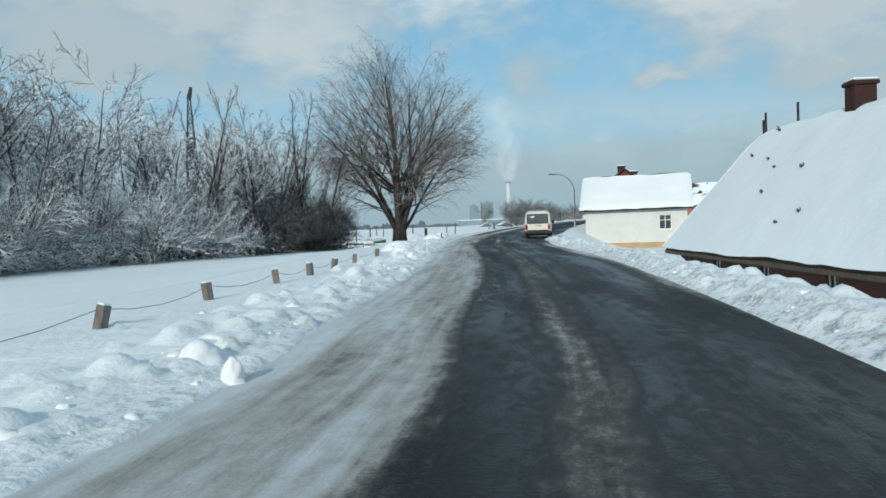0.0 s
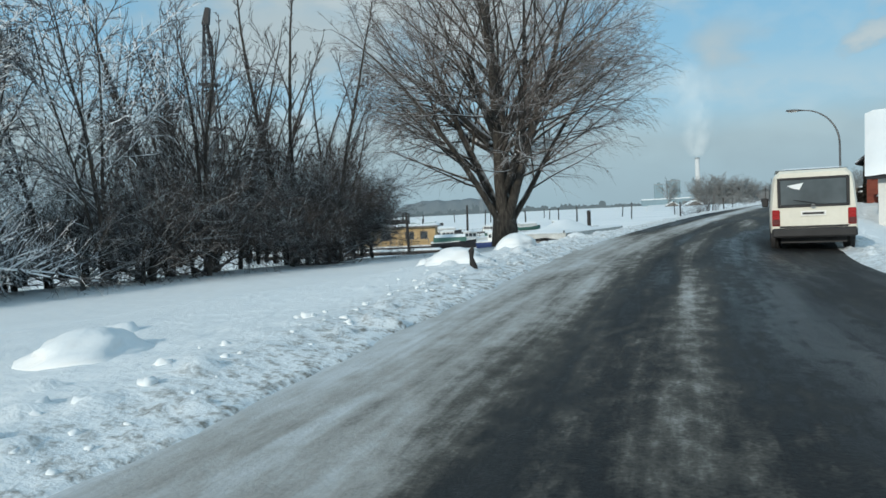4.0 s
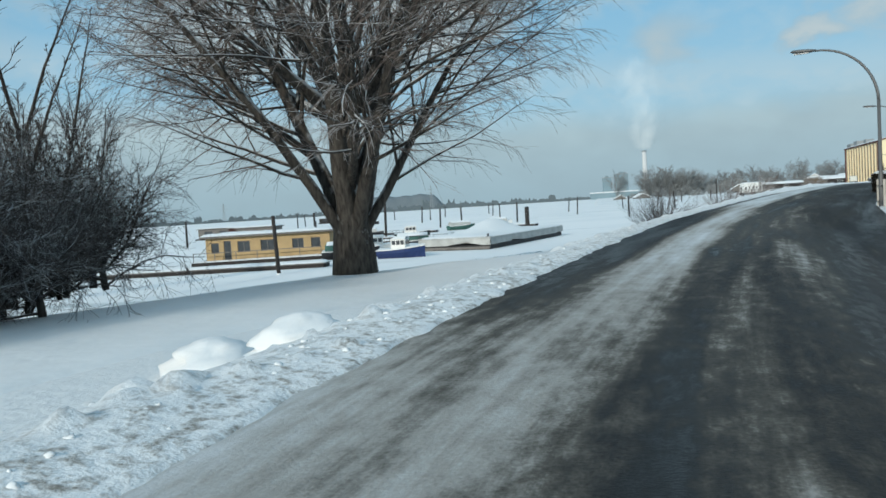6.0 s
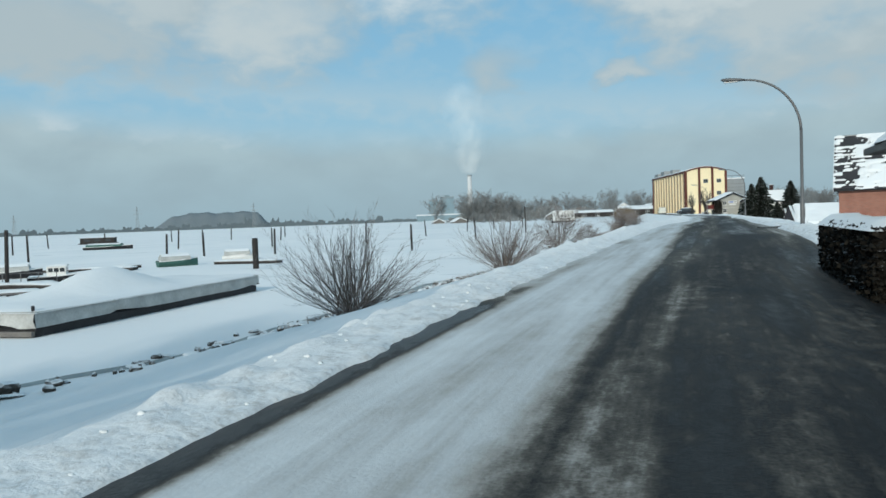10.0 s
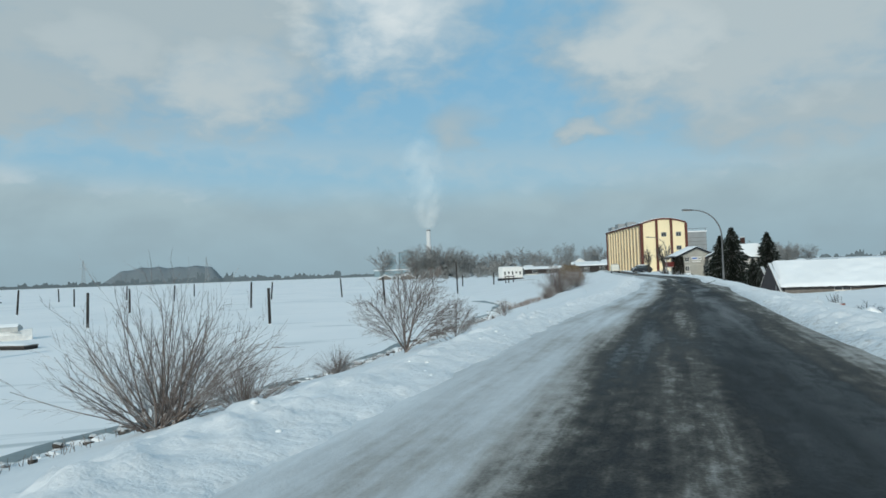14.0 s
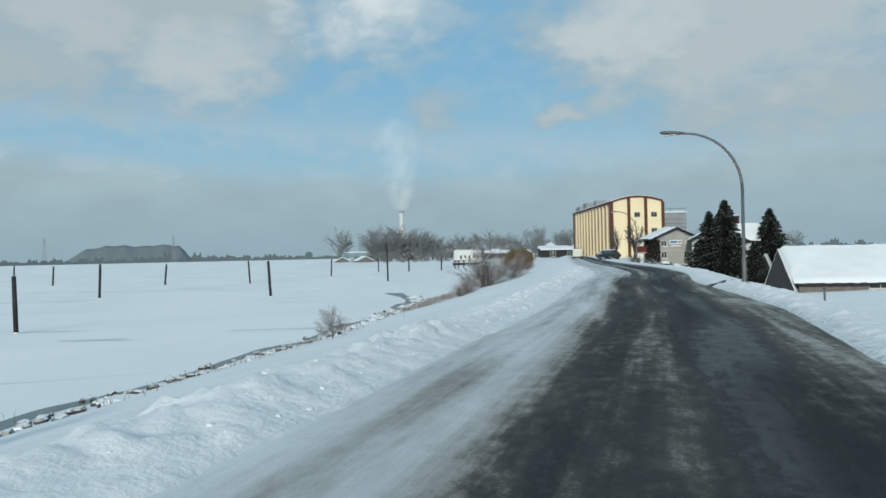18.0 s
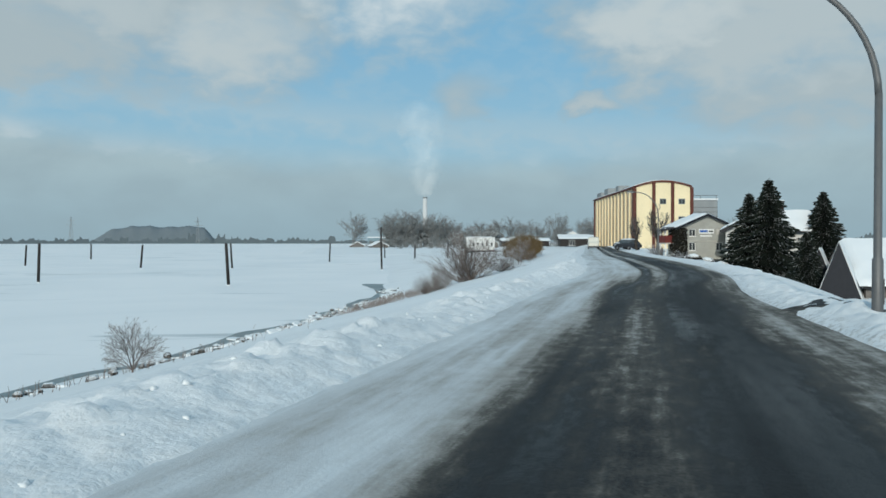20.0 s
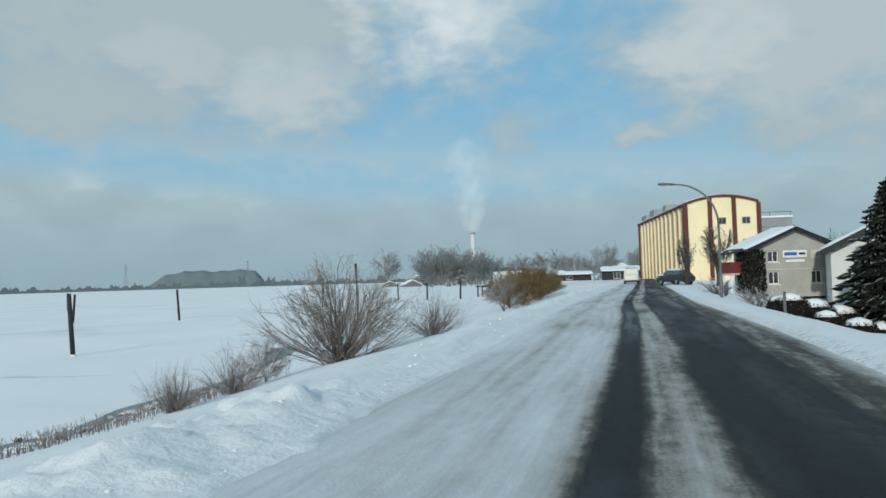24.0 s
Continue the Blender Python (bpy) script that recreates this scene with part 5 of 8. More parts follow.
# wooded village point beyond the silo
far_models = []
for k in range(3):
    far_models.append(crown_tree("lime_tree", 200 + k, 4, 0.03, (0.62, 0.40 + 0.06 * k, 0.46), (12, 8, 4), 0.0032, MIDWOOD, MIDWOOD, "tall bare village tree, coloured pale for light haze",
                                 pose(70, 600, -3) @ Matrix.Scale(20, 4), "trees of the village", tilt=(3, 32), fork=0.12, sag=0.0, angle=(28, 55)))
rng = random.Random(91)
spots = [(80 + rng.gauss(0, 15), 600 + rng.uniform(-14, 14), rng.uniform(14, 22)) for _ in range(15)]
spots += [(66 + rng.uniform(-10, 10), 604 + rng.uniform(-8, 8), rng.uniform(10, 15)) for _ in range(9)]
spots += [(96 + 5.5 * k + rng.gauss(0, 3), 650 + rng.uniform(-25, 25), rng.uniform(13, 22)) for k in range(28)]
spots += [(62 + 5 * k + rng.gauss(0, 3), 560 + rng.uniform(-20, 20), rng.uniform(5, 9)) for k in range(20)]
spots += [(210 + rng.uniform(-11, 11), 420 + rng.uniform(-8, 8), rng.uniform(8, 11.5)) for _ in range(12)]
spots += [(132 + 5 * k, 322 + rng.uniform(-12, 12), rng.uniform(8, 11)) for k in range(5)]
for k, (x, y, h) in enumerate(spots):
    sc = h * (1.05 if y > 590 and x < 100 else 0.9)
    mm = pose(x, y, -2.8 if x < 130 else -0.5, 0, 0, rng.random() * 360) @ Matrix.Scale(sc, 4)
    if k < 3:
        far_models[k].matrix_basis = mm
    else:
        copy_at(far_models[k % 3], mm)
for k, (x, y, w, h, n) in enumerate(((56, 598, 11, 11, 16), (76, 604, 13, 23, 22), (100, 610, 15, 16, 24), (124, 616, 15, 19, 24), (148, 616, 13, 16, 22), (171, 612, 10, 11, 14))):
    clump_wood("village_woods", pose(x, y, -3), 140 + k, n, (w, 8, h * 0.62), MIDWOOD, "bare woods round the far village, greyed for haze")
clump_wood("shore_scrub", pose(84, 505, -3), 16, 20, (24, 10, 5), MIDWOOD, "brown scrub on the shore, greyed for haze")
for args in ((52, 560, -3, 9, 7, 2.6, 2.0, 15, BOARD), (112, 560, -2.5, 9, 8, 3.4, 2.6, -8, BOARD), (132, 575, -2, 9, 8, 3.5, 2.6, 20, WHITEWALL),
             (40, 590, -3, 8, 8, 2.4, 2.0, 5, BOARD), (165, 590, -1, 13, 10, 5, 3.6, -15, WHITEWALL), (190, 600, -1, 12, 9, 4.2, 3.4, 10, BROWNBRICK)):
    cottage(*args, "small far house under a snowy roof")


# ---------------------------------------------------------------- buildings
def wall_cells(L, H, holes, th=0.3):
    """A wall along x, z up, th thick towards +y, with rectangular holes (x0, z0, x1, z1) cut through."""
    xs = sorted({0, L, *[h[0] for h in holes], *[h[2] for h in holes]})
    zs = sorted({0, H, *[h[1] for h in holes], *[h[3] for h in holes]})
    full = lambda i, k: 0 <= i < len(xs) - 1 and 0 <= k < len(zs) - 1 and not any(h[0] < (xs[i] + xs[i + 1]) / 2 < h[2] and h[1] < (zs[k] + zs[k + 1]) / 2 < h[3] for h in holes)
    mb = Mesh()
    nz = len(zs)
    mb.v = [(x, y, z) for y in (0, th) for x in xs for z in zs]
    back = len(xs) * nz
    for i in range(len(xs) - 1):
        for k in range(nz - 1):
            if not full(i, k):
                continue
            a, b, c, d = i * nz + k, (i + 1) * nz + k, (i + 1) * nz + k + 1, i * nz + k + 1
            mb.f += [(a, b, c, d), (a + back, d + back, c + back, b + back)]
            for (p, q), other in (((a, d), full(i - 1, k)), ((c, b), full(i + 1, k)), ((b, a), full(i, k - 1)), ((d, c), full(i, k + 1))):
                if not other:
                    mb.f.append((p, q, q + back, p + back))
    keep = sorted({v for f in mb.f for v in f})
    place_of = {v: n for n, v in enumerate(keep)}
    mb.v = [mb.v[v] for v in keep]
    mb.f = [tuple(place_of[v] for v in f) for f in mb.f]
    return mb


def moved(mb, m):
    mb.v = [(m @ Vector(p))[:] for p in mb.v]
    return mb


def window_in(parent, m, hole, frame_mat=None, bars=1, cross=False, sill=True):
    """A window set into a hole of a wall whose axes are m."""
    x0, z0, x1, z1 = hole
    fr = Mesh()
    w = 0.07
    for q in ((x0, z0, x1, z0 + w), (x0, z1 - w, x1, z1), (x0, z0 + w, x0 + w, z1 - w), (x1 - w, z0 + w, x1, z1 - w)):
        fr.box(q[0], 0.10, q[1], q[2], 0.18, q[3], 0.01)
    for k in range(bars):
        xm = x0 + (x1 - x0) * (k + 1) / (bars + 1)
        fr.box(xm - 0.03, 0.11, z0 + w, xm + 0.03, 0.17, z1 - w)
    if cross:
        zm = z0 + (z1 - z0) * 0.62
        fr.box(x0 + w, 0.112, zm - 0.03, x1 - w, 0.168, zm + 0.03)
    win = part("window", moved(fr, m), frame_mat or WHITEPAINT, parent)
    part("pane", moved(Mesh().box(x0 + w, 0.135, z0 + w, x1 - w, 0.150, z1 - w), m), GLASS, win)
    if sill:
        part("sill", moved(Mesh().box(x0 - 0.06, -0.08, z0 - 0.07, x1 + 0.06, 0.09, z0 - 0.004, 0.01), m), WHITEPAINT, win, "window sill with a line of snow")
    return win


def snow_sheet(L, run, thick, seed, over=0.12, bare=None):
    """Snow on a roof slope: x along the eaves, y up the slope, with a soft uneven lower edge."""
    rng = np.random.RandomState(seed)
    step = 0.35 if bare is None else 0.11
    nx, ny = max(8, int(L / step)), max(6, int(run / step))
    xs, ys = np.linspace(-over, L + over, nx), np.linspace(-over, run, ny)
    mb = Mesh()
    X, Y = np.meshgrid(xs, ys, indexing="ij")
    n = fnoise(X * 0.9 + seed, Y * 0.9, seed, 3)
    edge = np.minimum(np.minimum(X - xs[0], xs[-1] - X), Y - ys[0])
    Z = thick * (0.55 + 0.9 * n) * smoothstep(-0.02, 0.22, edge) + 0.01
    if bare is not None:
        Z = Z - bare(X, Y)
    Y = Y + (fnoise(X * 1.7, X * 0 + 3.0, seed + 5, 2) - 0.5) * 0.22 * (1 - smoothstep(0, 0.5, Y - ys[0]))
    mb.v = [tuple(p) for p in np.stack([X.ravel(), Y.ravel(), Z.ravel()], 1)]
    mb.f = [(i * ny + j, (i + 1) * ny + j, (i + 1) * ny + j + 1, i * ny + j + 1) for i in range(nx - 1) for j in range(ny - 1)]
    return mb


def slope_axes(x0, ye, ze, dirx, upy, rise, run_h):
    """Axes of a roof slope: origin at the eave, y up the slope."""
    k = math.hypot(run_h, rise)
    yv = Vector((0, upy * run_h / k, rise / k))
    xv = Vector((dirx, 0, 0))
    zv = xv.cross(yv)
    m = Matrix.Identity(4)
    for i, v in enumerate((xv, yv, zv)):
        m.col[i][:3] = v
    m.translation = Vector((x0, ye, ze))
    return m, k


def gable_house(name, m, L, W, eave, ridge, walls, roof_mat, label, openings=None, over=0.35, snow=0.16, chimney=None, barge=None,
                gable_mat=None, base_mat=None, seed=1, base_h=0.5, bare=None, group="", frame_mat=None, back=None, over_back=None):
    """Ridge along x; side walls at y = 0 and y = W; gables at x = 0 and x = L."""
    openings = openings or {}
    back, over_back = back or eave, over_back or over
    th = thing(name, m, label, "house", group)
    faces = {"front": (pose(0, 0, 0), L, eave), "back": (pose(L, W, 0, 0, 0, 180), L, back),
             "gable_start": (pose(0, W, 0, 0, 0, -90), W, eave), "gable_end": (pose(L, 0, 0, 0, 0, 90), W, eave)}
    for key, (wm, ln, h) in faces.items():
        holes = openings.get(key, [])
        mat = gable_mat if gable_mat and key.startswith("gable") else walls
        inset = key.startswith("gable")
        wm2 = wm @ pose(0.3, 0, 0) if inset else wm
        hs = [(a - 0.3, b, c - 0.3, d) if inset else (a, b, c, d) for a, b, c, d, *_ in holes]
        wall = part("wall", moved(wall_cells(ln - 0.6 if inset else ln, h, hs), wm2), mat, th)
        for hh, src in zip(hs, holes):
            kind = src[4] if len(src) > 4 else "window"
            if kind == "door":
                d = part("door", moved(Mesh().box(hh[0], 0.1, hh[1], hh[2], 0.16, hh[3], 0.01), wm2), BLACKWOOD, wall)
            else:
                window_in(wall, wm2, hh, frame_mat, 1 if hh[2] - hh[0] > 0.7 else 0, hh[3] - hh[1] > 1.1)
        if inset:
            side = [(0.0, eave), (W, eave), (W / 2, ridge)]
            if back > eave:
                side = [(0.0, eave), (W, eave), (W / 2, ridge), (0.0, back)] if key == "gable_start" else [(0.0, eave), (W, eave), (W, back), (W / 2, ridge)]
            part("gable", moved(Mesh().prism(side, 0.0, 0.28), wm), mat, th)
    if base_mat:
        part("plinth", Mesh().box(-0.04, -0.04, 0, L + 0.04, 0.02, base_h, 0.01), base_mat, th)
    half = W / 2
    for sgn, ye, dx, x0, low, out in ((1, 0.0, 1, -over, eave, over), (-1, W, -1, L + over, back, over_back)):
        rise = ridge - low
        drop = rise / half * out
        ax, k = slope_axes(x0, ye - sgn * out, low - drop, dx, sgn, rise + drop, half + out)
        ln = L + 2 * over
        roof = part("roof", moved(Mesh().box(0, 0, -0.02, ln, k, 0.12, 0.0), ax), roof_mat, th)
        if snow:
            up = ax @ pose(0, 0, 0.12)
            part("snow_cover", moved(snow_sheet(ln, k, snow, seed + (sgn > 0), 0.08, bare if sgn > 0 else None), up), SNOW, roof, "snow lying on the roof slope", smooth=True)
        part("gutter", moved(Mesh().tube([(-0.02, -0.06, 0.0), (ln + 0.02, -0.06, 0.0)], [0.07, 0.07], 8), ax), BLACKSTEEL, roof)
        if barge:
            for xx in (-0.035, ln - 0.005):
                part("bargeboard", moved(Mesh().box(xx, -0.05, -barge, xx + 0.04, k + 0.02, 0.13, 0.005), ax), BLACKWOOD, roof, "black bargeboard")
    if chimney:
        cx, cy, w, h = chimney
        zt = ridge + h
        ch = part("chimney", Mesh().box(cx - w / 2, cy - w / 2, eave, cx + w / 2, cy + w / 2, zt, 0.02), BROWNBRICK, th)
        part("chimney_cap", Mesh().box(cx - w / 2 - 0.08, cy - w / 2 - 0.08, zt, cx + w / 2 + 0.08, cy + w / 2 + 0.08, zt + 0.10, 0.02), DARKTILE, ch)
        part("chimney_snow", Mesh().box(cx - w / 2 - 0.05, cy - w / 2 - 0.05, zt + 0.103, cx + w / 2 + 0.05, cy + w / 2 + 0.05, zt + 0.22, 0.05), SNOW, ch)
    return th


def axes(origin, xdir, z):
    a = math.degrees(math.atan2(xdir[1], xdir[0]))
    return pose(origin[0], origin[1], z, 0, 0, a)


# thatched farmhouse sunk behind the road, its roof deep in snow
def thatched_house():
    x0, y0, ang = 12.7, 20.5, 88.0
    base = -2.6
    m = pose(x0, y0, base, 0, 0, ang) @ pose(0, 0, 0)
    L, W, eave, ridge = 26.2, 9.4, 1.35, 7.75
    th = thing("thatched_house", m, "old brick farmhouse under a steep thatched roof deep in snow", "house")
    # y runs away from the road in these axes when negative, so the road wall is at y = 0
    wins = [(3.0, 0.35, 3.9, 1.05), (9.0, 0.45, 9.8, 1.15), (14.4, 0.45, 15.2, 1.15), (20.0, 0.45, 20.8, 1.15)]
    wm = pose(L, -0.75, 0, 0, 0, 180)
    flip = [(L - c, b, L - a, d) for a, b, c, d in wins]
    wall = part("wall", moved(wall_cells(L, eave + 0.35, flip), wm), OLDBRICK, th, "low red brick wall under the thatch")
    for h in flip:
        window_in(wall, wm, h, None, 1, False)
    part("wall", Mesh().box(0, -W + 0.6, 0, 0.3, -1.05, eave + 0.3), OLDBRICK, th)
    part("wall", Mesh().box(L - 0.3, -W + 0.6, 0, L, -1.05, eave + 0.3), OLDBRICK, th)
    part("wall", Mesh().box(0, -W + 0.3, 0, L, -W + 0.6, eave + 0.3), OLDBRICK, th)

    def roof_shell(thick, seed, shrink, rough):
        nx, ny = 90, 36
        mb = Mesh()
        X, T = np.meshgrid(np.linspace(0, 1, nx), np.linspace(-1, 1, ny), indexing="ij")
        up = 1 - np.abs(T)
        hip = 3.0
        xa = -0.35 + shrink + hip * up**1.0
        xb = L + 0.35 - shrink - hip * up**1.0
        x = xa + (xb - xa) * X
        y = -W / 2 + T * (W / 2 + 0.25 - shrink)
        rise = (ridge - eave)
        z = eave + rise * (up ** 0.96) + thick
        z = z - 0.28 * np.exp(-((up - 1) / 0.07) ** 2)
        n = fnoise(x * 0.5 + seed, (T * 9), seed, 4)
        z = z + (n - 0.5) * rough
        mb.v = [tuple(p) for p in np.stack([x.ravel(), y.ravel(), z.ravel()], 1)]
        mb.f = [(i * ny + j, i * ny + j + 1, (i + 1) * ny + j + 1, (i + 1) * ny + j) for i in range(nx - 1) for j in range(ny - 1)]
        a = [i for i in range(ny)]
        b = [(nx - 1) * ny + i for i in range(ny - 1, -1, -1)]
        mb.f += [tuple(a), tuple(b)]
        return mb

    roof = part("roof", roof_shell(0.0, 3, 0.12, 0.04), plain("old_thatch", (0.10, 0.08, 0.06), 0.95, vary=0.5, scale=6), th, "thatch showing at the eaves", smooth=True)
    part("snow_cover", roof_shell(0.22, 7, 0.0, 0.22), SNOW, roof, "thick snow over the whole thatch", smooth=True)
    part("eave_edge", Mesh().box(-0.2, -0.12, eave - 0.12, L + 0.2, 0.12, eave + 0.10, 0.05), bpy.data.materials["old_thatch"], roof)
    # chimney and pipes on the ridge
    ch = part("chimney", Mesh().box(14.2, -W / 2 - 0.4, ridge - 1.2, 15.0, -W / 2 + 0.5, ridge + 0.55, 0.03), BROWNBRICK, th)
    part("chimney_cap", Mesh().box(14.12, -W / 2 - 0.48, ridge + 0.55, 15.08, -W / 2 + 0.58, ridge + 0.72, 0.03), BROWNBRICK, ch)
    part("chimney_snow", Mesh().box(14.15, -W / 2 - 0.45, ridge + 0.723, 15.05, -W / 2 + 0.55, ridge + 0.82, 0.05), SNOW, ch)
    for xx, h in ((23.9, 0.75), (24.2, 0.4), (20.2, 0.7)):
        part("vent_pipe", Mesh().cyl(xx, -W / 2, ridge - 0.2, ridge + 0.12 + h, 0.06, 0.06, 8), BLACKSTEEL, th)
    rng = random.Random(4)
    for xx, t in ((21.0, 0.9), (21.4, 0.92), (18.0, 0.58), (15.0, 0.55), (19.6, 0.66), (17.3, 0.40), (22.2, 0.72), (13.6, 0.2), (12.2, 0.26)):
        zc = eave + (ridge - eave) * t**0.96 + 0.24
        yc = -W / 2 + (1 - t) * (W / 2 + 0.25)
        mb = Mesh()
        for _ in range(7):
            d = Vector((rng.gauss(0, 0.6), rng.gauss(0.8, 0.3), rng.gauss(0.35, 0.4))).normalized() * 0.15
            mb.tube([(xx, yc - 0.08, zc - 0.10), (xx + d.x, yc + d.y, zc + d.z)], [0.045, 0.012], 4)
        part("thatch_tuft", mb, bpy.data.materials["old_thatch"], roof)


thatched_house()
bare_tree("ash_tree", 51, 9.0, 0.16, SPREADING, 1, BARK, TWIG, "bare tree rising behind the thatched house", pose(26.0, 36, -2.4) @ Matrix.Scale(1.4, 4))

# white house: gable to the road
white = gable_house("white_house", axes((15.4, 77.35), (0.955, -0.30), -2.6), 9.5, 7.3, 4.5, 7.35, WHITEWALL, DARKTILE,
            "white rendered house with a snowy roof and black bargeboards",
            {"front": [(6.9, 2.15, 8.05, 3.55)], "gable_start": [(0.9, 2.6, 1.8, 4.6, "door"), (3.0, 3.3, 3.9, 4.4)], "back": [(3, 2.1, 4, 3.4)]},
            over=0.45, snow=0.2, chimney=(4.6, 3.9, 0.6, 0.55), barge=0.30, base_mat=CREAMBOAT, base_h=0.95, seed=21, back=5.75, over_back=1.45)
part("door_canopy", Mesh().prism([(-0.62, 4.72), (-0.004, 4.86), (-0.004, 4.94), (-0.62, 4.80)], 5.3, 6.6), GREYMETAL, white, "small pale canopy over the side door")
# red brick house: long side to the road
red = gable_house("red_brick_house", axes((24.2, 102.4), (-0.386, -0.923), 0.0), 16.1, 8.0, 2.95, 6.1, REDBRICK, DARKTILE,
                  "low red brick house with white windows and ivy",
                  {"front": [(2.1, 0.75, 4.1, 2.2), (4.8, 0.12, 5.8, 2.2, "door"), (6.85, 0.12, 8.2, 2.15), (8.95, 0.85, 10.0, 2.32), (10.75, 0.85, 11.8, 2.36), (12.6, 0.85, 13.6, 2.36)],
                   "gable_start": [(2.0, 0.8, 3.0, 2.1)]},
                  over=0.42, snow=0.035, chimney=(14.4, 3.4, 0.75, 0.35), seed=31, gable_mat=REDBRICK,
                  bare=lambda X, Y: 0.07 * smoothstep(0.34, 0.46, fnoise(X * 3.2 + Y * 0.7, Y * 0.7, 6, 4)))
for x0, z0, x1, z1 in ((6.85, 0.12, 8.2, 2.15), (8.95, 0.85, 10.0, 2.32), (10.75, 0.85, 11.8, 2.36), (12.6, 0.85, 13.6, 2.36)):
    sh = part("shutter", Mesh().box(x0 + 0.07, 0.07, z0 + 0.06, x1 - 0.07, 0.085, z1 - 0.06, 0.004), CONCRETE, red, "pale closed shutter in the window opening")
    for k in range(1, 8):
        zz = z0 + (z1 - z0) * k / 8
        part("shutter_rib", Mesh().box(x0 + 0.08, 0.060, zz - 0.008, x1 - 0.08, 0.069, zz + 0.008), CONCRETE, sh)
part("wall_lamp", Mesh().box(8.45, -0.12, 1.85, 8.62, -0.005, 2.1, 0.02), WHITEPAINT, red)


can = part("door_canopy", Mesh().box(0.6, -0.85, 2.46, 7.3, -0.02, 2.58, 0.01), BOARD, red, "flat weathered canopy over the door")
part("canopy_snow", moved(snow_sheet(6.6, 0.75, 0.08, 12, 0.02), pose(0.65, -0.8, 2.582)), SNOW, can, smooth=True)


def ivy(parent, x0, x1, z1, seed):
    rng = random.Random(seed)
    mb = Mesh()
    for _ in range(2200):
        x, z = rng.uniform(x0, x1), z1 * rng.random() ** 0.8
        y = -0.05 - 0.22 * rng.random() * (1 - z / z1 * 0.5)
        s = rng.uniform(0.05, 0.11)
        a = Vector((rng.gauss(0, 1), rng.gauss(0, 0.5), rng.gauss(0, 1))).normalized() * s
        b = Vector((rng.gauss(0, 1), rng.gauss(0, 0.5), rng.gauss(0, 1))).normalized() * s
        c = Vector((x, y, z))
        mb.add([c - a, c + b, c + a, c - b], [(0, 1, 2, 3)])
    part("ivy", mb, IVY, parent, "dark ivy climbing the wall")


ivy(red, 14.1, 15.9, 2.75, 4)

# salmon brick house with the patchy snowy roof
house3 = gable_house("salmon_brick_house", axes((47.2, 141.6), (0.835, -0.55), -2.0), 12.5, 8.4, 4.9, 8.75, PALEBRICK, DARKTILE,
                     "salmon brick house with patchy snow on its steep dark roof",
                     {"front": [(4.6, 2.5, 6.0, 3.9), (8.2, 2.5, 9.6, 3.9)], "gable_start": [(2.2, 2.6, 3.3, 3.9), (5.2, 2.6, 6.3, 3.9)]},
                     over=0.3, snow=0.12, seed=41, chimney=(8.4, 4.6, 0.7, 0.6), barge=0.22,
                     bare=lambda X, Y: 0.2 * (fnoise(X * 1.1 + 3, Y * 6.0, 14, 4) > 0.66 - 0.26 * np.exp(-((X - 0.9) / 0.8) ** 2) - 0.20 * np.exp(-((Y - 3.3) / 0.25) ** 2)))
ax3, k3 = slope_axes(0, 0, 4.9, 1, 1, 3.85, 4.2)
dm = part("dormer", Mesh().box(5.4, 0.9, 5.5, 9.4, 3.6, 7.6, 0.03), DARKTILE, house3, "flat dormer clad in dark tiles")
part("dormer_snow", Mesh().box(5.2, 0.75, 7.605, 9.6, 3.5, 7.8, 0.06), SNOW, dm)
for xx in (6.0, 7.8):
    part("window", Mesh().box(xx, 0.84, 6.0, xx + 1.0, 0.895, 7.2, 0.01), WHITEPAINT, dm)
    part("pane", Mesh().box(xx + 0.1, 0.825, 6.1, xx + 0.9, 0.838, 7.1), GLASS, dm)
part("gable_window", Mesh().box(-0.05, 3.75, 5.6, -0.002, 4.65, 6.9, 0.01), WHITEPAINT, house3)


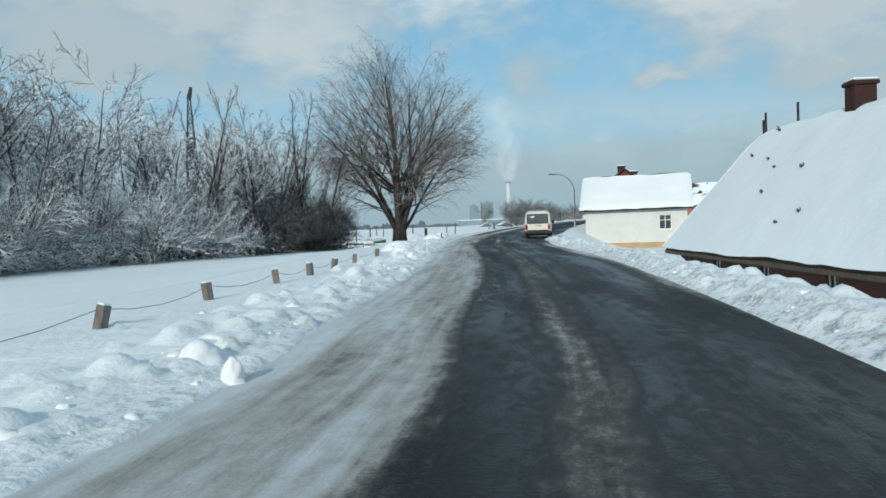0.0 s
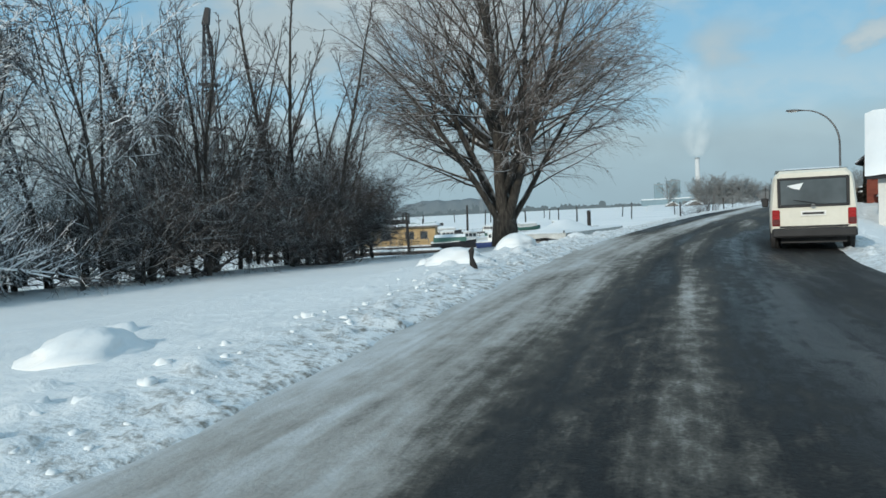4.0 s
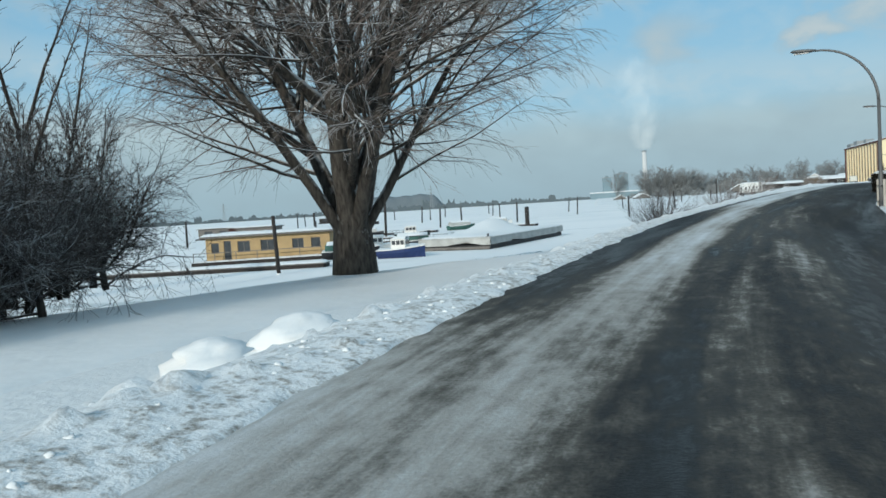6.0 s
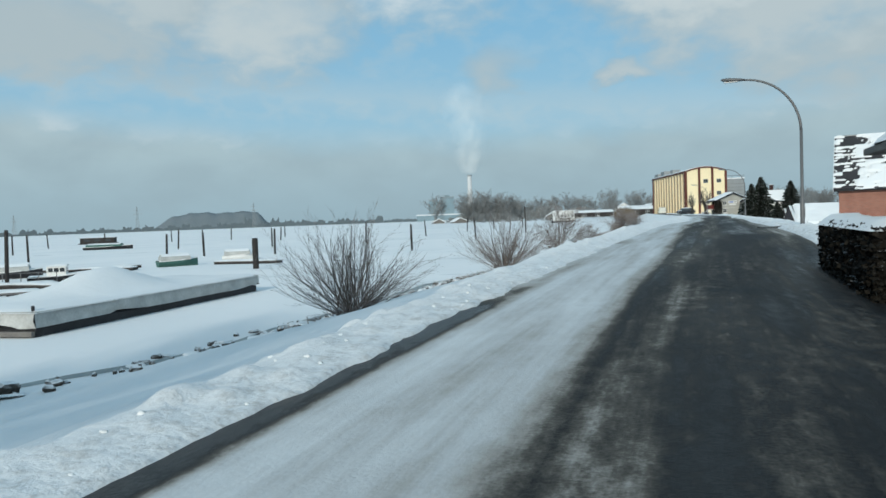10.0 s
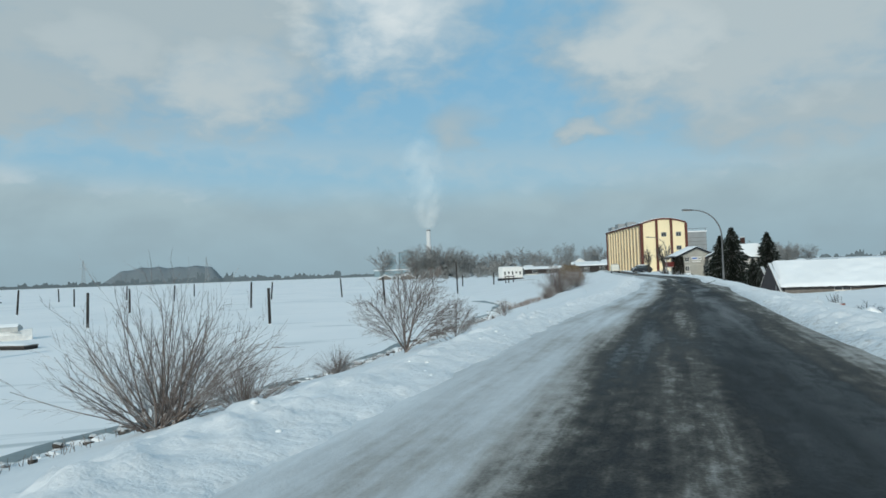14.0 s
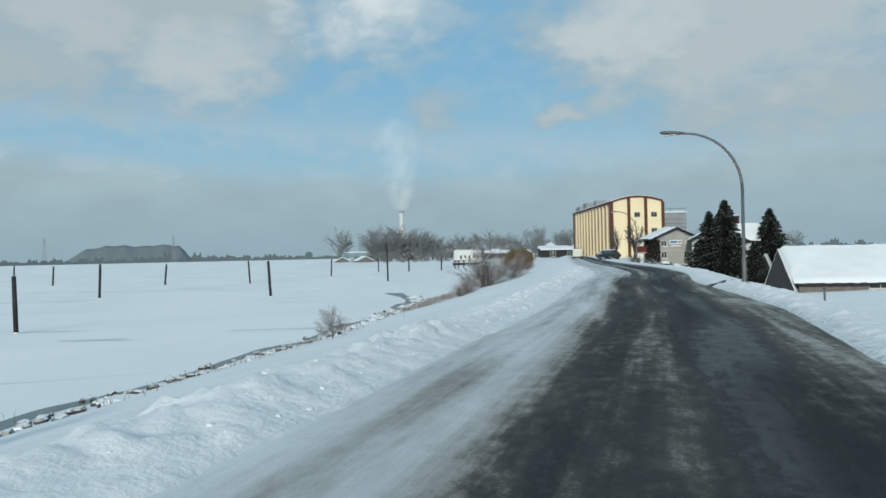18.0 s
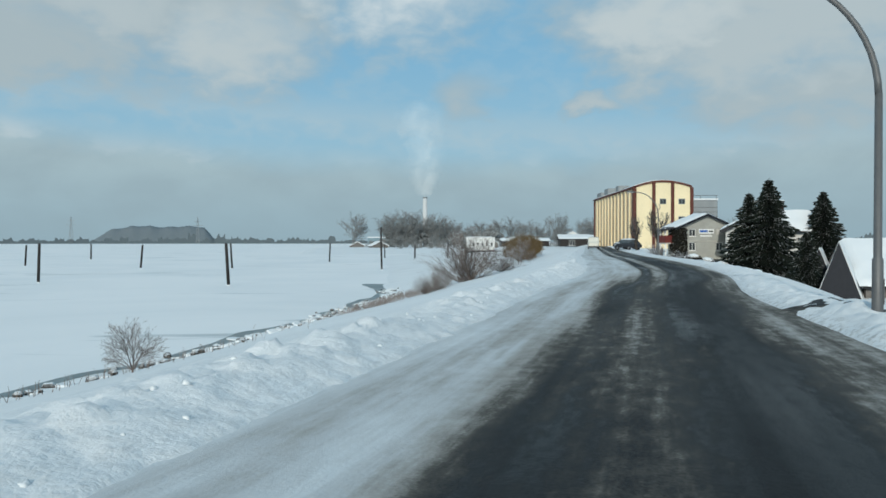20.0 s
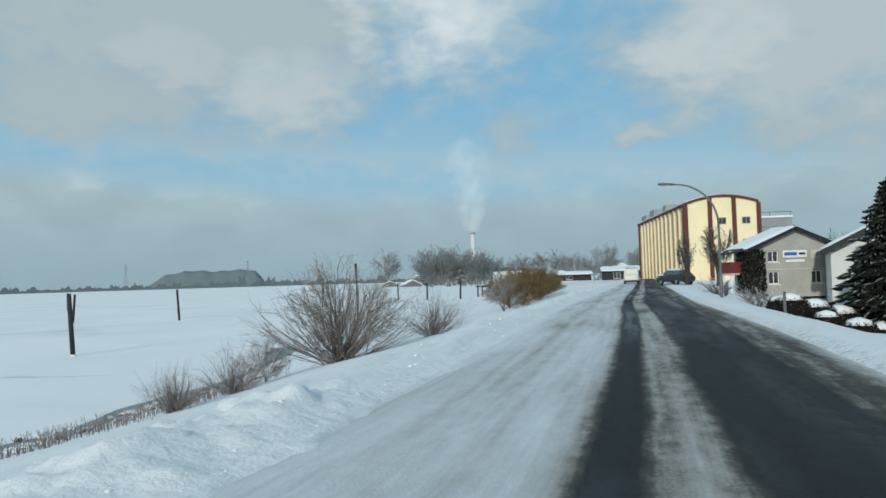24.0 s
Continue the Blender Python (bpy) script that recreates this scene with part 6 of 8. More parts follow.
# yellow grain store with red-brown pilasters
def grain_store():
    m = axes((103.0, 309.0), (0.989, -0.145), 0.1)
    W, D, H, A = 11.8, 49.0, 13.0, 1.95
    th = thing("grain_store", m, "tall yellow grain store with red-brown pilasters and barrel roof", "storehouse")
    arch = [(W * t, H + A * math.sin(math.pi * (0.14 + 0.72 * t)) - A * math.sin(math.pi * 0.14)) for t in [k / 18 for k in range(19)]]
    top = max(z for _, z in arch)
    part("front_wall", Mesh().prism([(0, 0), (W, 0)] + arch[::-1], 0, 0.4), YELLOWWALL, th)
    part("back_wall", Mesh().prism([(0, 0), (W, 0)] + arch[::-1], D - 0.4, D), YELLOWWALL, th)
    part("flank_wall", Mesh().box(0, 0.4, 0, 0.4, D - 0.4, H), PINKWALL, th)
    part("flank_wall", Mesh().box(W - 0.4, 0.4, 0, W, D - 0.4, H), PINKWALL, th)
    rf = Mesh()
    for (xa, za), (xb, zb) in zip(arch, arch[1:]):
        rf.prism([(xa, za), (xb, zb), (xb, zb + 0.25), (xa, za + 0.25)], -0.25, D + 0.25)
    roof = part("roof", rf, DARKTILE, th)
    sn = Mesh()
    for (xa, za), (xb, zb) in zip(arch[:-1], arch[1:]):
        sn.prism([(xa, za + 0.255), (xb, zb + 0.255), (xb, zb + 0.42), (xa, za + 0.42)], 0.5, D)
    part("snow_cover", sn, SNOW, roof, "even snow on the barrel roof")
    ed = Mesh()
    for (xa, za), (xb, zb) in zip(arch, arch[1:]):
        ed.prism([(xa, za - 0.12), (xb, zb - 0.12), (xb, zb + 0.28), (xa, za + 0.28)], -0.32, -0.02)
    part("arch_moulding", ed, RUST, th)
    for k in range(4):
        xc = (0.0, W * 0.335, W * 0.665, W)[k]
        zt = float(np.interp(xc, [p[0] for p in arch], [p[1] for p in arch])) - 0.1
        part("pilaster", Mesh().box(xc - 0.34, -0.28, 0, xc + 0.34, -0.004, zt, 0.03), RUST, th)
    n = 12
    for k in range(n + 1):
        yc = 0.45 + (D - 0.9) * k / n
        part("pilaster", Mesh().box(-0.30, yc - 0.42, 0, -0.004, yc + 0.42, H - 0.3, 0.03), RUST if k in (0, n) else YELLOWWALL, th)
        part("pilaster", Mesh().box(W + 0.004, yc - 0.42, 0, W + 0.3, yc + 0.42, H - 0.3, 0.03), RUST, th)
    for k in range(n):
        yc = 0.45 + (D - 0.9) * (k + 0.5) / n
        part("recess_strip", Mesh().box(-0.05, yc - 0.14, 0.6, -0.004, yc + 0.14, H - 0.8, 0.01), RUST, th, "narrow red-brown strip")
    part("eaves_moulding", Mesh().box(-0.45, 0, H - 0.3, -0.004, D, H + 0.1, 0.05), RUST, th)
    for xc, z in ((W * 0.44, 9.4), (W * 0.77, 9.4), (W * 0.77, 5.7), (W * 0.77, 2.0)):
        wn = part("window", Mesh().box(xc, -0.06, z, xc + 1.35, -0.003, z + 1.15, 0.02), GREYMETAL, th)
        part("pane", Mesh().box(xc + 0.1, -0.085, z + 0.1, xc + 0.62, -0.063, z + 1.05), GLASS, wn)
        part("pane", Mesh().box(xc + 0.73, -0.085, z + 0.1, xc + 1.25, -0.063, z + 1.05), GLASS, wn)
    for yc, w, h in ((20, 3.0, 1.2), (33, 5.0, 1.5), (43, 6.0, 1.1)):
        part("roof_housing", Mesh().box(0.6, yc, H + 0.6, 3.2, yc + w, H + 0.6 + h, 0.05), GREYMETAL, roof)
    # square steel bin behind
    b = thing("steel_grain_bin", axes((114.9, 312.0), (0.989, -0.145), 0), "square grey steel grain bin beside the store", "silo")
    part("shell", Mesh().box(0, 0, 0, 7.4, 7.0, 10.6, 0.08), GREYMETAL, b)
    for z in range(1, 10):
        part("hoop", Mesh().box(-0.05, -0.05, z, 7.45, 7.05, z + 0.1, 0.02), GALV, b)
    part("roof", Mesh().box(-0.15, -0.15, 10.6, 7.55, 7.15, 10.95, 0.1), SNOW, b, "snow on the flat lid")
    part("walkway", Mesh().tube([(-1, -0.1, 11.6), (7.4, -0.1, 11.6)], [0.06, 0.06], 5), GALV, b)
    for xx in (0.3, 3.7, 7.1):
        part("rail_post", Mesh().cyl(xx, -0.1, 10.9, 11.6, 0.05, 0.05, 5), GALV, b)


grain_store()


# grey gabled house with a sign board
def sign_house():
    W, L = 6.8, 2.6
    m = axes((89.25, 241.75), (-0.06, 0.998), -0.35)
    th = gable_house("grey_gabled_house", m, L, W, 3.75, 5.15, GREYWALL, DARKTILE,
                     "grey rendered house with a shallow gable, sign board and ivy",
                     {"gable_start": [(1.35, 1.0, 2.2, 1.95), (4.75, 1.0, 5.6, 1.95), (1.35, 2.65, 2.2, 3.5)], "back": [(0.6, 2.5, 1.5, 3.5), (1.4, 0.8, 2.2, 2.0)]},
                     over=0.45, snow=0.14, seed=51, barge=0.12)
    gm = pose(0, W, 0, 0, 0, -90)
    sg = part("sign_board", moved(Mesh().box(2.5, -0.10, 2.95, 4.4, -0.03, 3.5, 0.02), gm), WHITEPAINT, th, "white sign board with blue lettering bars")
    part("lettering_bar", moved(Mesh().box(2.6, -0.125, 3.12, 3.6, -0.104, 3.36), gm), BLUEINK, sg)
    part("lettering_bar", moved(Mesh().box(3.75, -0.125, 3.16, 4.25, -0.104, 3.32), gm), BLACKSTEEL, sg)
    part("lettering_strip", moved(Mesh().box(2.7, -0.08, 2.6, 4.2, -0.03, 2.8, 0.01), gm), WHITEPAINT, th)
    part("window_shutter", moved(Mesh().box(4.75, -0.06, 2.85, 5.55, -0.004, 3.5, 0.01), gm), CONCRETE, th, "pale closed shutter")
    part("string_course", moved(Mesh().box(0.0, -0.05, 2.05, W, -0.004, 2.13), gm), CONCRETE, th)
    bal = part("balcony", Mesh().box(0.8, W, 1.75, L - 0.2, W + 1.2, 1.9, 0.03), CONCRETE, th)
    part("balustrade", Mesh().box(0.8, W + 1.1, 1.9, L - 0.2, W + 1.2, 2.75, 0.02), REDWOOD, bal, "red boarded balcony front")
    part("balustrade", Mesh().box(0.8, W, 1.9, 0.9, W + 1.1, 2.75, 0.02), REDWOOD, bal)
    for xx in (0.9, L - 0.4):
        part("balcony_post", Mesh().box(xx, W + 1.02, 0, xx + 0.14, W + 1.18, 3.6, 0.01), WHITEPAINT, bal)
    part("balcony_roof", Mesh().prism([(W + 0.3, 3.62), (W + 1.5, 3.3), (W + 1.5, 3.42), (W + 0.3, 3.8)], 0.2, L, Matrix(((0, 1, 0, 0), (1, 0, 0, 0), (0, 0, 1, 0), (0, 0, 0, 1)))), DARKTILE, th, "dark lean-to roof over the balcony")
    rng = random.Random(9)
    mb = Mesh()
    for _ in range(1500):
        side = rng.random() < 0.6
        c = Vector((-0.1 - 0.35 * rng.random(), rng.uniform(W - 0.9, W + 0.3), 3.6 * rng.random() ** 0.9)) if side else Vector((rng.uniform(-0.3, 1.4), W + 0.1 + 0.35 * rng.random(), 3.5 * rng.random() ** 0.9))
        s = rng.uniform(0.08, 0.16)
        a = Vector((rng.gauss(0, 1), rng.gauss(0, 1), rng.gauss(0, 1))).normalized() * s
        b = Vector((rng.gauss(0, 1), rng.gauss(0, 1), rng.gauss(0, 1))).normalized() * s
        mb.add([c - a, c + b, c + a, c - b], [(0, 1, 2, 3)])
    part("ivy", mb, IVY, th, "dark climber over the corner")


sign_house()
gable_house("white_gabled_house", axes((92.3, 231.8), (0.45, 0.89), -1.0), 9.0, 8.0, 4.1, 6.15, WHITEWALL, DARKTILE,
            "white rendered house with a dark gable roof behind spruces",
            {"gable_start": [(1.6, 0.9, 2.7, 2.2), (5.2, 0.9, 6.3, 2.2), (6.2, 3.1, 7.0, 3.9)], "front": [(2, 0.9, 3.2, 2.2)]},
            over=0.5, snow=0.15, seed=61, barge=0.25, chimney=(1.6, 2.6, 0.75, 0.75))
gable_house("white_annex", axes((84.3, 228.95), (0.86, -0.51), -1.0), 5.0, 3.6, 4.0, 5.6, WHITEWALL, DARKTILE,
            "narrow white annex with a steep snowy roof", {"gable_start": [(1.5, 1.0, 2.4, 2.2)], "front": [(1.2, 1.0, 2.2, 2.2)]},
            over=0.4, snow=0.18, seed=62, barge=0.3)
# low barn beyond the driveway
gable_house("low_barn", axes((83.3, 210.6), (0.93, -0.368), -2.5), 48, 11.0, 1.1, 4.1, BOARD, DARKTILE,
            "long low barn with an unbroken snowy roof", {"front": [(6, 0.3, 8, 1.5), (16, 0.3, 18, 1.5), (26, 0.3, 28, 1.5)]},
            over=0.5, snow=0.28, seed=71)


def a_frame(x, y, z, w, h, d, turn):
    th = thing("a_frame_shed", pose(x, y, z, 0, 0, turn), "small dark A-frame shed under snow", "shed", "A-frame sheds")
    part("gable", Mesh().prism([(-w / 2, 0), (w / 2, 0), (0, h)], 0, 0.15), BLACKWOOD, th)
    part("gable", Mesh().prism([(-w / 2, 0), (w / 2, 0), (0, h)], d - 0.15, d), BLACKWOOD, th)
    for sgn in (-1, 1):
        o = [(0, h - 0.05), (0, h + 0.10), (sgn * (w / 2 + 0.06), 0.05), (sgn * (w / 2 - 0.05), 0)]
        part("roof", Mesh().prism(o if sgn > 0 else o[::-1], 0.17, d + 0.1), SNOW, th, "snow-covered roof side")


# their dark fronts stand before the end of the barn roof
a_frame(83.5, 216.6, -3.0, 3.2, 4.1, 2.0, -40)
a_frame(81.2, 210.7, -3.0, 3.3, 4.6, 2.0, -40)


# ---------------------------------------------------------------- road furniture and vehicles
def street_lamp(m):
    th = thing("street_lamp", m, "grey steel street lamp with a curved arm over the road", "street lamp", "street lamps along the road")
    part("pole", Mesh().tube([(0, 0, -0.8), (0, 0, 1.2), (0, 0, 1.22), (0, 0, 3.75)], [0.085, 0.08, 0.062, 0.055], 12), GALV, th, smooth=True)
    pts, rad = [], []
    for k in range(15):
        a = math.pi / 2 * k / 14
        pts.append((-1.95 * (1 - math.cos(a)), 0, 3.7 + 2.05 * math.sin(a)))
        rad.append(0.054 - 0.018 * k / 14)
    part("arm", Mesh().tube(pts, rad, 10), GALV, th, smooth=True)
    hd = Mesh()
    hd.tube([(-1.9, 0, 5.75), (-2.1, 0, 5.765), (-2.42, 0, 5.80), (-2.66, 0, 5.82), (-2.75, 0, 5.83)], [0.05, 0.085, 0.10, 0.085, 0.03], 10)
    hd.v = [(x, y * 1.35, 5.8 + (z - 5.8) * 0.75) for x, y, z in hd.v]
    h = part("lamp_head", hd, GALV, th, smooth=True)
    part("lens", Mesh().box(-2.65, -0.08, 5.70, -2.15, 0.08, 5.725, 0.01), WHITEPAINT, h)
    part("access_door", Mesh().box(0.072, -0.04, 0.5, 0.09, 0.04, 0.9, 0.005), GALV, th)
    return th


def road_turn(s):
    return math.degrees(math.atan2(-np.interp(s, CS, CT[:, 0]), np.interp(s, CS, CT[:, 1])))


lamp = None
for x, y, z in ((15.84, 84.82, 0.0), (29.75, 115.78, 0.66), (54.0, 170.2, 0.22), (72.0, 222.0, 0.3)):
    s, _ = to_su([x], [y])
    mm = pose(x, y, z, 0, 0, road_turn(s[0]))
    lamp = street_lamp(mm) if lamp is None else lamp
    if lamp.matrix_basis != mm:
        copy_at(lamp, mm)


def lofted(sections):
    """Rings of (y, [(x, z)...]) joined into a closed skin."""
    mb = Mesh()
    n = len(sections[0][1])
    for y, ring in sections:
        mb.v += [(x, y, z) for x, z in ring]
    for k in range(len(sections) - 1):
        for i in range(n):
            j = (i + 1) % n
            mb.f.append((k * n + i, k * n + j, (k + 1) * n + j, (k + 1) * n + i))
    mb.f.append(tuple(range(n - 1, -1, -1)))
    e = (len(sections) - 1) * n
    mb.f.append(tuple(range(e, e + n)))
    return mb


def body_ring(w, z0, zs, z1, tuck, r=0.12):
    """Half-width w at the waist, roof width tucked in."""
    right = [(w * 0.93, z0), (w, z0 + 0.12), (w, zs), (w - tuck * 0.55, z1 - 0.30), (w - tuck, z1 - r), (w - tuck - r, z1)]
    return right + [(-x, z) for x, z in right[::-1]]


def van(m):
    th = thing("parked_van", m, "cream panel van with rear window parked at the roadside", "van")
    # rear at y = 0, front at y = 4.7
    secs = [(0.0, body_ring(0.88, 0.42, 1.02, 1.86, 0.10)), (0.10, body_ring(0.92, 0.36, 1.02, 1.92, 0.10)), (3.1, body_ring(0.92, 0.36, 1.02, 1.93, 0.10)),
            (3.55, body_ring(0.92, 0.36, 1.02, 1.84, 0.12)), (4.05, body_ring(0.91, 0.36, 0.98, 1.20, 0.05)), (4.6, body_ring(0.86, 0.40, 0.86, 1.02, 0.05)), (4.72, body_ring(0.80, 0.46, 0.72, 0.90, 0.05))]
    body = part("body", lofted(secs), VANPAINT, th, "cream paint dulled by road salt")
    win = part("rear_window", Mesh().box(-0.70, -0.022, 1.10, 0.70, 0.01, 1.70, 0.03), CARGLASS, th, "rear window with a patch of snow")
    fr = Mesh()
    for q in ((-0.76, 1.05, 0.76, 1.10), (-0.76, 1.70, 0.76, 1.75), (-0.76, 1.10, -0.70, 1.70), (0.70, 1.10, 0.76, 1.70)):
        fr.box(q[0], -0.030, q[1], q[2], 0.01, q[3], 0.008)
    part("seal", fr, DIRTPLASTIC, win)
    part("snow_patch", Mesh().prism([(-0.55, 1.56), (-0.20, 1.62), (-0.28, 1.46), (-0.42, 1.49)], -0.032, -0.023), SNOW, win)
    part("wiper", Mesh().tube([(0.05, -0.04, 1.13), (-0.42, -0.045, 1.22)], [0.012, 0.008], 5), BLACKSTEEL, win)
    part("tailgate_line", Mesh().box(-0.74, -0.006, 0.60, 0.74, 0.002, 0.612), DIRTPLASTIC, th)
    part("lower_grime", Mesh().box(-0.72, -0.008, 0.565, 0.72, 0.002, 0.598), DIRTPLASTIC, th)
    for sx in (-1, 1):
        tl = part("tail_light", Mesh().box(sx * 0.80 - 0.085, -0.035, 0.62, sx * 0.80 + 0.085, 0.03, 1.0, 0.02), REDLENS, th)
        part("indicator", Mesh().box(sx * 0.80 - 0.075, -0.042, 0.88, sx * 0.80 + 0.075, -0.02, 0.97, 0.01), REDLENS, tl)
        part("reversing_light", Mesh().box(sx * 0.80 - 0.075, -0.042, 0.64, sx * 0.80 + 0.075, -0.02, 0.78, 0.01), SMOKELENS, tl, "dark smoked lower lens")
        part("mirror", Mesh().box(sx * 1.02 - 0.09, 3.48, 1.05, sx * 1.02 + 0.09, 3.56, 1.30, 0.03), DIRTPLASTIC, th)
        part("side_window", Mesh().prism([(2.55, 1.10), (3.50, 1.10), (3.20, 1.66), (2.55, 1.66)], -0.012, 0.012, pose(sx * 0.905, 0, 0, 0, 0, 90) @ Matrix.Diagonal((1, 1, 1, 1))), CARGLASS, th)
        part("door_line", Mesh().box(sx * 0.921 - 0.004, 2.46, 0.5, sx * 0.921 + 0.004, 2.475, 1.60), DIRTPLASTIC, th)
        for yy in (0.95, 3.75):
            wh = part("wheel", Mesh().disc_wheel((sx * 0.80, yy, 0.32), 0.32, 0.21, 22), RUBBER, th)
            part("rim", Mesh().disc_wheel((sx * 0.865, yy, 0.32), 0.20, 0.10, 18), RIM, wh)
            part("wheel_arch", Mesh().disc_wheel((sx * 0.862, yy, 0.37), 0.37, 0.12, 22), DIRTPLASTIC, th)
    part("bumper", Mesh().box(-0.90, -0.11, 0.34, 0.90, 0.06, 0.56, 0.04), DIRTPLASTIC, th, "black dirty rear bumper")
    part("number_plate", Mesh().box(-0.27, -0.022, 0.84, 0.27, -0.004, 0.96, 0.004), WHITEPAINT, th)
    part("plate_bar", Mesh().box(-0.23, -0.027, 0.875, 0.23, -0.023, 0.925), DIRTPLASTIC, th)
    part("badge", Mesh().tube([(0, -0.012, 1.06), (0, -0.03, 1.06)], [0.055, 0.055], 14), GREYMETAL, th)
    part("roof_snow", moved(snow_sheet(1.56, 2.9, 0.05, 5, 0.0), pose(-0.78, 0.15, 1.925)), SNOW, th, "thin snow on the van roof", smooth=True)
    part("underbody", Mesh().box(-0.7, 0.2, 0.2, 0.7, 4.4, 0.4), DIRTPLASTIC, th)
    return th


# left rear corner of the van lies just over the edge of the lane
vs, vu = to_su([7.0], [58.0])
vx, vy = at_su(vs, vu + 0.9)
van(pose(float(vx[0]), float(vy[0]), float(road_z(vs[0])) - 0.26, 0, 0, road_turn(vs[0]) - 1) @ Matrix.Diagonal((1, 1, 1.0, 1)))


def car(m, paint, label):
    th = thing("parked_car", m, label, "car", "cars parked by the grain store")
    secs = [(0.0, body_ring(0.78, 0.42, 0.7, 0.86, 0.06)), (0.25, body_ring(0.84, 0.3, 0.75, 0.96, 0.06)), (3.6, body_ring(0.84, 0.3, 0.72, 0.92, 0.06)), (4.15, body_ring(0.78, 0.35, 0.6, 0.74, 0.05))]
    part("body", lofted(secs), paint, th)
    part("cabin", lofted([(0.3, body_ring(0.74, 0.9, 0.93, 0.97, 0.03, 0.02)), (0.75, body_ring(0.74, 0.9, 1.0, 1.40, 0.14, 0.06)), (2.2, body_ring(0.74, 0.9, 1.0, 1.42, 0.14, 0.06)), (3.1, body_ring(0.72, 0.88, 0.9, 0.95, 0.03, 0.02))]), CARGLASS, th)
    part("roof_snow", moved(snow_sheet(1.1, 1.5, 0.14, 8, 0.0), pose(-0.55, 0.72, 1.41)), SNOW, th, "snow on the car roof", smooth=True)
    part("bonnet_snow", moved(snow_sheet(1.3, 0.95, 0.10, 9, 0.0), pose(-0.65, 3.12, 0.91)), SNOW, th, smooth=True)
    for sx in (-1, 1):
        part("headlight", Mesh().box(sx * 0.6 - 0.12, 4.05, 0.55, sx * 0.6 + 0.12, 4.16, 0.70, 0.02), WHITEPAINT, th)
        for yy in (0.8, 3.35):
            wh = part("wheel", Mesh().disc_wheel((sx * 0.74, yy, 0.3), 0.3, 0.2, 16), RUBBER, th)
            part("rim", Mesh().disc_wheel((sx * 0.80, yy, 0.3), 0.19, 0.10, 14), RIM, wh)
    return th


for s, u, paint, lb, tr in ((266.0, 4.4, CARDARK, "dark parked car capped with snow", 32), (271.5, 4.4, CARSILVER, "silver parked car capped with snow", 30), (277.0, 4.4, CARDARK, "dark parked car dusted with snow", 30)):
    x, y = at_su(s, u)
    car(pose(float(x), float(y), ground_z(float(x), float(y)) + 0.03, 0, 0, road_turn(s) + tr), paint, lb)
x, y = at_su(292.0, -1.2)
far_van = van(pose(float(x), float(y), float(road_z(292)) + 0.03, 0, 0, road_turn(292) + 180))
tagged(far_van, "pale delivery van standing by the far bend", "van")

# short posts with a rope along the field
first = None
posts = [(-4.4, 10.2), (-3.65, 13.9), (-3.32, 17.1), (-2.85, 20.1), (-2.55, 22.4), (-2.4, 25.4), (-2.1, 28.0), (-1.7, 31.9)]
rng = random.Random(2)
for i, (x, y) in enumerate(posts):
    z = ground_z(x, y)
    mm = pose(x, y, z, rng.gauss(0, 6), rng.gauss(0, 8), rng.random() * 90)
    if first is None:
        first = thing("fence_post", mm, "short square wooden post capped with snow", "post", "posts of the field rope")
        part("stake", Mesh().box(-0.065, -0.065, -0.4, 0.065, 0.065, 0.30, 0.012), POSTWOOD, first)
        part("snow_cap", Mesh().box(-0.06, -0.06, 0.302, 0.06, 0.06, 0.33, 0.012), SNOW, first)
    else:
        copy_at(first, mm)
    if i + 1 < len(posts):
        x2, y2 = posts[i + 1]
        z2 = ground_z(x2, y2)
        pts = [Vector((x, y, z + 0.25)).lerp(Vector((x2, y2, z2 + 0.25)), t) - Vector((0, 0, 0.12 * 4 * t * (1 - t))) for t in (0, 0.25, 0.5, 0.75, 1)]
        solid("fence_rope", Mesh().tube(pts, [0.006] * 5, 5), ROPE, Matrix(), "slack grey rope between the posts", "rope", "ropes of the field fence")


def boulder(x, y, z, w, h, seed, label):
    th = thing("boulder", pose(x, y, z, 0, 0, seed * 40), label, "stone", "stones along the verge")
    for name, k, mat in (("rock", 1.0, STONE), ("snow_cap", 1.0, SNOW)):
        bm = bmesh.new()
        bmesh.ops.create_icosphere(bm, subdivisions=3, radius=1)
        bm.verts.index_update()
        mb = Mesh()
        for v in bm.verts:
            p = v.co.copy()
            n = noise.noise(p * 1.3 + Vector((seed * 3.1, 0, 0))) * 0.35 + noise.noise(p * 3.1 + Vector((seed, 5, 0))) * 0.12
            p = p * (1 + n)
            if name == "snow_cap":
                up = max(0.0, min(1.0, (p.z + 0.25 + 0.6 * n - 0.35 * p.x) / 0.5))
                p = p * (0.88 + 0.30 * up) + Vector((-0.12 * up, 0, 0.05 * up))
            mb.v.append((p.x * w, p.y * w * 0.8, (p.z + 0.35) * h * 0.6))
        mb.f = [tuple(v.index for v in f.verts) for f in bm.faces]
        bm.free()
        part(name, mb, mat, th, smooth=True)


for k, (x, y, w, h, dz) in enumerate(((0.62, 59.6, 0.34, 0.42, 0.12), (-0.75, 55.0, 0.30, 0.40, 0.12), (1.2, 65.6, 0.5, 0.5, 0.1), (-1.1, 32.2, 0.26, 0.34, 0.1), (-0.9, 42.6, 0.42, 0.44, 0.1), (-0.2, 61.9, 0.30, 0.42, 0.1), (-1.6, 37.9, 0.5, 0.5, 0.1), (-2.2, 46.2, 0.4, 0.4, 0.1))):
    boulder(x, y, ground_z(x, y) - 0.36 + dz, w, h, k + 1, "grey field stone under a cap of snow")
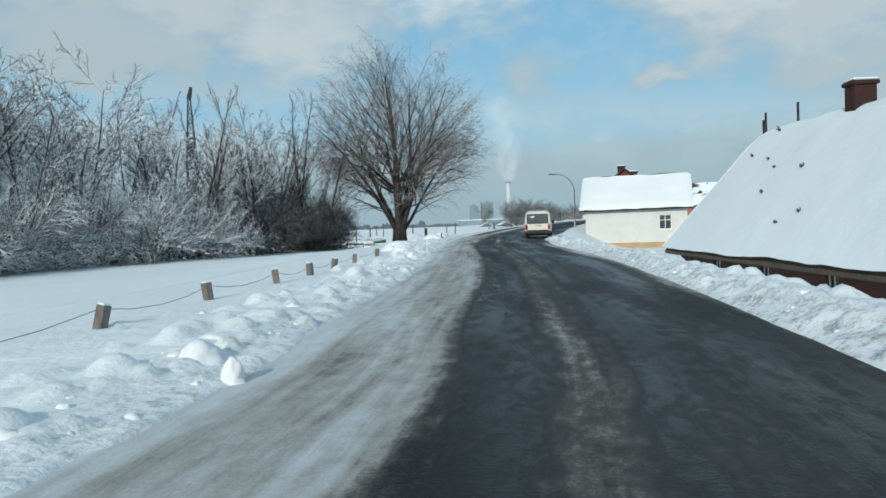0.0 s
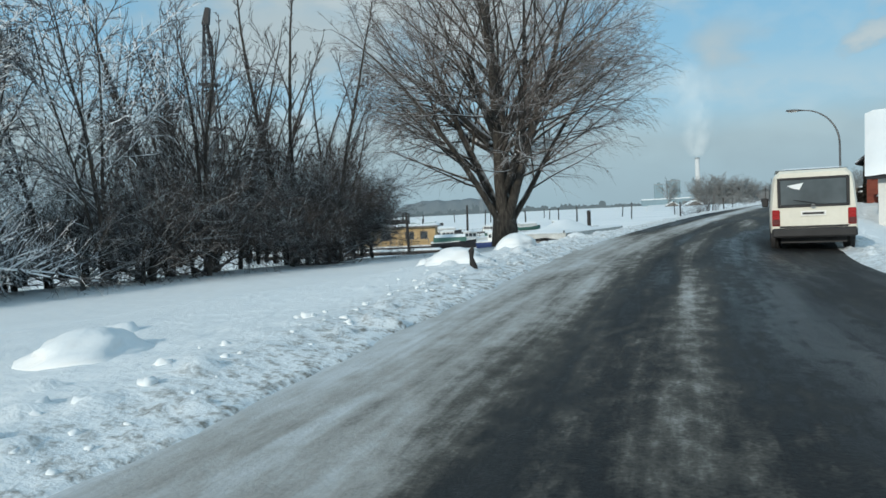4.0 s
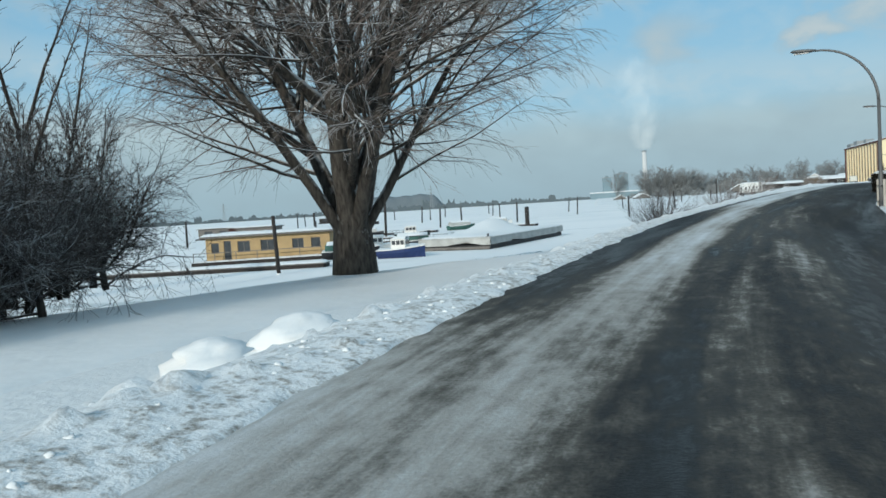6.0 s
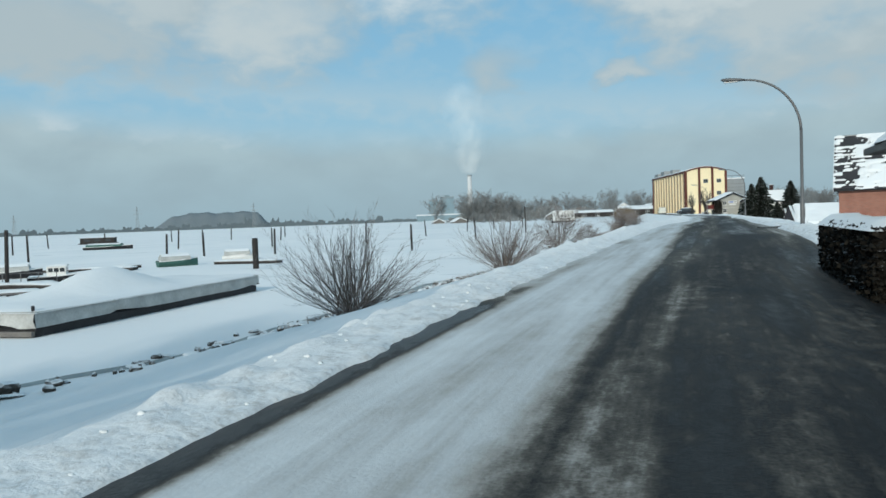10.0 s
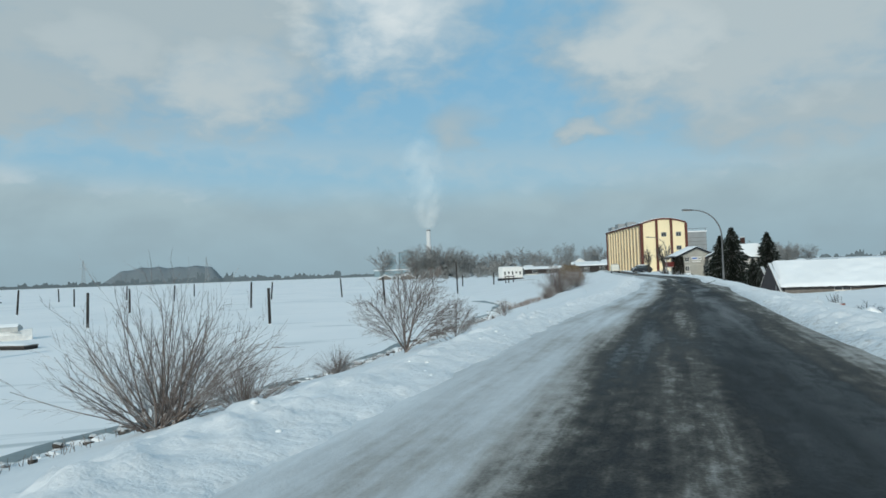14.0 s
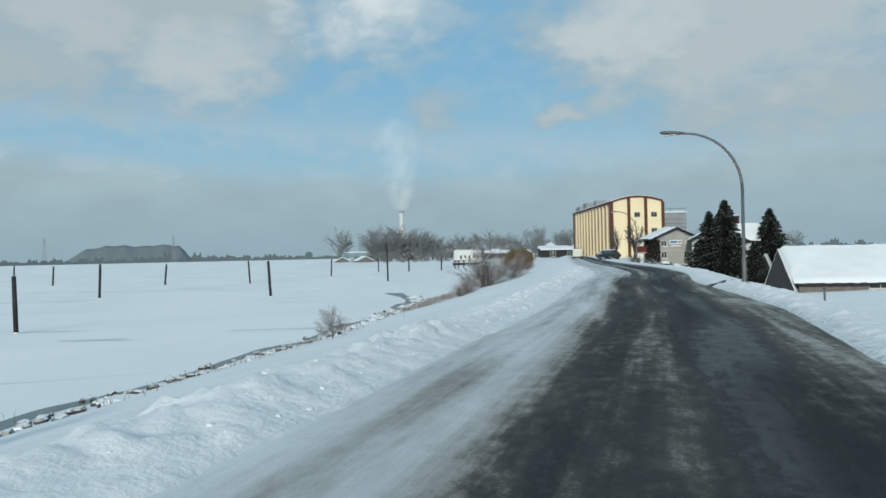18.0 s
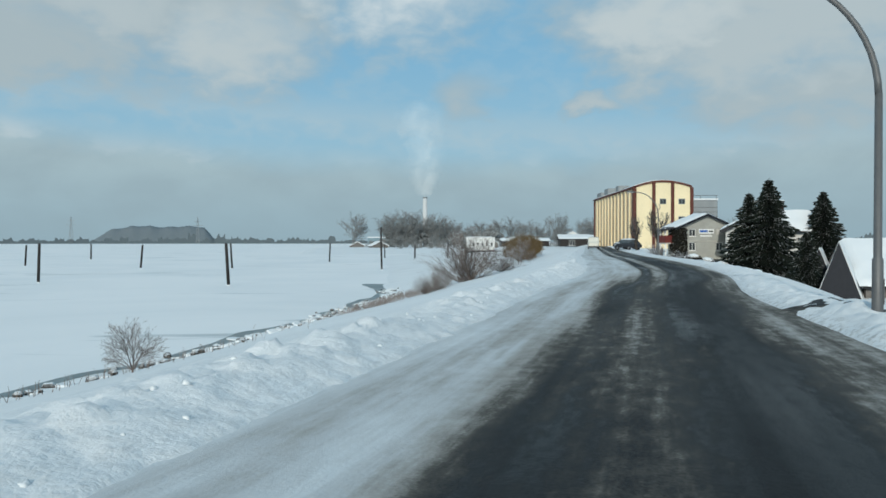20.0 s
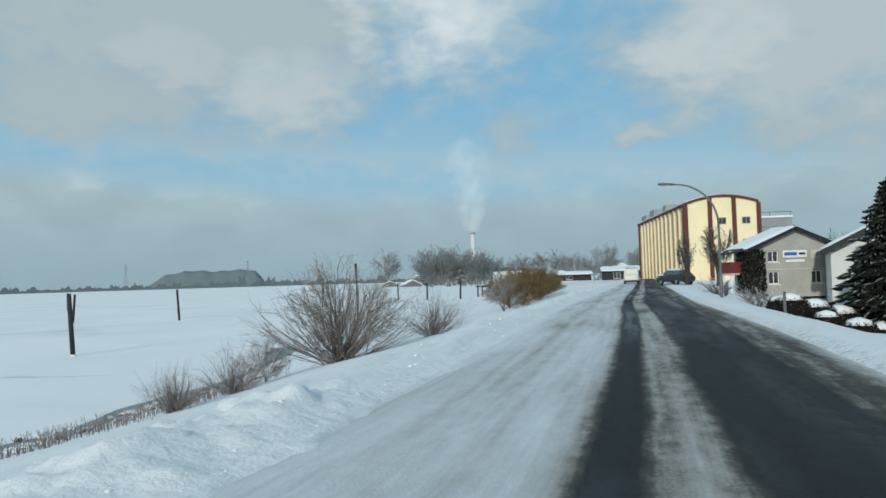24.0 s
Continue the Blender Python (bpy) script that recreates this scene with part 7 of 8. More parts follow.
# narrow upright marker stone
mk = thing("marker_stone", pose(0.88, 51.6, ground_z(0.88, 51.6) - 0.26, 6, 10, 20) @ Matrix.Scale(0.64, 4), "narrow upright dark stone on the verge", "stone", "stones along the verge")
part("rock", Mesh().tube([(0, 0, 0), (0.03, 0, 0.3), (-0.02, 0.02, 0.52), (-0.10, 0.01, 0.72), (-0.13, 0.02, 0.9), (-0.10, 0.03, 1.02)], [0.36, 0.19, 0.10, 0.055, 0.085, 0.03], 9), PILE, mk)


def snow_lumps():
    """Loose clods thrown up by the plough."""
    rng = random.Random(14)
    mb = Mesh()
    base = bmesh.new()
    bmesh.ops.create_icosphere(base, subdivisions=2, radius=1)
    base.verts.index_update()
    vs = [v.co.copy() for v in base.verts]
    fs = [tuple(v.index for v in f.verts) for f in base.faces]
    base.free()
    ss, uu, rr = [], [], []
    for _ in range(2600):
        s = rng.uniform(-2, 215)
        pick = rng.random()
        if pick < 0.30 and s < 45:
            u = LEFT_EDGE - 0.75 + rng.gauss(0, 0.14)
        elif pick < 0.68:
            u = LEFT_EDGE - abs(rng.gauss(0, 0.8)) - 0.1
        else:
            u = float(right_edge(s)) + abs(rng.gauss(0, 0.7)) + 0.15
        if s > 95 and rng.random() < 0.6:
            continue
        ss.append(s)
        uu.append(u)
        rr.append(rng.uniform(0.03, 0.08) if pick < 0.30 and s < 45 and rng.random() < 0.55 else min(0.05 if s < 45 else 0.03, 0.012 + rng.expovariate(65)))
    X, Y = at_su(np.array(ss), np.array(uu))
    Z = bank_z(np.array(ss), np.array(uu), X, Y)
    for x, y, z, r in zip(X, Y, Z, rr):
        off = Vector((rng.random() * 9, rng.random() * 9, rng.random() * 9))
        mb.add([(x + p.x * r * k, y + p.y * r * k, z - r * 0.12 + p.z * r * 0.7 * k) for p in vs for k in (1 + 0.75 * noise.noise(p * 1.4 + off),)], fs)
    solid("snow_clods", mb, SNOW, Matrix(), "loose clods of ploughed snow along the road", "", "", "stuff", True)


snow_lumps()


# hedge, round bush, gate pieces by the red house
def leafy(name, m, sx, sy, sz, n, seed, label, category, rounded=False):
    rng = random.Random(seed)
    th = thing(name, m, label, category)
    mb = Mesh()
    for _ in range(n):
        if rounded:
            d = Vector((rng.gauss(0, 1), rng.gauss(0, 1), rng.gauss(0, 1))).normalized() * rng.uniform(0.8, 1.03)
            c = Vector((d.x * sx, d.y * sy, max(0.02, sz * (0.5 + 0.5 * d.z))))
        else:
            c = Vector((rng.uniform(0, sx), rng.uniform(0, sy), rng.uniform(0, sz)))
            k = rng.random()
            if k < 0.35:
                c.z = sz + rng.gauss(0, 0.03)
            elif k < 0.7:
                c.y = rng.choice((0, sy)) + rng.gauss(0, 0.03)
            else:
                c.x = rng.choice((0, sx)) + rng.gauss(0, 0.03)
        s = rng.uniform(0.022, 0.05)
        a = Vector((rng.gauss(0, 1), rng.gauss(0, 1), rng.gauss(0, 1))).normalized() * s
        b = Vector((rng.gauss(0, 1), rng.gauss(0, 1), rng.gauss(0, 1))).normalized() * s
        mb.add([c - a, c + b, c + a, c - b], [(0, 1, 2, 3)])
    part("leaves", mb, HEDGE, th)
    core = Mesh()
    if rounded:
        core.tube([(0, 0, 0.0), (0, 0, sz * 0.2), (0, 0, sz * 0.6), (0, 0, sz * 0.93)], [sx * 0.45, sx * 0.74, sx * 0.72, sx * 0.3], 12)
    else:
        core.box(0.05, 0.05, -0.3, sx - 0.05, sy - 0.05, sz - 0.05, 0.08)
    part("branchwork", core, HEDGE, th)
    if rounded:
        cap = Mesh()
        cap.tube([(0, 0, sz * 0.8), (0, 0, sz * 0.96), (0, 0, sz * 1.05)], [sx * 0.68, sx * 0.5, sx * 0.1], 12)
        part("snow_cap", cap, SNOW, th, smooth=True)
    else:
        part("snow_cap", moved(snow_sheet(sx, sy, 0.16, seed, 0.04), pose(0, 0, sz)), SNOW, th, "snow lying on the clipped top", smooth=True)
    return th


leafy("clipped_hedge", axes((20.6, 98.05), (0.923, -0.386), -0.12), 0.75, 4.4, 1.35, 15000, 3, "dark clipped hedge with snow on top", "hedge")
leafy("round_bush", pose(18.7, 90.5, ground_z(18.7, 90.5) - 0.04), 0.52, 0.52, 0.8, 5200, 4, "round clipped bush with snow on it", "bush", True)
ever = leafy("snowy_evergreen", place(74.3, 220.0), 0.85, 0.75, 1.25, 3000, 8, "dark evergreen bush weighed down with snow", "bush", True)
for k, (x, y, sc) in enumerate(((75.6, 219.4, 0.9), (77.2, 219.6, 1.1), (76.2, 221.4, 1.2), (78.9, 220.6, 1.15), (78.0, 222.4, 1.3), (74.8, 222.0, 0.8))):
    copy_at(ever, place(x, y, 50 * k, sc))
leafy("low_hedge", axes((50.5, 137.0), (0.80, -0.6), -1.5), 4.0, 1.2, 1.0, 5200, 6, "low dark hedge before the brick house", "hedge")


def picket(m, n, label):
    th = thing("picket_fence", m, label, "fence", "fence panels by the red house")
    for k in range(n):
        part("picket", Mesh().box(0.14 * k, 0, 0.12, 0.14 * k + 0.028, 0.02, 1.0, 0.005), GALV, th)
    for z in (0.25, 0.82):
        part("rail", Mesh().box(-0.05, 0.024, z, 0.14 * n, 0.055, z + 0.035, 0.005), GALV, th)
    for x in (-0.1, 0.14 * n):
        part("post", Mesh().box(x, -0.02, -0.2, x + 0.07, 0.06, 1.06, 0.008), CONCRETE, th)


picket(pose(15.75, 84.3, -0.1, 0, 0, 77), 9, "grey metal fence panel at the house front")
picket(pose(15.15, 81.6, -0.2, 0, 0, 77), 9, "grey metal fence panel at the house front")


# garden bits on the slope before the brick house: stones, snow-covered plants
rng = random.Random(33)
for k in range(9):
    x, y = 43.5 + rng.uniform(0, 7), 132 + rng.uniform(0, 9)
    boulder(x, y, ground_z(x, y) - 0.1, rng.uniform(0.25, 0.5), rng.uniform(0.3, 0.55), 40 + k, "reddish garden stone under snow")
dark = shrub("garden_shrub", 95, 30, 1.25, 65, (DARKTWIG, FROST), "dark garden shrub bowed under snow", place(77.5, 222.5, 0, 1.0, 0.0), 8, "shrub", "garden shrubs by the grey house", 0.0)
for k in range(11):
    x, y = 75.5 + rng.uniform(0, 7.5), 224.5 + rng.uniform(0, 8)
    copy_at(dark, place(x, y, rng.random() * 360, rng.uniform(0.7, 1.25)))
for k in range(5):
    x, y = 42.5 + rng.uniform(0, 7), 131 + rng.uniform(0, 9)
    copy_at(dark, place(x, y, rng.random() * 360, rng.uniform(0.4, 0.7)))

for x, y, sc in ((55.0, 160.4, 0.55), (55.8, 161.4, 0.45), (52.6, 155.6, 0.4), (51.0, 150.6, 0.6), (51.7, 151.6, 0.7)):
    copy_at(dark, place(x, y, 70 * sc * 9, sc))
pot = thing("clay_planter", place(52.0, 154.5), "wide terracotta planter with a withered plant in the snow", "planter")
part("pot", Mesh().tube([(0, 0, -0.15), (0, 0, 0.30), (0, 0, 0.30), (0, 0, 0.40)], [0.34, 0.45, 0.50, 0.50], 20), plain("terracotta", (0.30, 0.075, 0.035), 0.85, vary=0.3, scale=4), pot)
part("snow_fill", Mesh().tube([(0, 0, 0.36), (0, 0, 0.44), (0, 0, 0.47)], [0.46, 0.34, 0.05], 18), SNOW, pot, smooth=True)
prng = random.Random(12)
stalks = Mesh()
for _ in range(26):
    q = Vector((prng.gauss(0, 0.14), prng.gauss(0, 0.14), 0.4))
    limb(prng, stalks, q, Vector((prng.gauss(0, 0.35), prng.gauss(0, 0.35), 1)), prng.uniform(0.25, 0.7), 0.012, 0.005, 4, 0.12, -0.03, 4)
part("stalks", stalks, DARKTWIG, pot)

# pollards before the grain store
pol = crown_tree("pollard_tree", 71, 5, 0.2, (3.9, 1.0, 2.1), (14, 7, 4), 0.012, BARK, DARKTWIG, "pollarded street tree with a dense bare head", pose(82.9, 255.6, -0.1),
                 "pollards before the grain store", tilt=(2, 14), fork=1.9, sag=0.03, angle=(14, 34))
copy_at(pol, pose(85.6, 254.6, -0.1, 0, 0, 100) @ Matrix.Diagonal((1.55, 1.55, 1.14, 1)))

# delineator and sign posts
for x, y, h, lb in ((63.2, 178.8, 1.2, "thin grey roadside post in the verge"), (70.7, 213.4, 0.8, "thin grey roadside post in the verge")):
    th = thing("marker_post", pose(x, y, ground_z(x, y)), lb, "post", "marker posts of the verge")
    part("stake", Mesh().box(-0.05, -0.03, -0.3, 0.05, 0.03, h, 0.012), GALV, th)
    part("cap", Mesh().box(-0.055, -0.035, h, 0.055, 0.035, h + 0.05, 0.01), DIRTPLASTIC, th)

# wooden rail fence before the grey house
rf = thing("rail_fence", pose(76.2, 231.5, ground_z(76.2, 231.5), 0, 0, 66), "low dark rail fence half buried in snow", "fence")
for k in range(8):
    part("post", Mesh().box(1.6 * k, -0.05, -0.2, 1.6 * k + 0.1, 0.05, 0.75, 0.01), POSTWOOD, rf)
for z in (0.35, 0.62):
    part("rail", Mesh().box(0, -0.08, z, 11.3, -0.053, z + 0.10, 0.008), POSTWOOD, rf)


# loose mounds of shovelled snow on the verge
def snow_mound(x, y, w, h, seed):
    mb = Mesh()
    rng = random.Random(seed)
    n, k = 30, 10
    for j in range(k + 1):
        r = w * math.cos(1.45 * j / k) * (1 - 0.1 * j / k)
        for i in range(n):
            a = 6.283 * i / n
            q = r * (1 + 0.35 * noise.noise(Vector((math.cos(a) * 1.5, math.sin(a) * 1.5, j * 0.6 + seed))))
            mb.v.append((q * math.cos(a), q * math.sin(a) * 0.8, -0.1 + h * math.sin(1.45 * j / k) ** 1.3 + rng.gauss(0, 0.004)))
    mb.f = [(j * n + i, j * n + (i + 1) % n, (j + 1) * n + (i + 1) % n, (j + 1) * n + i) for j in range(k) for i in range(n)] + [tuple(range(k * n, k * n + n))]
    solid("snow_mound", mb, SNOW, pose(x, y, ground_z(x, y), 0, 0, seed * 50), "small rounded mound of shovelled snow on the verge", "snow mound", "snow mounds on the verge", smooth=True)


for k, (x, y, w, h) in enumerate(((-1.75, 11.6, 0.26, 0.30), (-1.30, 11.0, 0.15, 0.30), (-1.9, 12.6, 0.34, 0.16), (-2.3, 9.3, 0.3, 0.12), (1.0, 56.9, 0.7, 0.50), (0.5, 64.8, 0.9, 0.55), (0.3, 53.1, 0.75, 0.42), (-0.9, 34.5, 0.5, 0.34), (-0.4, 29.6, 0.32, 0.30), (-1.3, 40.5, 0.9, 0.46), (-1.0, 37.5, 0.6, 0.38), (2.1, 63.6, 0.6, 0.36), (-1.2, 44.6, 0.7, 0.36))):
    snow_mound(x, y, w, h, k + 1)


# ---------------------------------------------------------------- on the ice
pile = None
for x, y, h, r in ((17, 203, 4.1, 0.17), (8, 252, 4.7, 0.17), (31.4, 244, 4.7, 0.18), (23, 296, 4.6, 0.17), (38.6, 337, 4.6, 0.18), (49.6, 286.8, 7.4, 0.17), (53, 377, 4.2, 0.18),
                   (-20, 314, 4.2, 0.18), (-27, 370, 4.2, 0.2), (-43, 352, 4.4, 0.2), (-12, 250, 4.2, 0.17), (-5, 210, 4.2, 0.17), (-17, 213, 4.0, 0.18), (-33, 165, 4.5, 0.17),
                   (-20, 157, 5.2, 0.18), (-46, 215, 4.6, 0.18), (-20, 203, 4.0, 0.17), (-35, 261, 4.6, 0.18), (-61, 287, 4.2, 0.18), (-66, 361, 4.2, 0.2), (-40, 302, 4.2, 0.18),
                   (-72, 262, 4.4, 0.18), (-91, 321, 4.4, 0.2), (-57, 170, 4.4, 0.18), (-16, 107.5, 4.3, 0.15), (6, 300, 4.3, 0.18), (66, 330, 4.6, 0.2), (60, 352, 4.2, 0.2)):
    mm = pose(x, y, ICE_Z, random.Random(int(x * 7 + y)).gauss(0, 1.6), random.Random(int(x + y * 3)).gauss(0, 1.6), 0) @ Matrix.Diagonal((r / 0.17, r / 0.17, h / 4.4, 1))
    if pile is None:
        pile = thing("mooring_pile", mm, "dark wooden mooring pile standing in the ice", "pile", "mooring piles in the ice")
        part("shaft", Mesh().tube([(0, 0, -0.4), (0, 0, 2.2), (0, 0, 4.4)], [0.17, 0.165, 0.15], 10), PILE, pile, smooth=True)
        part("band", Mesh().tube([(0, 0, 0.0), (0, 0, 0.10)], [0.2, 0.18], 10), SNOW, pile)
    else:
        copy_at(pile, mm)
tp = thing("mooring_dolphin", pose(-1.05, 172.5, ICE_Z), "thick black mooring pile standing in the ice", "pile")
part("shaft", Mesh().tube([(0, 0, -0.4), (0, 0, 3.1), (0, 0, 3.3)], [0.33, 0.33, 0.30], 14), PILE, tp)
part("cap", Mesh().tube([(0, 0, 3.3), (0, 0, 3.4)], [0.34, 0.30], 14), BLACKSTEEL, tp)


def covered_barge():
    m = axes((-2.1, 124.2), (0.31, 0.951), ICE_Z)
    L, W = 21.0, 7.6
    th = thing("covered_barge", m, "barge under a grey tarpaulin heaped with snow", "barge")
    part("hull", Mesh().box(0.1, 0.1, -0.3, L - 0.1, W - 0.1, 0.46, 0.06), BLACKSTEEL, th)
    tp = Mesh()
    n = 46
    for side, (a, b) in enumerate((((0, 0), (L, 0)), ((L, 0), (L, W)), ((L, W), (0, W)), ((0, W), (0, 0)))):
        d = Vector((b[0] - a[0], b[1] - a[1], 0))
        nn = Vector((d.y, -d.x, 0)).normalized()
        rows = []
        for i in range(n):
            t = i / (n - 1)
            p = Vector((a[0], a[1], 0)) + d * t
            wob = math.sin(t * 40 + side) * 0.05 + math.sin(t * 17 + 2 * side) * 0.06
            low = 0.42 + 0.22 * max(0, math.sin(t * 6.5 + 0.6 + side)) * (0.2 if t < 0.25 else 1)
            for z, o in ((low, 0.05 + wob), ((low + 1.15) / 2, 0.02 - wob), (1.15, 0.0), (1.2, -0.25)):
                rows.append((p + nn * o + Vector((0, 0, z)))[:])
        base = len(tp.v)
        tp.v += rows
        tp.f += [(base + i * 4 + j, base + (i + 1) * 4 + j, base + (i + 1) * 4 + j + 1, base + i * 4 + j + 1) for i in range(n - 1) for j in range(3)]
    part("tarpaulin", tp, TARP, th, "grey creased tarpaulin skirt", smooth=True)
    gx, gy = 44, 20
    X, Y = np.meshgrid(np.linspace(-0.05, L + 0.05, gx), np.linspace(-0.05, W + 0.05, gy), indexing="ij")
    e = np.minimum(np.minimum(X, L - X), np.minimum(Y, W - Y))
    Z = 1.12 + 0.16 * smoothstep(0, 0.35, e) + 1.35 * np.exp(-((X - 9.5) / 4.0) ** 2 - ((Y - 3.9) / 2.0) ** 2) * smoothstep(0, 1.5, e) + 0.18 * (fnoise(X * 0.6, Y * 0.6, 3, 3) - 0.4) * smoothstep(0, 0.6, e)
    sn = Mesh()
    sn.v = [tuple(p) for p in np.stack([X.ravel(), Y.ravel(), Z.ravel()], 1)]
    sn.f = [(i * gy + j, (i + 1) * gy + j, (i + 1) * gy + j + 1, i * gy + j + 1) for i in range(gx - 1) for j in range(gy - 1)]
    part("snow_cover", sn, SNOW, th, "heap of snow over the cargo", smooth=True)
    part("fender_plank", Mesh().box(-0.25, 0.0, 0.05, -0.02, W, 0.3, 0.03), BOARD, th)
    part("corner_bollard", Mesh().cyl(0.3, 0.35, 0.4, 1.45, 0.09, 0.08, 8), BLACKSTEEL, th)


covered_barge()


def houseboat():
    m = axes((-29.0, 122.0), (0.985, 0.17), ICE_Z)
    th = thing("yellow_houseboat", m, "ochre wooden houseboat with a flat snowy roof", "houseboat")
    L, W, H = 11.8, 4.6, 2.55
    part("pontoon", Mesh().box(-1.2, -1.0, -0.3, L + 1.0, W + 0.8, 0.32, 0.06), PILE, th)
    part("deck_snow", moved(snow_sheet(L + 2.1, 0.95, 0.12, 6, 0.0), pose(-1.15, -1.0, 0.32)), SNOW, th, smooth=True)
    holes = [(0.5, 0.75, 1.25, 1.75), (1.7, 0.05, 2.4, 1.9), (3.0, 0.75, 4.2, 1.8), (5.2, 0.75, 6.5, 1.8), (8.2, 0.8, 9.3, 1.75), (10.0, 0.8, 10.9, 1.75)]
    wall = part("wall", moved(wall_cells(L, H - 0.33, holes, 0.15), pose(0, 0, 0.33)), CREAMBOAT, th, "ochre board cabin wall")
    for h in holes:
        window_in(wall, pose(0, -0.02, 0.33), h, BOARD, 1 if h[2] - h[0] > 1 else 0, False, False)
    part("wall", Mesh().box(0, 0.16, 0.33, 0.15, W, H), CREAMBOAT, th)
    part("wall", Mesh().box(L - 0.15, 0.16, 0.33, L, W, H), CREAMBOAT, th)
    part("wall", Mesh().box(0.16, W - 0.15, 0.33, L - 0.16, W, H), CREAMBOAT, th)
    roof = part("roof", Mesh().box(-0.45, -0.5, H, L + 0.45, W + 0.45, H + 0.16, 0.02), BOARD, th)
    part("snow_cover", moved(snow_sheet(L + 0.9, W + 0.95, 0.22, 12, 0.0), pose(-0.45, -0.5, H + 0.16)), SNOW, roof, smooth=True)
    part("stovepipe", Mesh().cyl(L - 1.6, 2.2, H, H + 1.0, 0.09, 0.09, 8), BLACKSTEEL, th)
    for k in range(7):
        part("rail_post", Mesh().box(-1.0 + 2.0 * k, -0.9, 0.32, -0.94 + 2.0 * k, -0.84, 1.2), BOARD, th)
    part("handrail", Mesh().box(-1.0, -0.91, 1.16, 11.1, -0.83, 1.22), BOARD, th)


houseboat()


def boat(m, L, W, hull, label, cabin=True, cover=None):
    th = thing("moored_boat", m, label, "boat", "boats frozen in at the jetty")
    secs = []
    for k in range(9):
        t = k / 8
        w = W / 2 * (math.sin(min(1.0, (1 - t) * 1.9 + 0.02) * math.pi / 2))
        rise = 0.62 + 0.28 * t**2
        secs.append((t * L, [(w * 0.55 + 0.01, -0.15), (w + 0.01, rise * 0.55), (w * 1.04 + 0.01, rise), (-w * 1.04 - 0.01, rise), (-w - 0.01, rise * 0.55), (-w * 0.55 - 0.01, -0.15)]))
    part("hull", lofted(secs), hull, th)
    rub = [(y, [(x * 1.02, z) for x, z in r[2:4]]) for y, r in secs]
    for sx in (0, 1):
        part("gunwale", Mesh().tube([(r[sx][0], y, r[sx][1]) for y, r in rub], [0.05] * len(rub), 6), WHITEPAINT, th)
    sn = Mesh()
    n = 0
    for y, r in secs:
        sn.v += [(r[2][0] * 0.95, y, r[2][1] + 0.02), (0, y, r[2][1] + 0.16), (r[3][0] * 0.95, y, r[3][1] + 0.02)]
    sn.f += [(3 * k + j, 3 * k + j + 1, 3 * k + j + 4, 3 * k + j + 3) for k in range(8) for j in range(2)]
    part("deck_snow", sn, SNOW, th, "snow lying over the deck", smooth=True)
    if cabin:
        cb = part("cabin", Mesh().box(-W * 0.33, L * 0.30, 0.6, W * 0.33, L * 0.62, 1.55, 0.05), WHITEPAINT, th)
        for sx in (-1, 1):
            for k in range(3):
                y0 = L * (0.33 + 0.095 * k)
                part("pane", Mesh().box(sx * W * 0.335 - 0.012, y0, 1.05, sx * W * 0.335 + 0.012, y0 + L * 0.075, 1.42), GLASS, cb)
        part("pane", Mesh().box(-W * 0.28, L * 0.62 - 0.005, 1.05, W * 0.28, L * 0.62 + 0.02, 1.42), GLASS, cb)
        part("pane", Mesh().box(-W * 0.28, L * 0.30 - 0.02, 1.05, W * 0.28, L * 0.30 + 0.005, 1.42), GLASS, cb)
        part("cabin_snow", moved(snow_sheet(W * 0.7, L * 0.34, 0.16, 4, 0.0), pose(-W * 0.35, L * 0.29, 1.55)), SNOW, cb, smooth=True)
    if cover:
        cv = Mesh().prism([(-W * 0.5, 0.7), (W * 0.5, 0.7), (W * 0.42, 1.15), (0, 1.4), (-W * 0.42, 1.15)], L * 0.06, L * 0.78)
        c = part("boat_cover", cv, cover, th, "taut tarpaulin cover")
        part("cover_snow", Mesh().prism([(-W * 0.36, 1.2), (0, 1.41), (W * 0.36, 1.2), (W * 0.2, 1.38), (0, 1.52), (-W * 0.2, 1.38)], L * 0.08, L * 0.76), SNOW, c)
    return th


boat(pose(-11.4, 119.4, ICE_Z + 0.1, 0, 0, -97), 4.2, 1.7, BLUEHULL, "small blue-hulled cabin boat under snow")
boat(pose(-17.3, 121.6, ICE_Z + 0.1, 0, 0, -80), 5.2, 2.0, BLACKSTEEL, "open boat with a green tarpaulin under snow", False, GREENPAINT)
boat(pose(-16.0, 126.5, ICE_Z + 0.1, 0, 0, -75), 5.0, 1.9, WHITEPAINT, "white motor boat frozen in under snow")
boat(pose(-20.5, 133.0, ICE_Z + 0.1, 0, 0, -70), 5.4, 2.0, REDWOOD, "red cabin boat frozen in under snow")
boat(pose(-13.5, 134.0, ICE_Z + 0.1, 0, 0, -80), 4.8, 1.8, BLACKSTEEL, "open boat with a green tarpaulin under snow", False, GREENPAINT)
boat(pose(-34.0, 133.0, ICE_Z + 0.1, 0, 0, -80), 6.2, 2.2, WHITEPAINT, "white motor boat frozen in under snow")


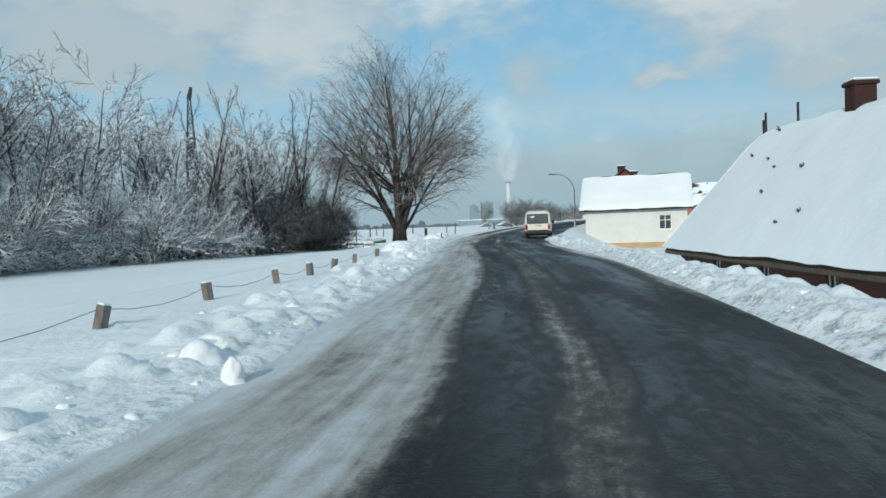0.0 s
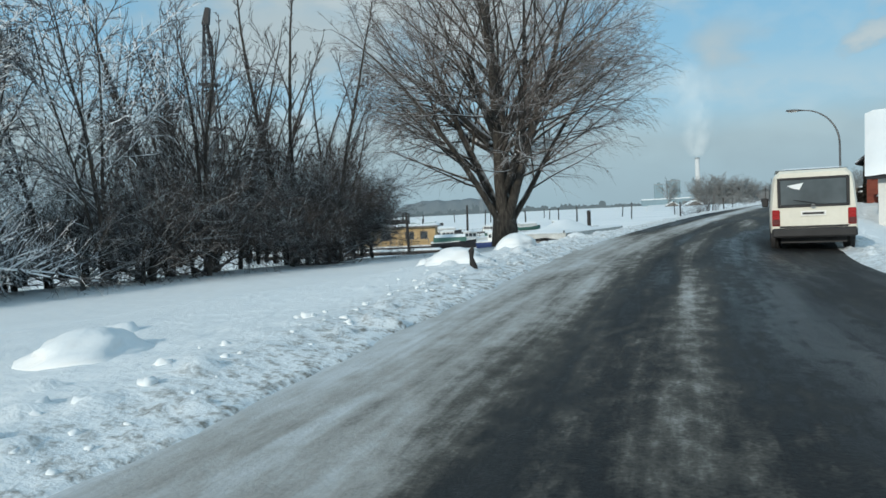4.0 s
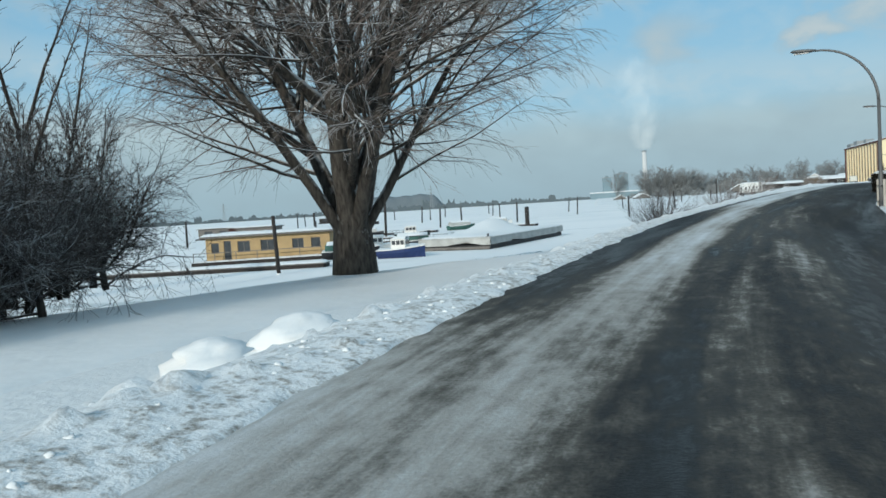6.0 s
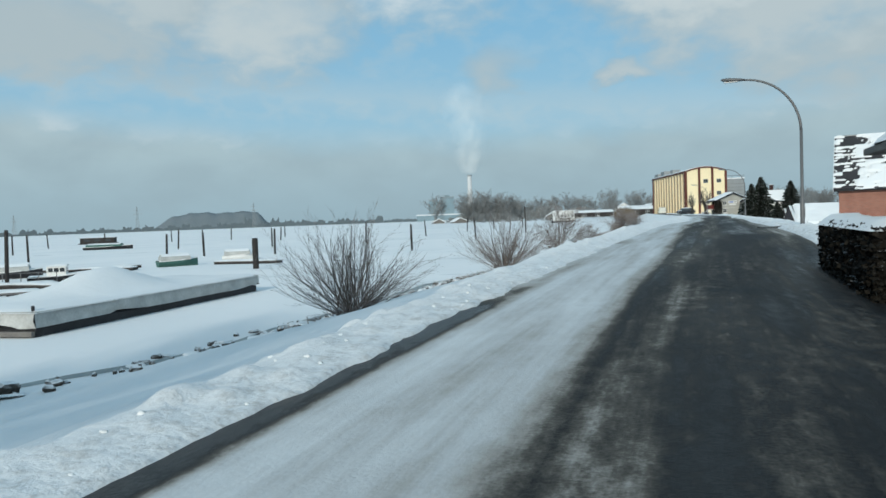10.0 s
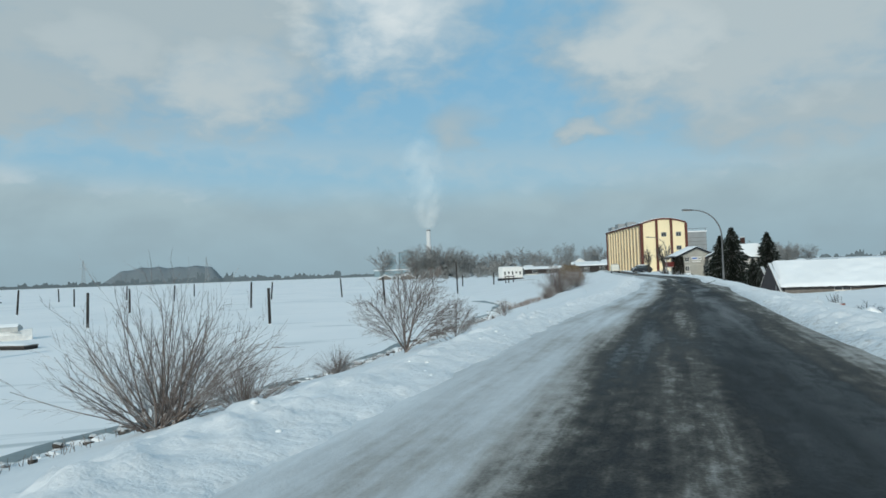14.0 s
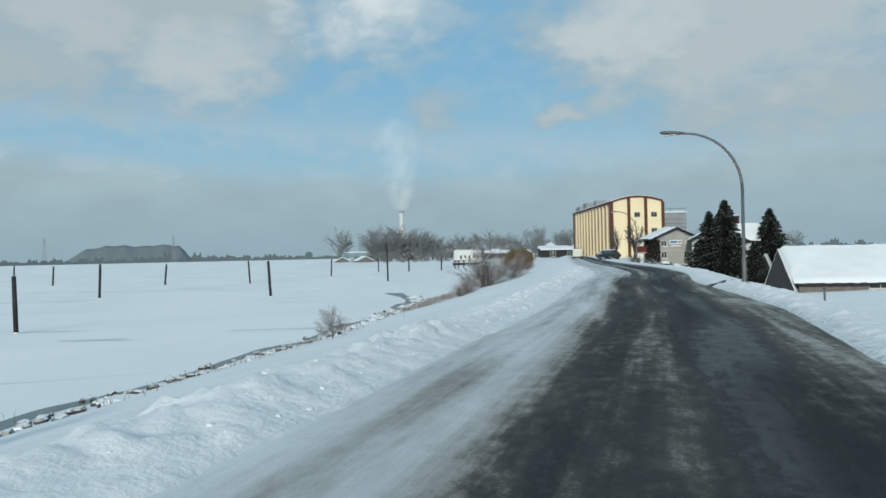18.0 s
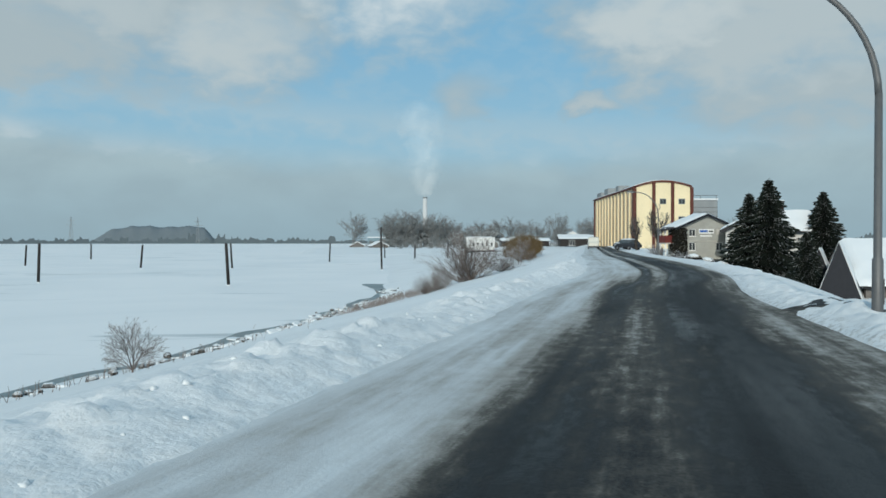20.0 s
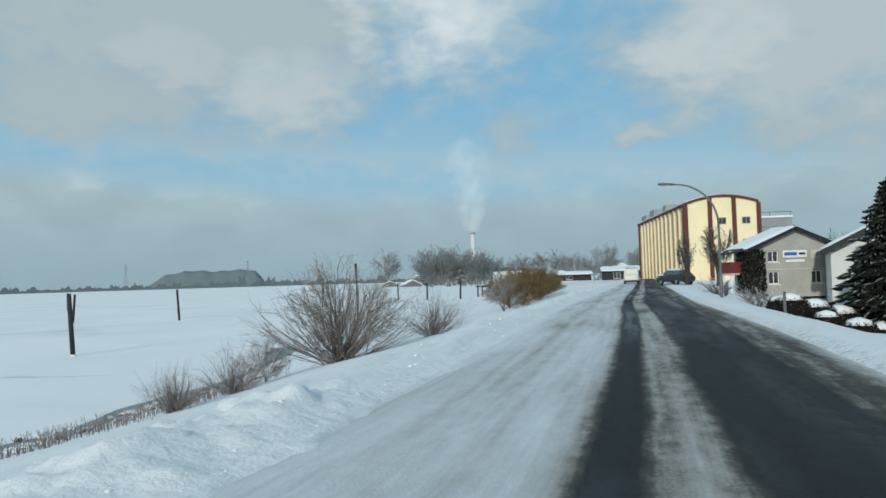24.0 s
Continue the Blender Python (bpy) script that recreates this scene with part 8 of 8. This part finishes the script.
def jetty(m, L, label, rails=True):
    th = thing("floating_jetty", m, label, "jetty", "floating jetties")
    part("float", Mesh().box(0, -0.75, -0.2, L, 0.75, 0.28, 0.04), PILE, th)
    part("deck", Mesh().box(-0.05, -0.8, 0.28, L + 0.05, 0.8, 0.36, 0.02), BOARD, th)
    part("snow_cover", moved(snow_sheet(L, 1.5, 0.16, int(L), 0.0), pose(0, -0.75, 0.36)), SNOW, th, smooth=True)
    if rails:
        n = int(L / 1.5)
        for k in range(n + 1):
            part("rail_post", Mesh().box(L * k / n - 0.03, 0.68, 0.36, L * k / n + 0.03, 0.74, 1.3), GALV, th)
        for z in (0.8, 1.25):
            part("handrail", Mesh().box(0, 0.745, z, L, 0.785, z + 0.05), GALV, th)


jetty(pose(-24, 129.5, ICE_Z, 0, 0, 14), 17, "snow-covered floating jetty with rails")
jetty(pose(-31, 155.5, ICE_Z, 0, 0, 8), 15, "snow-covered floating jetty with rails")
jetty(pose(-27, 143.0, ICE_Z, 0, 0, 22), 15, "low snow-covered floating jetty", False)
jetty(pose(-34, 111.0, ICE_Z, 0, 0, 6), 20, "low snow-covered floating jetty", False)
jetty(pose(-33.5, 182.0, ICE_Z, 0, 0, -8), 17, "low snow-covered floating jetty", False)
jetty(pose(-22.0, 158.9, ICE_Z, 0, 0, -30), 12, "low snow-covered floating jetty", False)
jetty(pose(-11.4, 151.5, ICE_Z, 0, 0, 94), 13, "low snow-covered floating jetty", False)
jetty(pose(-25.4, 178.5, ICE_Z, 0, 0, 44), 10, "low snow-covered floating jetty", False)
jetty(pose(-8.5, 186.0, ICE_Z, 0, 0, -20), 9, "low snow-covered floating jetty", False)
boat(pose(-19.6, 160.2, ICE_Z + 0.1, 0, 0, -75), 5.2, 2.0, BLACKSTEEL, "dark cabin boat frozen in beside a jetty")
boat(pose(-15.4, 184.0, ICE_Z + 0.1, 0, 0, -60), 5.0, 1.9, GREENPAINT, "green-hulled boat under a snowy tarpaulin", False, TARP)
boat(pose(-9.7, 194.3, ICE_Z + 0.1, 0, 0, -82), 4.8, 1.8, WHITEPAINT, "white boat frozen in under snow", False, TARP)
boat(pose(-66.0, 286.0, ICE_Z + 0.1, 0, 0, -86), 12.0, 3.0, BLACKSTEEL, "long dark work boat with a green tarpaulin", False, GREENPAINT)
boat(pose(-29.5, 171.0, ICE_Z + 0.1, 0, 0, -70), 5.6, 2.1, BLACKSTEEL, "open boat heaped with snow", False, TARP)


def hut(x, y, w, d, h, turn, wall, label):
    th = thing("floating_hut", pose(x, y, ICE_Z, 0, 0, turn), label, "hut", "huts on the ice")
    part("pontoon", Mesh().box(-0.6, -0.6, -0.2, w + 0.6, d + 0.6, 0.3, 0.04), PILE, th)
    part("wall", Mesh().box(0, 0, 0.3, w, d, h, 0.03), wall, th)
    part("roof", Mesh().box(-0.3, -0.3, h, w + 0.3, d + 0.3, h + 0.15, 0.02), BOARD, th)
    part("snow_cover", moved(snow_sheet(w + 0.6, d + 0.6, 0.2, 3, 0.0), pose(-0.3, -0.3, h + 0.15)), SNOW, th, smooth=True)
    for k in range(3):
        part("window", Mesh().box(w * (0.12 + 0.3 * k), -0.04, h * 0.45, w * (0.28 + 0.3 * k), -0.003, h * 0.8, 0.01), GLASS, th)


hut(-104, 375, 12, 5, 2.2, 10, PILE, "low floating hut far out on the ice")
hut(-62, 196, 9, 4, 2.5, 6, BROWNBRICK, "dark floating hut with a snowy roof")
hut(-52, 178, 7, 4, 2.6, 2, BOARD, "grey floating hut with a snowy roof")
hut(-78, 214, 12, 4, 2.4, 4, BOARD, "grey floating hut with a snowy roof")


# lattice crane mast behind the thicket
def crane():
    th = thing("lattice_crane", pose(-27.5, 92.5, -1.2, 0, 0, 12), "dark lattice crane mast behind the trees", "crane")
    h, lean = 18.3, 1.2
    ch = Mesh()
    for sx in (-1, 1):
        for sy in (-1, 1):
            pts = [(sx * 0.62, sy * 0.62, 0), (sx * 0.55 , sy * 0.55, h * 0.55), (sx * 0.12 - lean * 0.0, sy * 0.12, h)]
            part("chord", Mesh().tube(pts, [0.085, 0.075, 0.06], 6), BLACKSTEEL, th)
    n = 16
    for k in range(n):
        z0, z1 = h * k / n, h * (k + 1) / n
        w0 = float(np.interp(z0, (0, h * 0.55, h), (0.62, 0.55, 0.12)))
        w1 = float(np.interp(z1, (0, h * 0.55, h), (0.62, 0.55, 0.12)))
        br = Mesh()
        for a in range(4):
            q = Matrix.Rotation(math.pi / 2 * a, 3, "Z")
            br.tube([q @ Vector((-w0, w0, z0)), q @ Vector((w1, w1, z1))], [0.04, 0.04], 4)
            br.tube([q @ Vector((-w1, w1, z1)), q @ Vector((w1, w1, z1))], [0.04, 0.04], 4)
        part("bracing", br, BLACKSTEEL, th)
    part("platform", Mesh().box(-1.0, -1.0, h * 0.42, 1.0, 1.0, h * 0.42 + 0.15, 0.02), BLACKSTEEL, th)
    part("platform", Mesh().box(-0.62, -0.62, h * 0.71, 0.62, 0.62, h * 0.71 + 0.16, 0.02), BLACKSTEEL, th)
    part("hoist_box", Mesh().box(-0.3, -0.3, h * 0.60, 0.3, 0.3, h * 0.68, 0.04), BLACKSTEEL, th)
    part("platform", Mesh().box(-0.7, -0.7, h * 0.52, 0.7, 0.7, h * 0.52 + 0.12, 0.02), BLACKSTEEL, th)
    part("mast_head", Mesh().prism([(-0.28, h - 0.5), (0.28, h - 0.5), (0.42, h + 0.75), (0.1, h + 0.8)], -0.22, 0.22), BLACKSTEEL, th)
    part("hoist_rope", Mesh().tube([(0.1, 0.3, h), (0.6, 2.4, h * 0.3)], [0.025, 0.025], 4), BLACKSTEEL, th)


crane()


# white hull on the bank and gate portal by the ochre willows
def slip():
    th = thing("white_barge_cabin", axes((79.3, 384.0), (0.95, 0.3), -2.2), "white boxy boat cabin laid up on the shore", "boat")
    part("hull", Mesh().box(0, 0, 0, 9, 4, 1.2, 0.12), BLACKSTEEL, th)
    cb = part("cabin", Mesh().box(0.3, 0.4, 1.2, 8.8, 3.6, 5.2, 0.08), WHITEPAINT, th)
    for k in range(5):
        part("pane", Mesh().box(1.0 + 1.6 * k, 0.37, 2.4 + 0.4 * (k % 2), 1.6 + 1.6 * k, 0.398, 3.6), GLASS, cb)
    part("snow_cover", moved(snow_sheet(7.4, 3.2, 0.25, 5, 0.0), pose(0.6, 0.4, 5.2)), SNOW, th, smooth=True)
    g = thing("timber_portal", axes((69.4, 329.0), (0.98, -0.2), -3.3), "dark timber portal of a small landing stage", "portal")
    for xx in (0, 0.9, 2.2):
        part("post", Mesh().cyl(xx, 0, 0, 3.6, 0.16, 0.15, 8), PILE, g)
    part("beam", Mesh().box(-0.4, -0.14, 3.3, 2.7, 0.14, 3.55, 0.02), PILE, g)
    part("gangway", Mesh().box(2.2, -0.4, 1.3, 7.5, 0.4, 1.45, 0.02), BOARD, g)
    part("handrail", Mesh().box(2.2, 0.36, 2.2, 7.5, 0.42, 2.27, 0.01), BOARD, g)


slip()


# long low sheds past the bend
for k, (x, y, L, W, h, r, tr) in enumerate(((112, 400, 20, 9, 2.6, 1.0, -12), (97, 424, 17, 8, 1.9, 0.8, -8), (124, 445, 12, 6, 3.0, 1.2, -10))):
    gable_house("low_shed", pose(x, y, 0.0, 0, 0, tr), L, W, h, h + r, PILE, DARKTILE, "low dark shed with a snowy roof past the bend",
                {"front": [(3, 0.4, 5, 2.2), (9, 0.4, 11, 2.2)] if L > 12 else [(3, 0.4, 5, 2.2)]}, over=0.5, snow=0.3, seed=80 + k, group="sheds past the bend")


# reeds and shore edge
def reeds():
    rng = random.Random(61)
    mb = Mesh()
    spots = [(s, shore(s) + rng.uniform(0.3, 3.0), 50, 0.5, 2.2) for s in range(110, 205, 6)]
    spots += [(206 + 1.2 * k, -15.5 + rng.uniform(-1.5, 1.5), 70, 0.6, 1.6) for k in range(11)]
    spots += [(172, -17.5, 60, 0.6, 1.5), (188, -18.0, 60, 0.7, 1.6)]
    for s, u, n, h, r in spots:
        if s < 200 and rng.random() < 0.35:
            continue
        for _ in range(n):
            x, y = at_su(s + rng.gauss(0, r), float(u) + rng.gauss(0, r * 0.45))
            ss, uu = to_su([x], [y])
            z = max(float(base_h(ss, uu)[0]), ICE_Z) - 0.05
            d = Vector((rng.gauss(0, 0.22), rng.gauss(0, 0.22), 1)).normalized()
            ln = h * rng.uniform(0.4, 1.0)
            p = Vector((float(x), float(y), z))
            mb.tube([p, p + d * ln * 0.6, p + d * ln + Vector((rng.gauss(0, 0.08), rng.gauss(0, 0.08), -0.03))], [0.012, 0.009, 0.005], 3, False)
    solid("dry_reeds", mb, REED, Matrix(), "dry reeds and grass along the shore", "", "", "stuff")


def ice_floes():
    """Broken slabs and dark stones along the waterline."""
    rng = random.Random(62)
    slabs, stones = Mesh(), Mesh()
    for _ in range(650):
        s = rng.uniform(84, 235)
        u = float(shore(s)) + rng.gauss(0.3, 0.6)
        x, y = at_su(s, u)
        w = rng.uniform(0.15, 0.6)
        zg = max(ICE_Z, float(base_h(np.array([s]), np.array([u]))[0]) + 0.22 * (float(fnoise(np.array([float(x) * 0.12]), np.array([float(y) * 0.12]), 2, 3)[0]) - 0.5))
        m = pose(float(x), float(y), zg + rng.uniform(-0.06, 0.05), rng.gauss(0, 7), rng.gauss(0, 7), rng.random() * 360)
        if rng.random() < (0.25 if s < 190 else 0.55):
            n = rng.randint(5, 8)
            ring = [(w * rng.uniform(0.7, 1.2) * math.cos(6.283 * k / n), w * rng.uniform(0.7, 1.2) * math.sin(6.283 * k / n)) for k in range(n)]
            vs = [m @ Vector((a, b, 0)) for a, b in ring] + [m @ Vector((a * 0.8, b * 0.8, 0.07)) for a, b in ring]
            slabs.add(vs, [tuple(range(n, 2 * n))] + [(k, (k + 1) % n, (k + 1) % n + n, k + n) for k in range(n)])
        else:
            stones.box(-w * 0.4, -w * 0.3, -0.1, w * 0.4, w * 0.3, 0.14, 0.08, m)
    for _ in range(105):
        s = rng.choice((91.0, 93.5, 96.6, 97.2, 99.5, 100.5)) + rng.gauss(0, 0.6)
        u = float(shore(s)) + rng.gauss(0.3, 0.5)
        x, y = at_su(s, u)
        w = rng.uniform(0.3, 0.8)
        zg = max(ICE_Z, float(base_h(np.array([s]), np.array([u]))[0]) + 0.22 * (float(fnoise(np.array([float(x) * 0.12]), np.array([float(y) * 0.12]), 2, 3)[0]) - 0.5))
        stones.box(-w * 0.5, -w * 0.35, -0.15, w * 0.5, w * 0.35, 0.22, 0.09, pose(float(x), float(y), zg + rng.uniform(0.08, 0.2), rng.gauss(0, 12), rng.gauss(0, 12), rng.random() * 360))
    solid("ice_slabs", slabs, SNOW, Matrix(), "broken snow-crusted ice slabs along the waterline", "", "", "stuff")
    solid("shore_stones", stones, SHORESTONE, Matrix(), "dark wet stones along the waterline", "", "", "stuff")


def wet_edge():
    """Grey wet ice where the river lifts along the shore."""
    us = np.linspace(-3.4, 0.6, 12)
    ss = spaced((84, 245, 0.8))
    S, U = np.meshgrid(ss, us, indexing="ij")
    S, U = S.ravel(), U.ravel()
    w = shore(S) - 0.3 + (fnoise(S * 0.13, S * 0 + 2.0, 8, 3) - 0.5) * 2.2
    wide = (0.2 + 0.85 * fnoise(S * 0.09, S * 0 + 7.0, 15, 3)) * np.interp(S, (84, 186, 204, 245), (0.3, 0.3, 0.65, 0.65))
    X, Y = at_su(S, w + U * wide)
    me = bpy.data.meshes.new("wet_ice")
    m = len(us)
    me.from_pydata(np.stack([X, Y, np.full(len(X), ICE_Z + 0.012)], 1).tolist(), [], [(i * m + j, (i + 1) * m + j, (i + 1) * m + j + 1, i * m + j + 1) for i in range(len(ss) - 1) for j in range(m - 1)])
    me.materials.append(plain("wet_grey_ice", (0.20, 0.245, 0.255), 0.5, vary=0.45, scale=0.5, bumps=0.1))
    tagged(new("shore_ice", me), "grey wet ice along the waterline", "", "", "structure")


reeds()
ice_floes()
wet_edge()
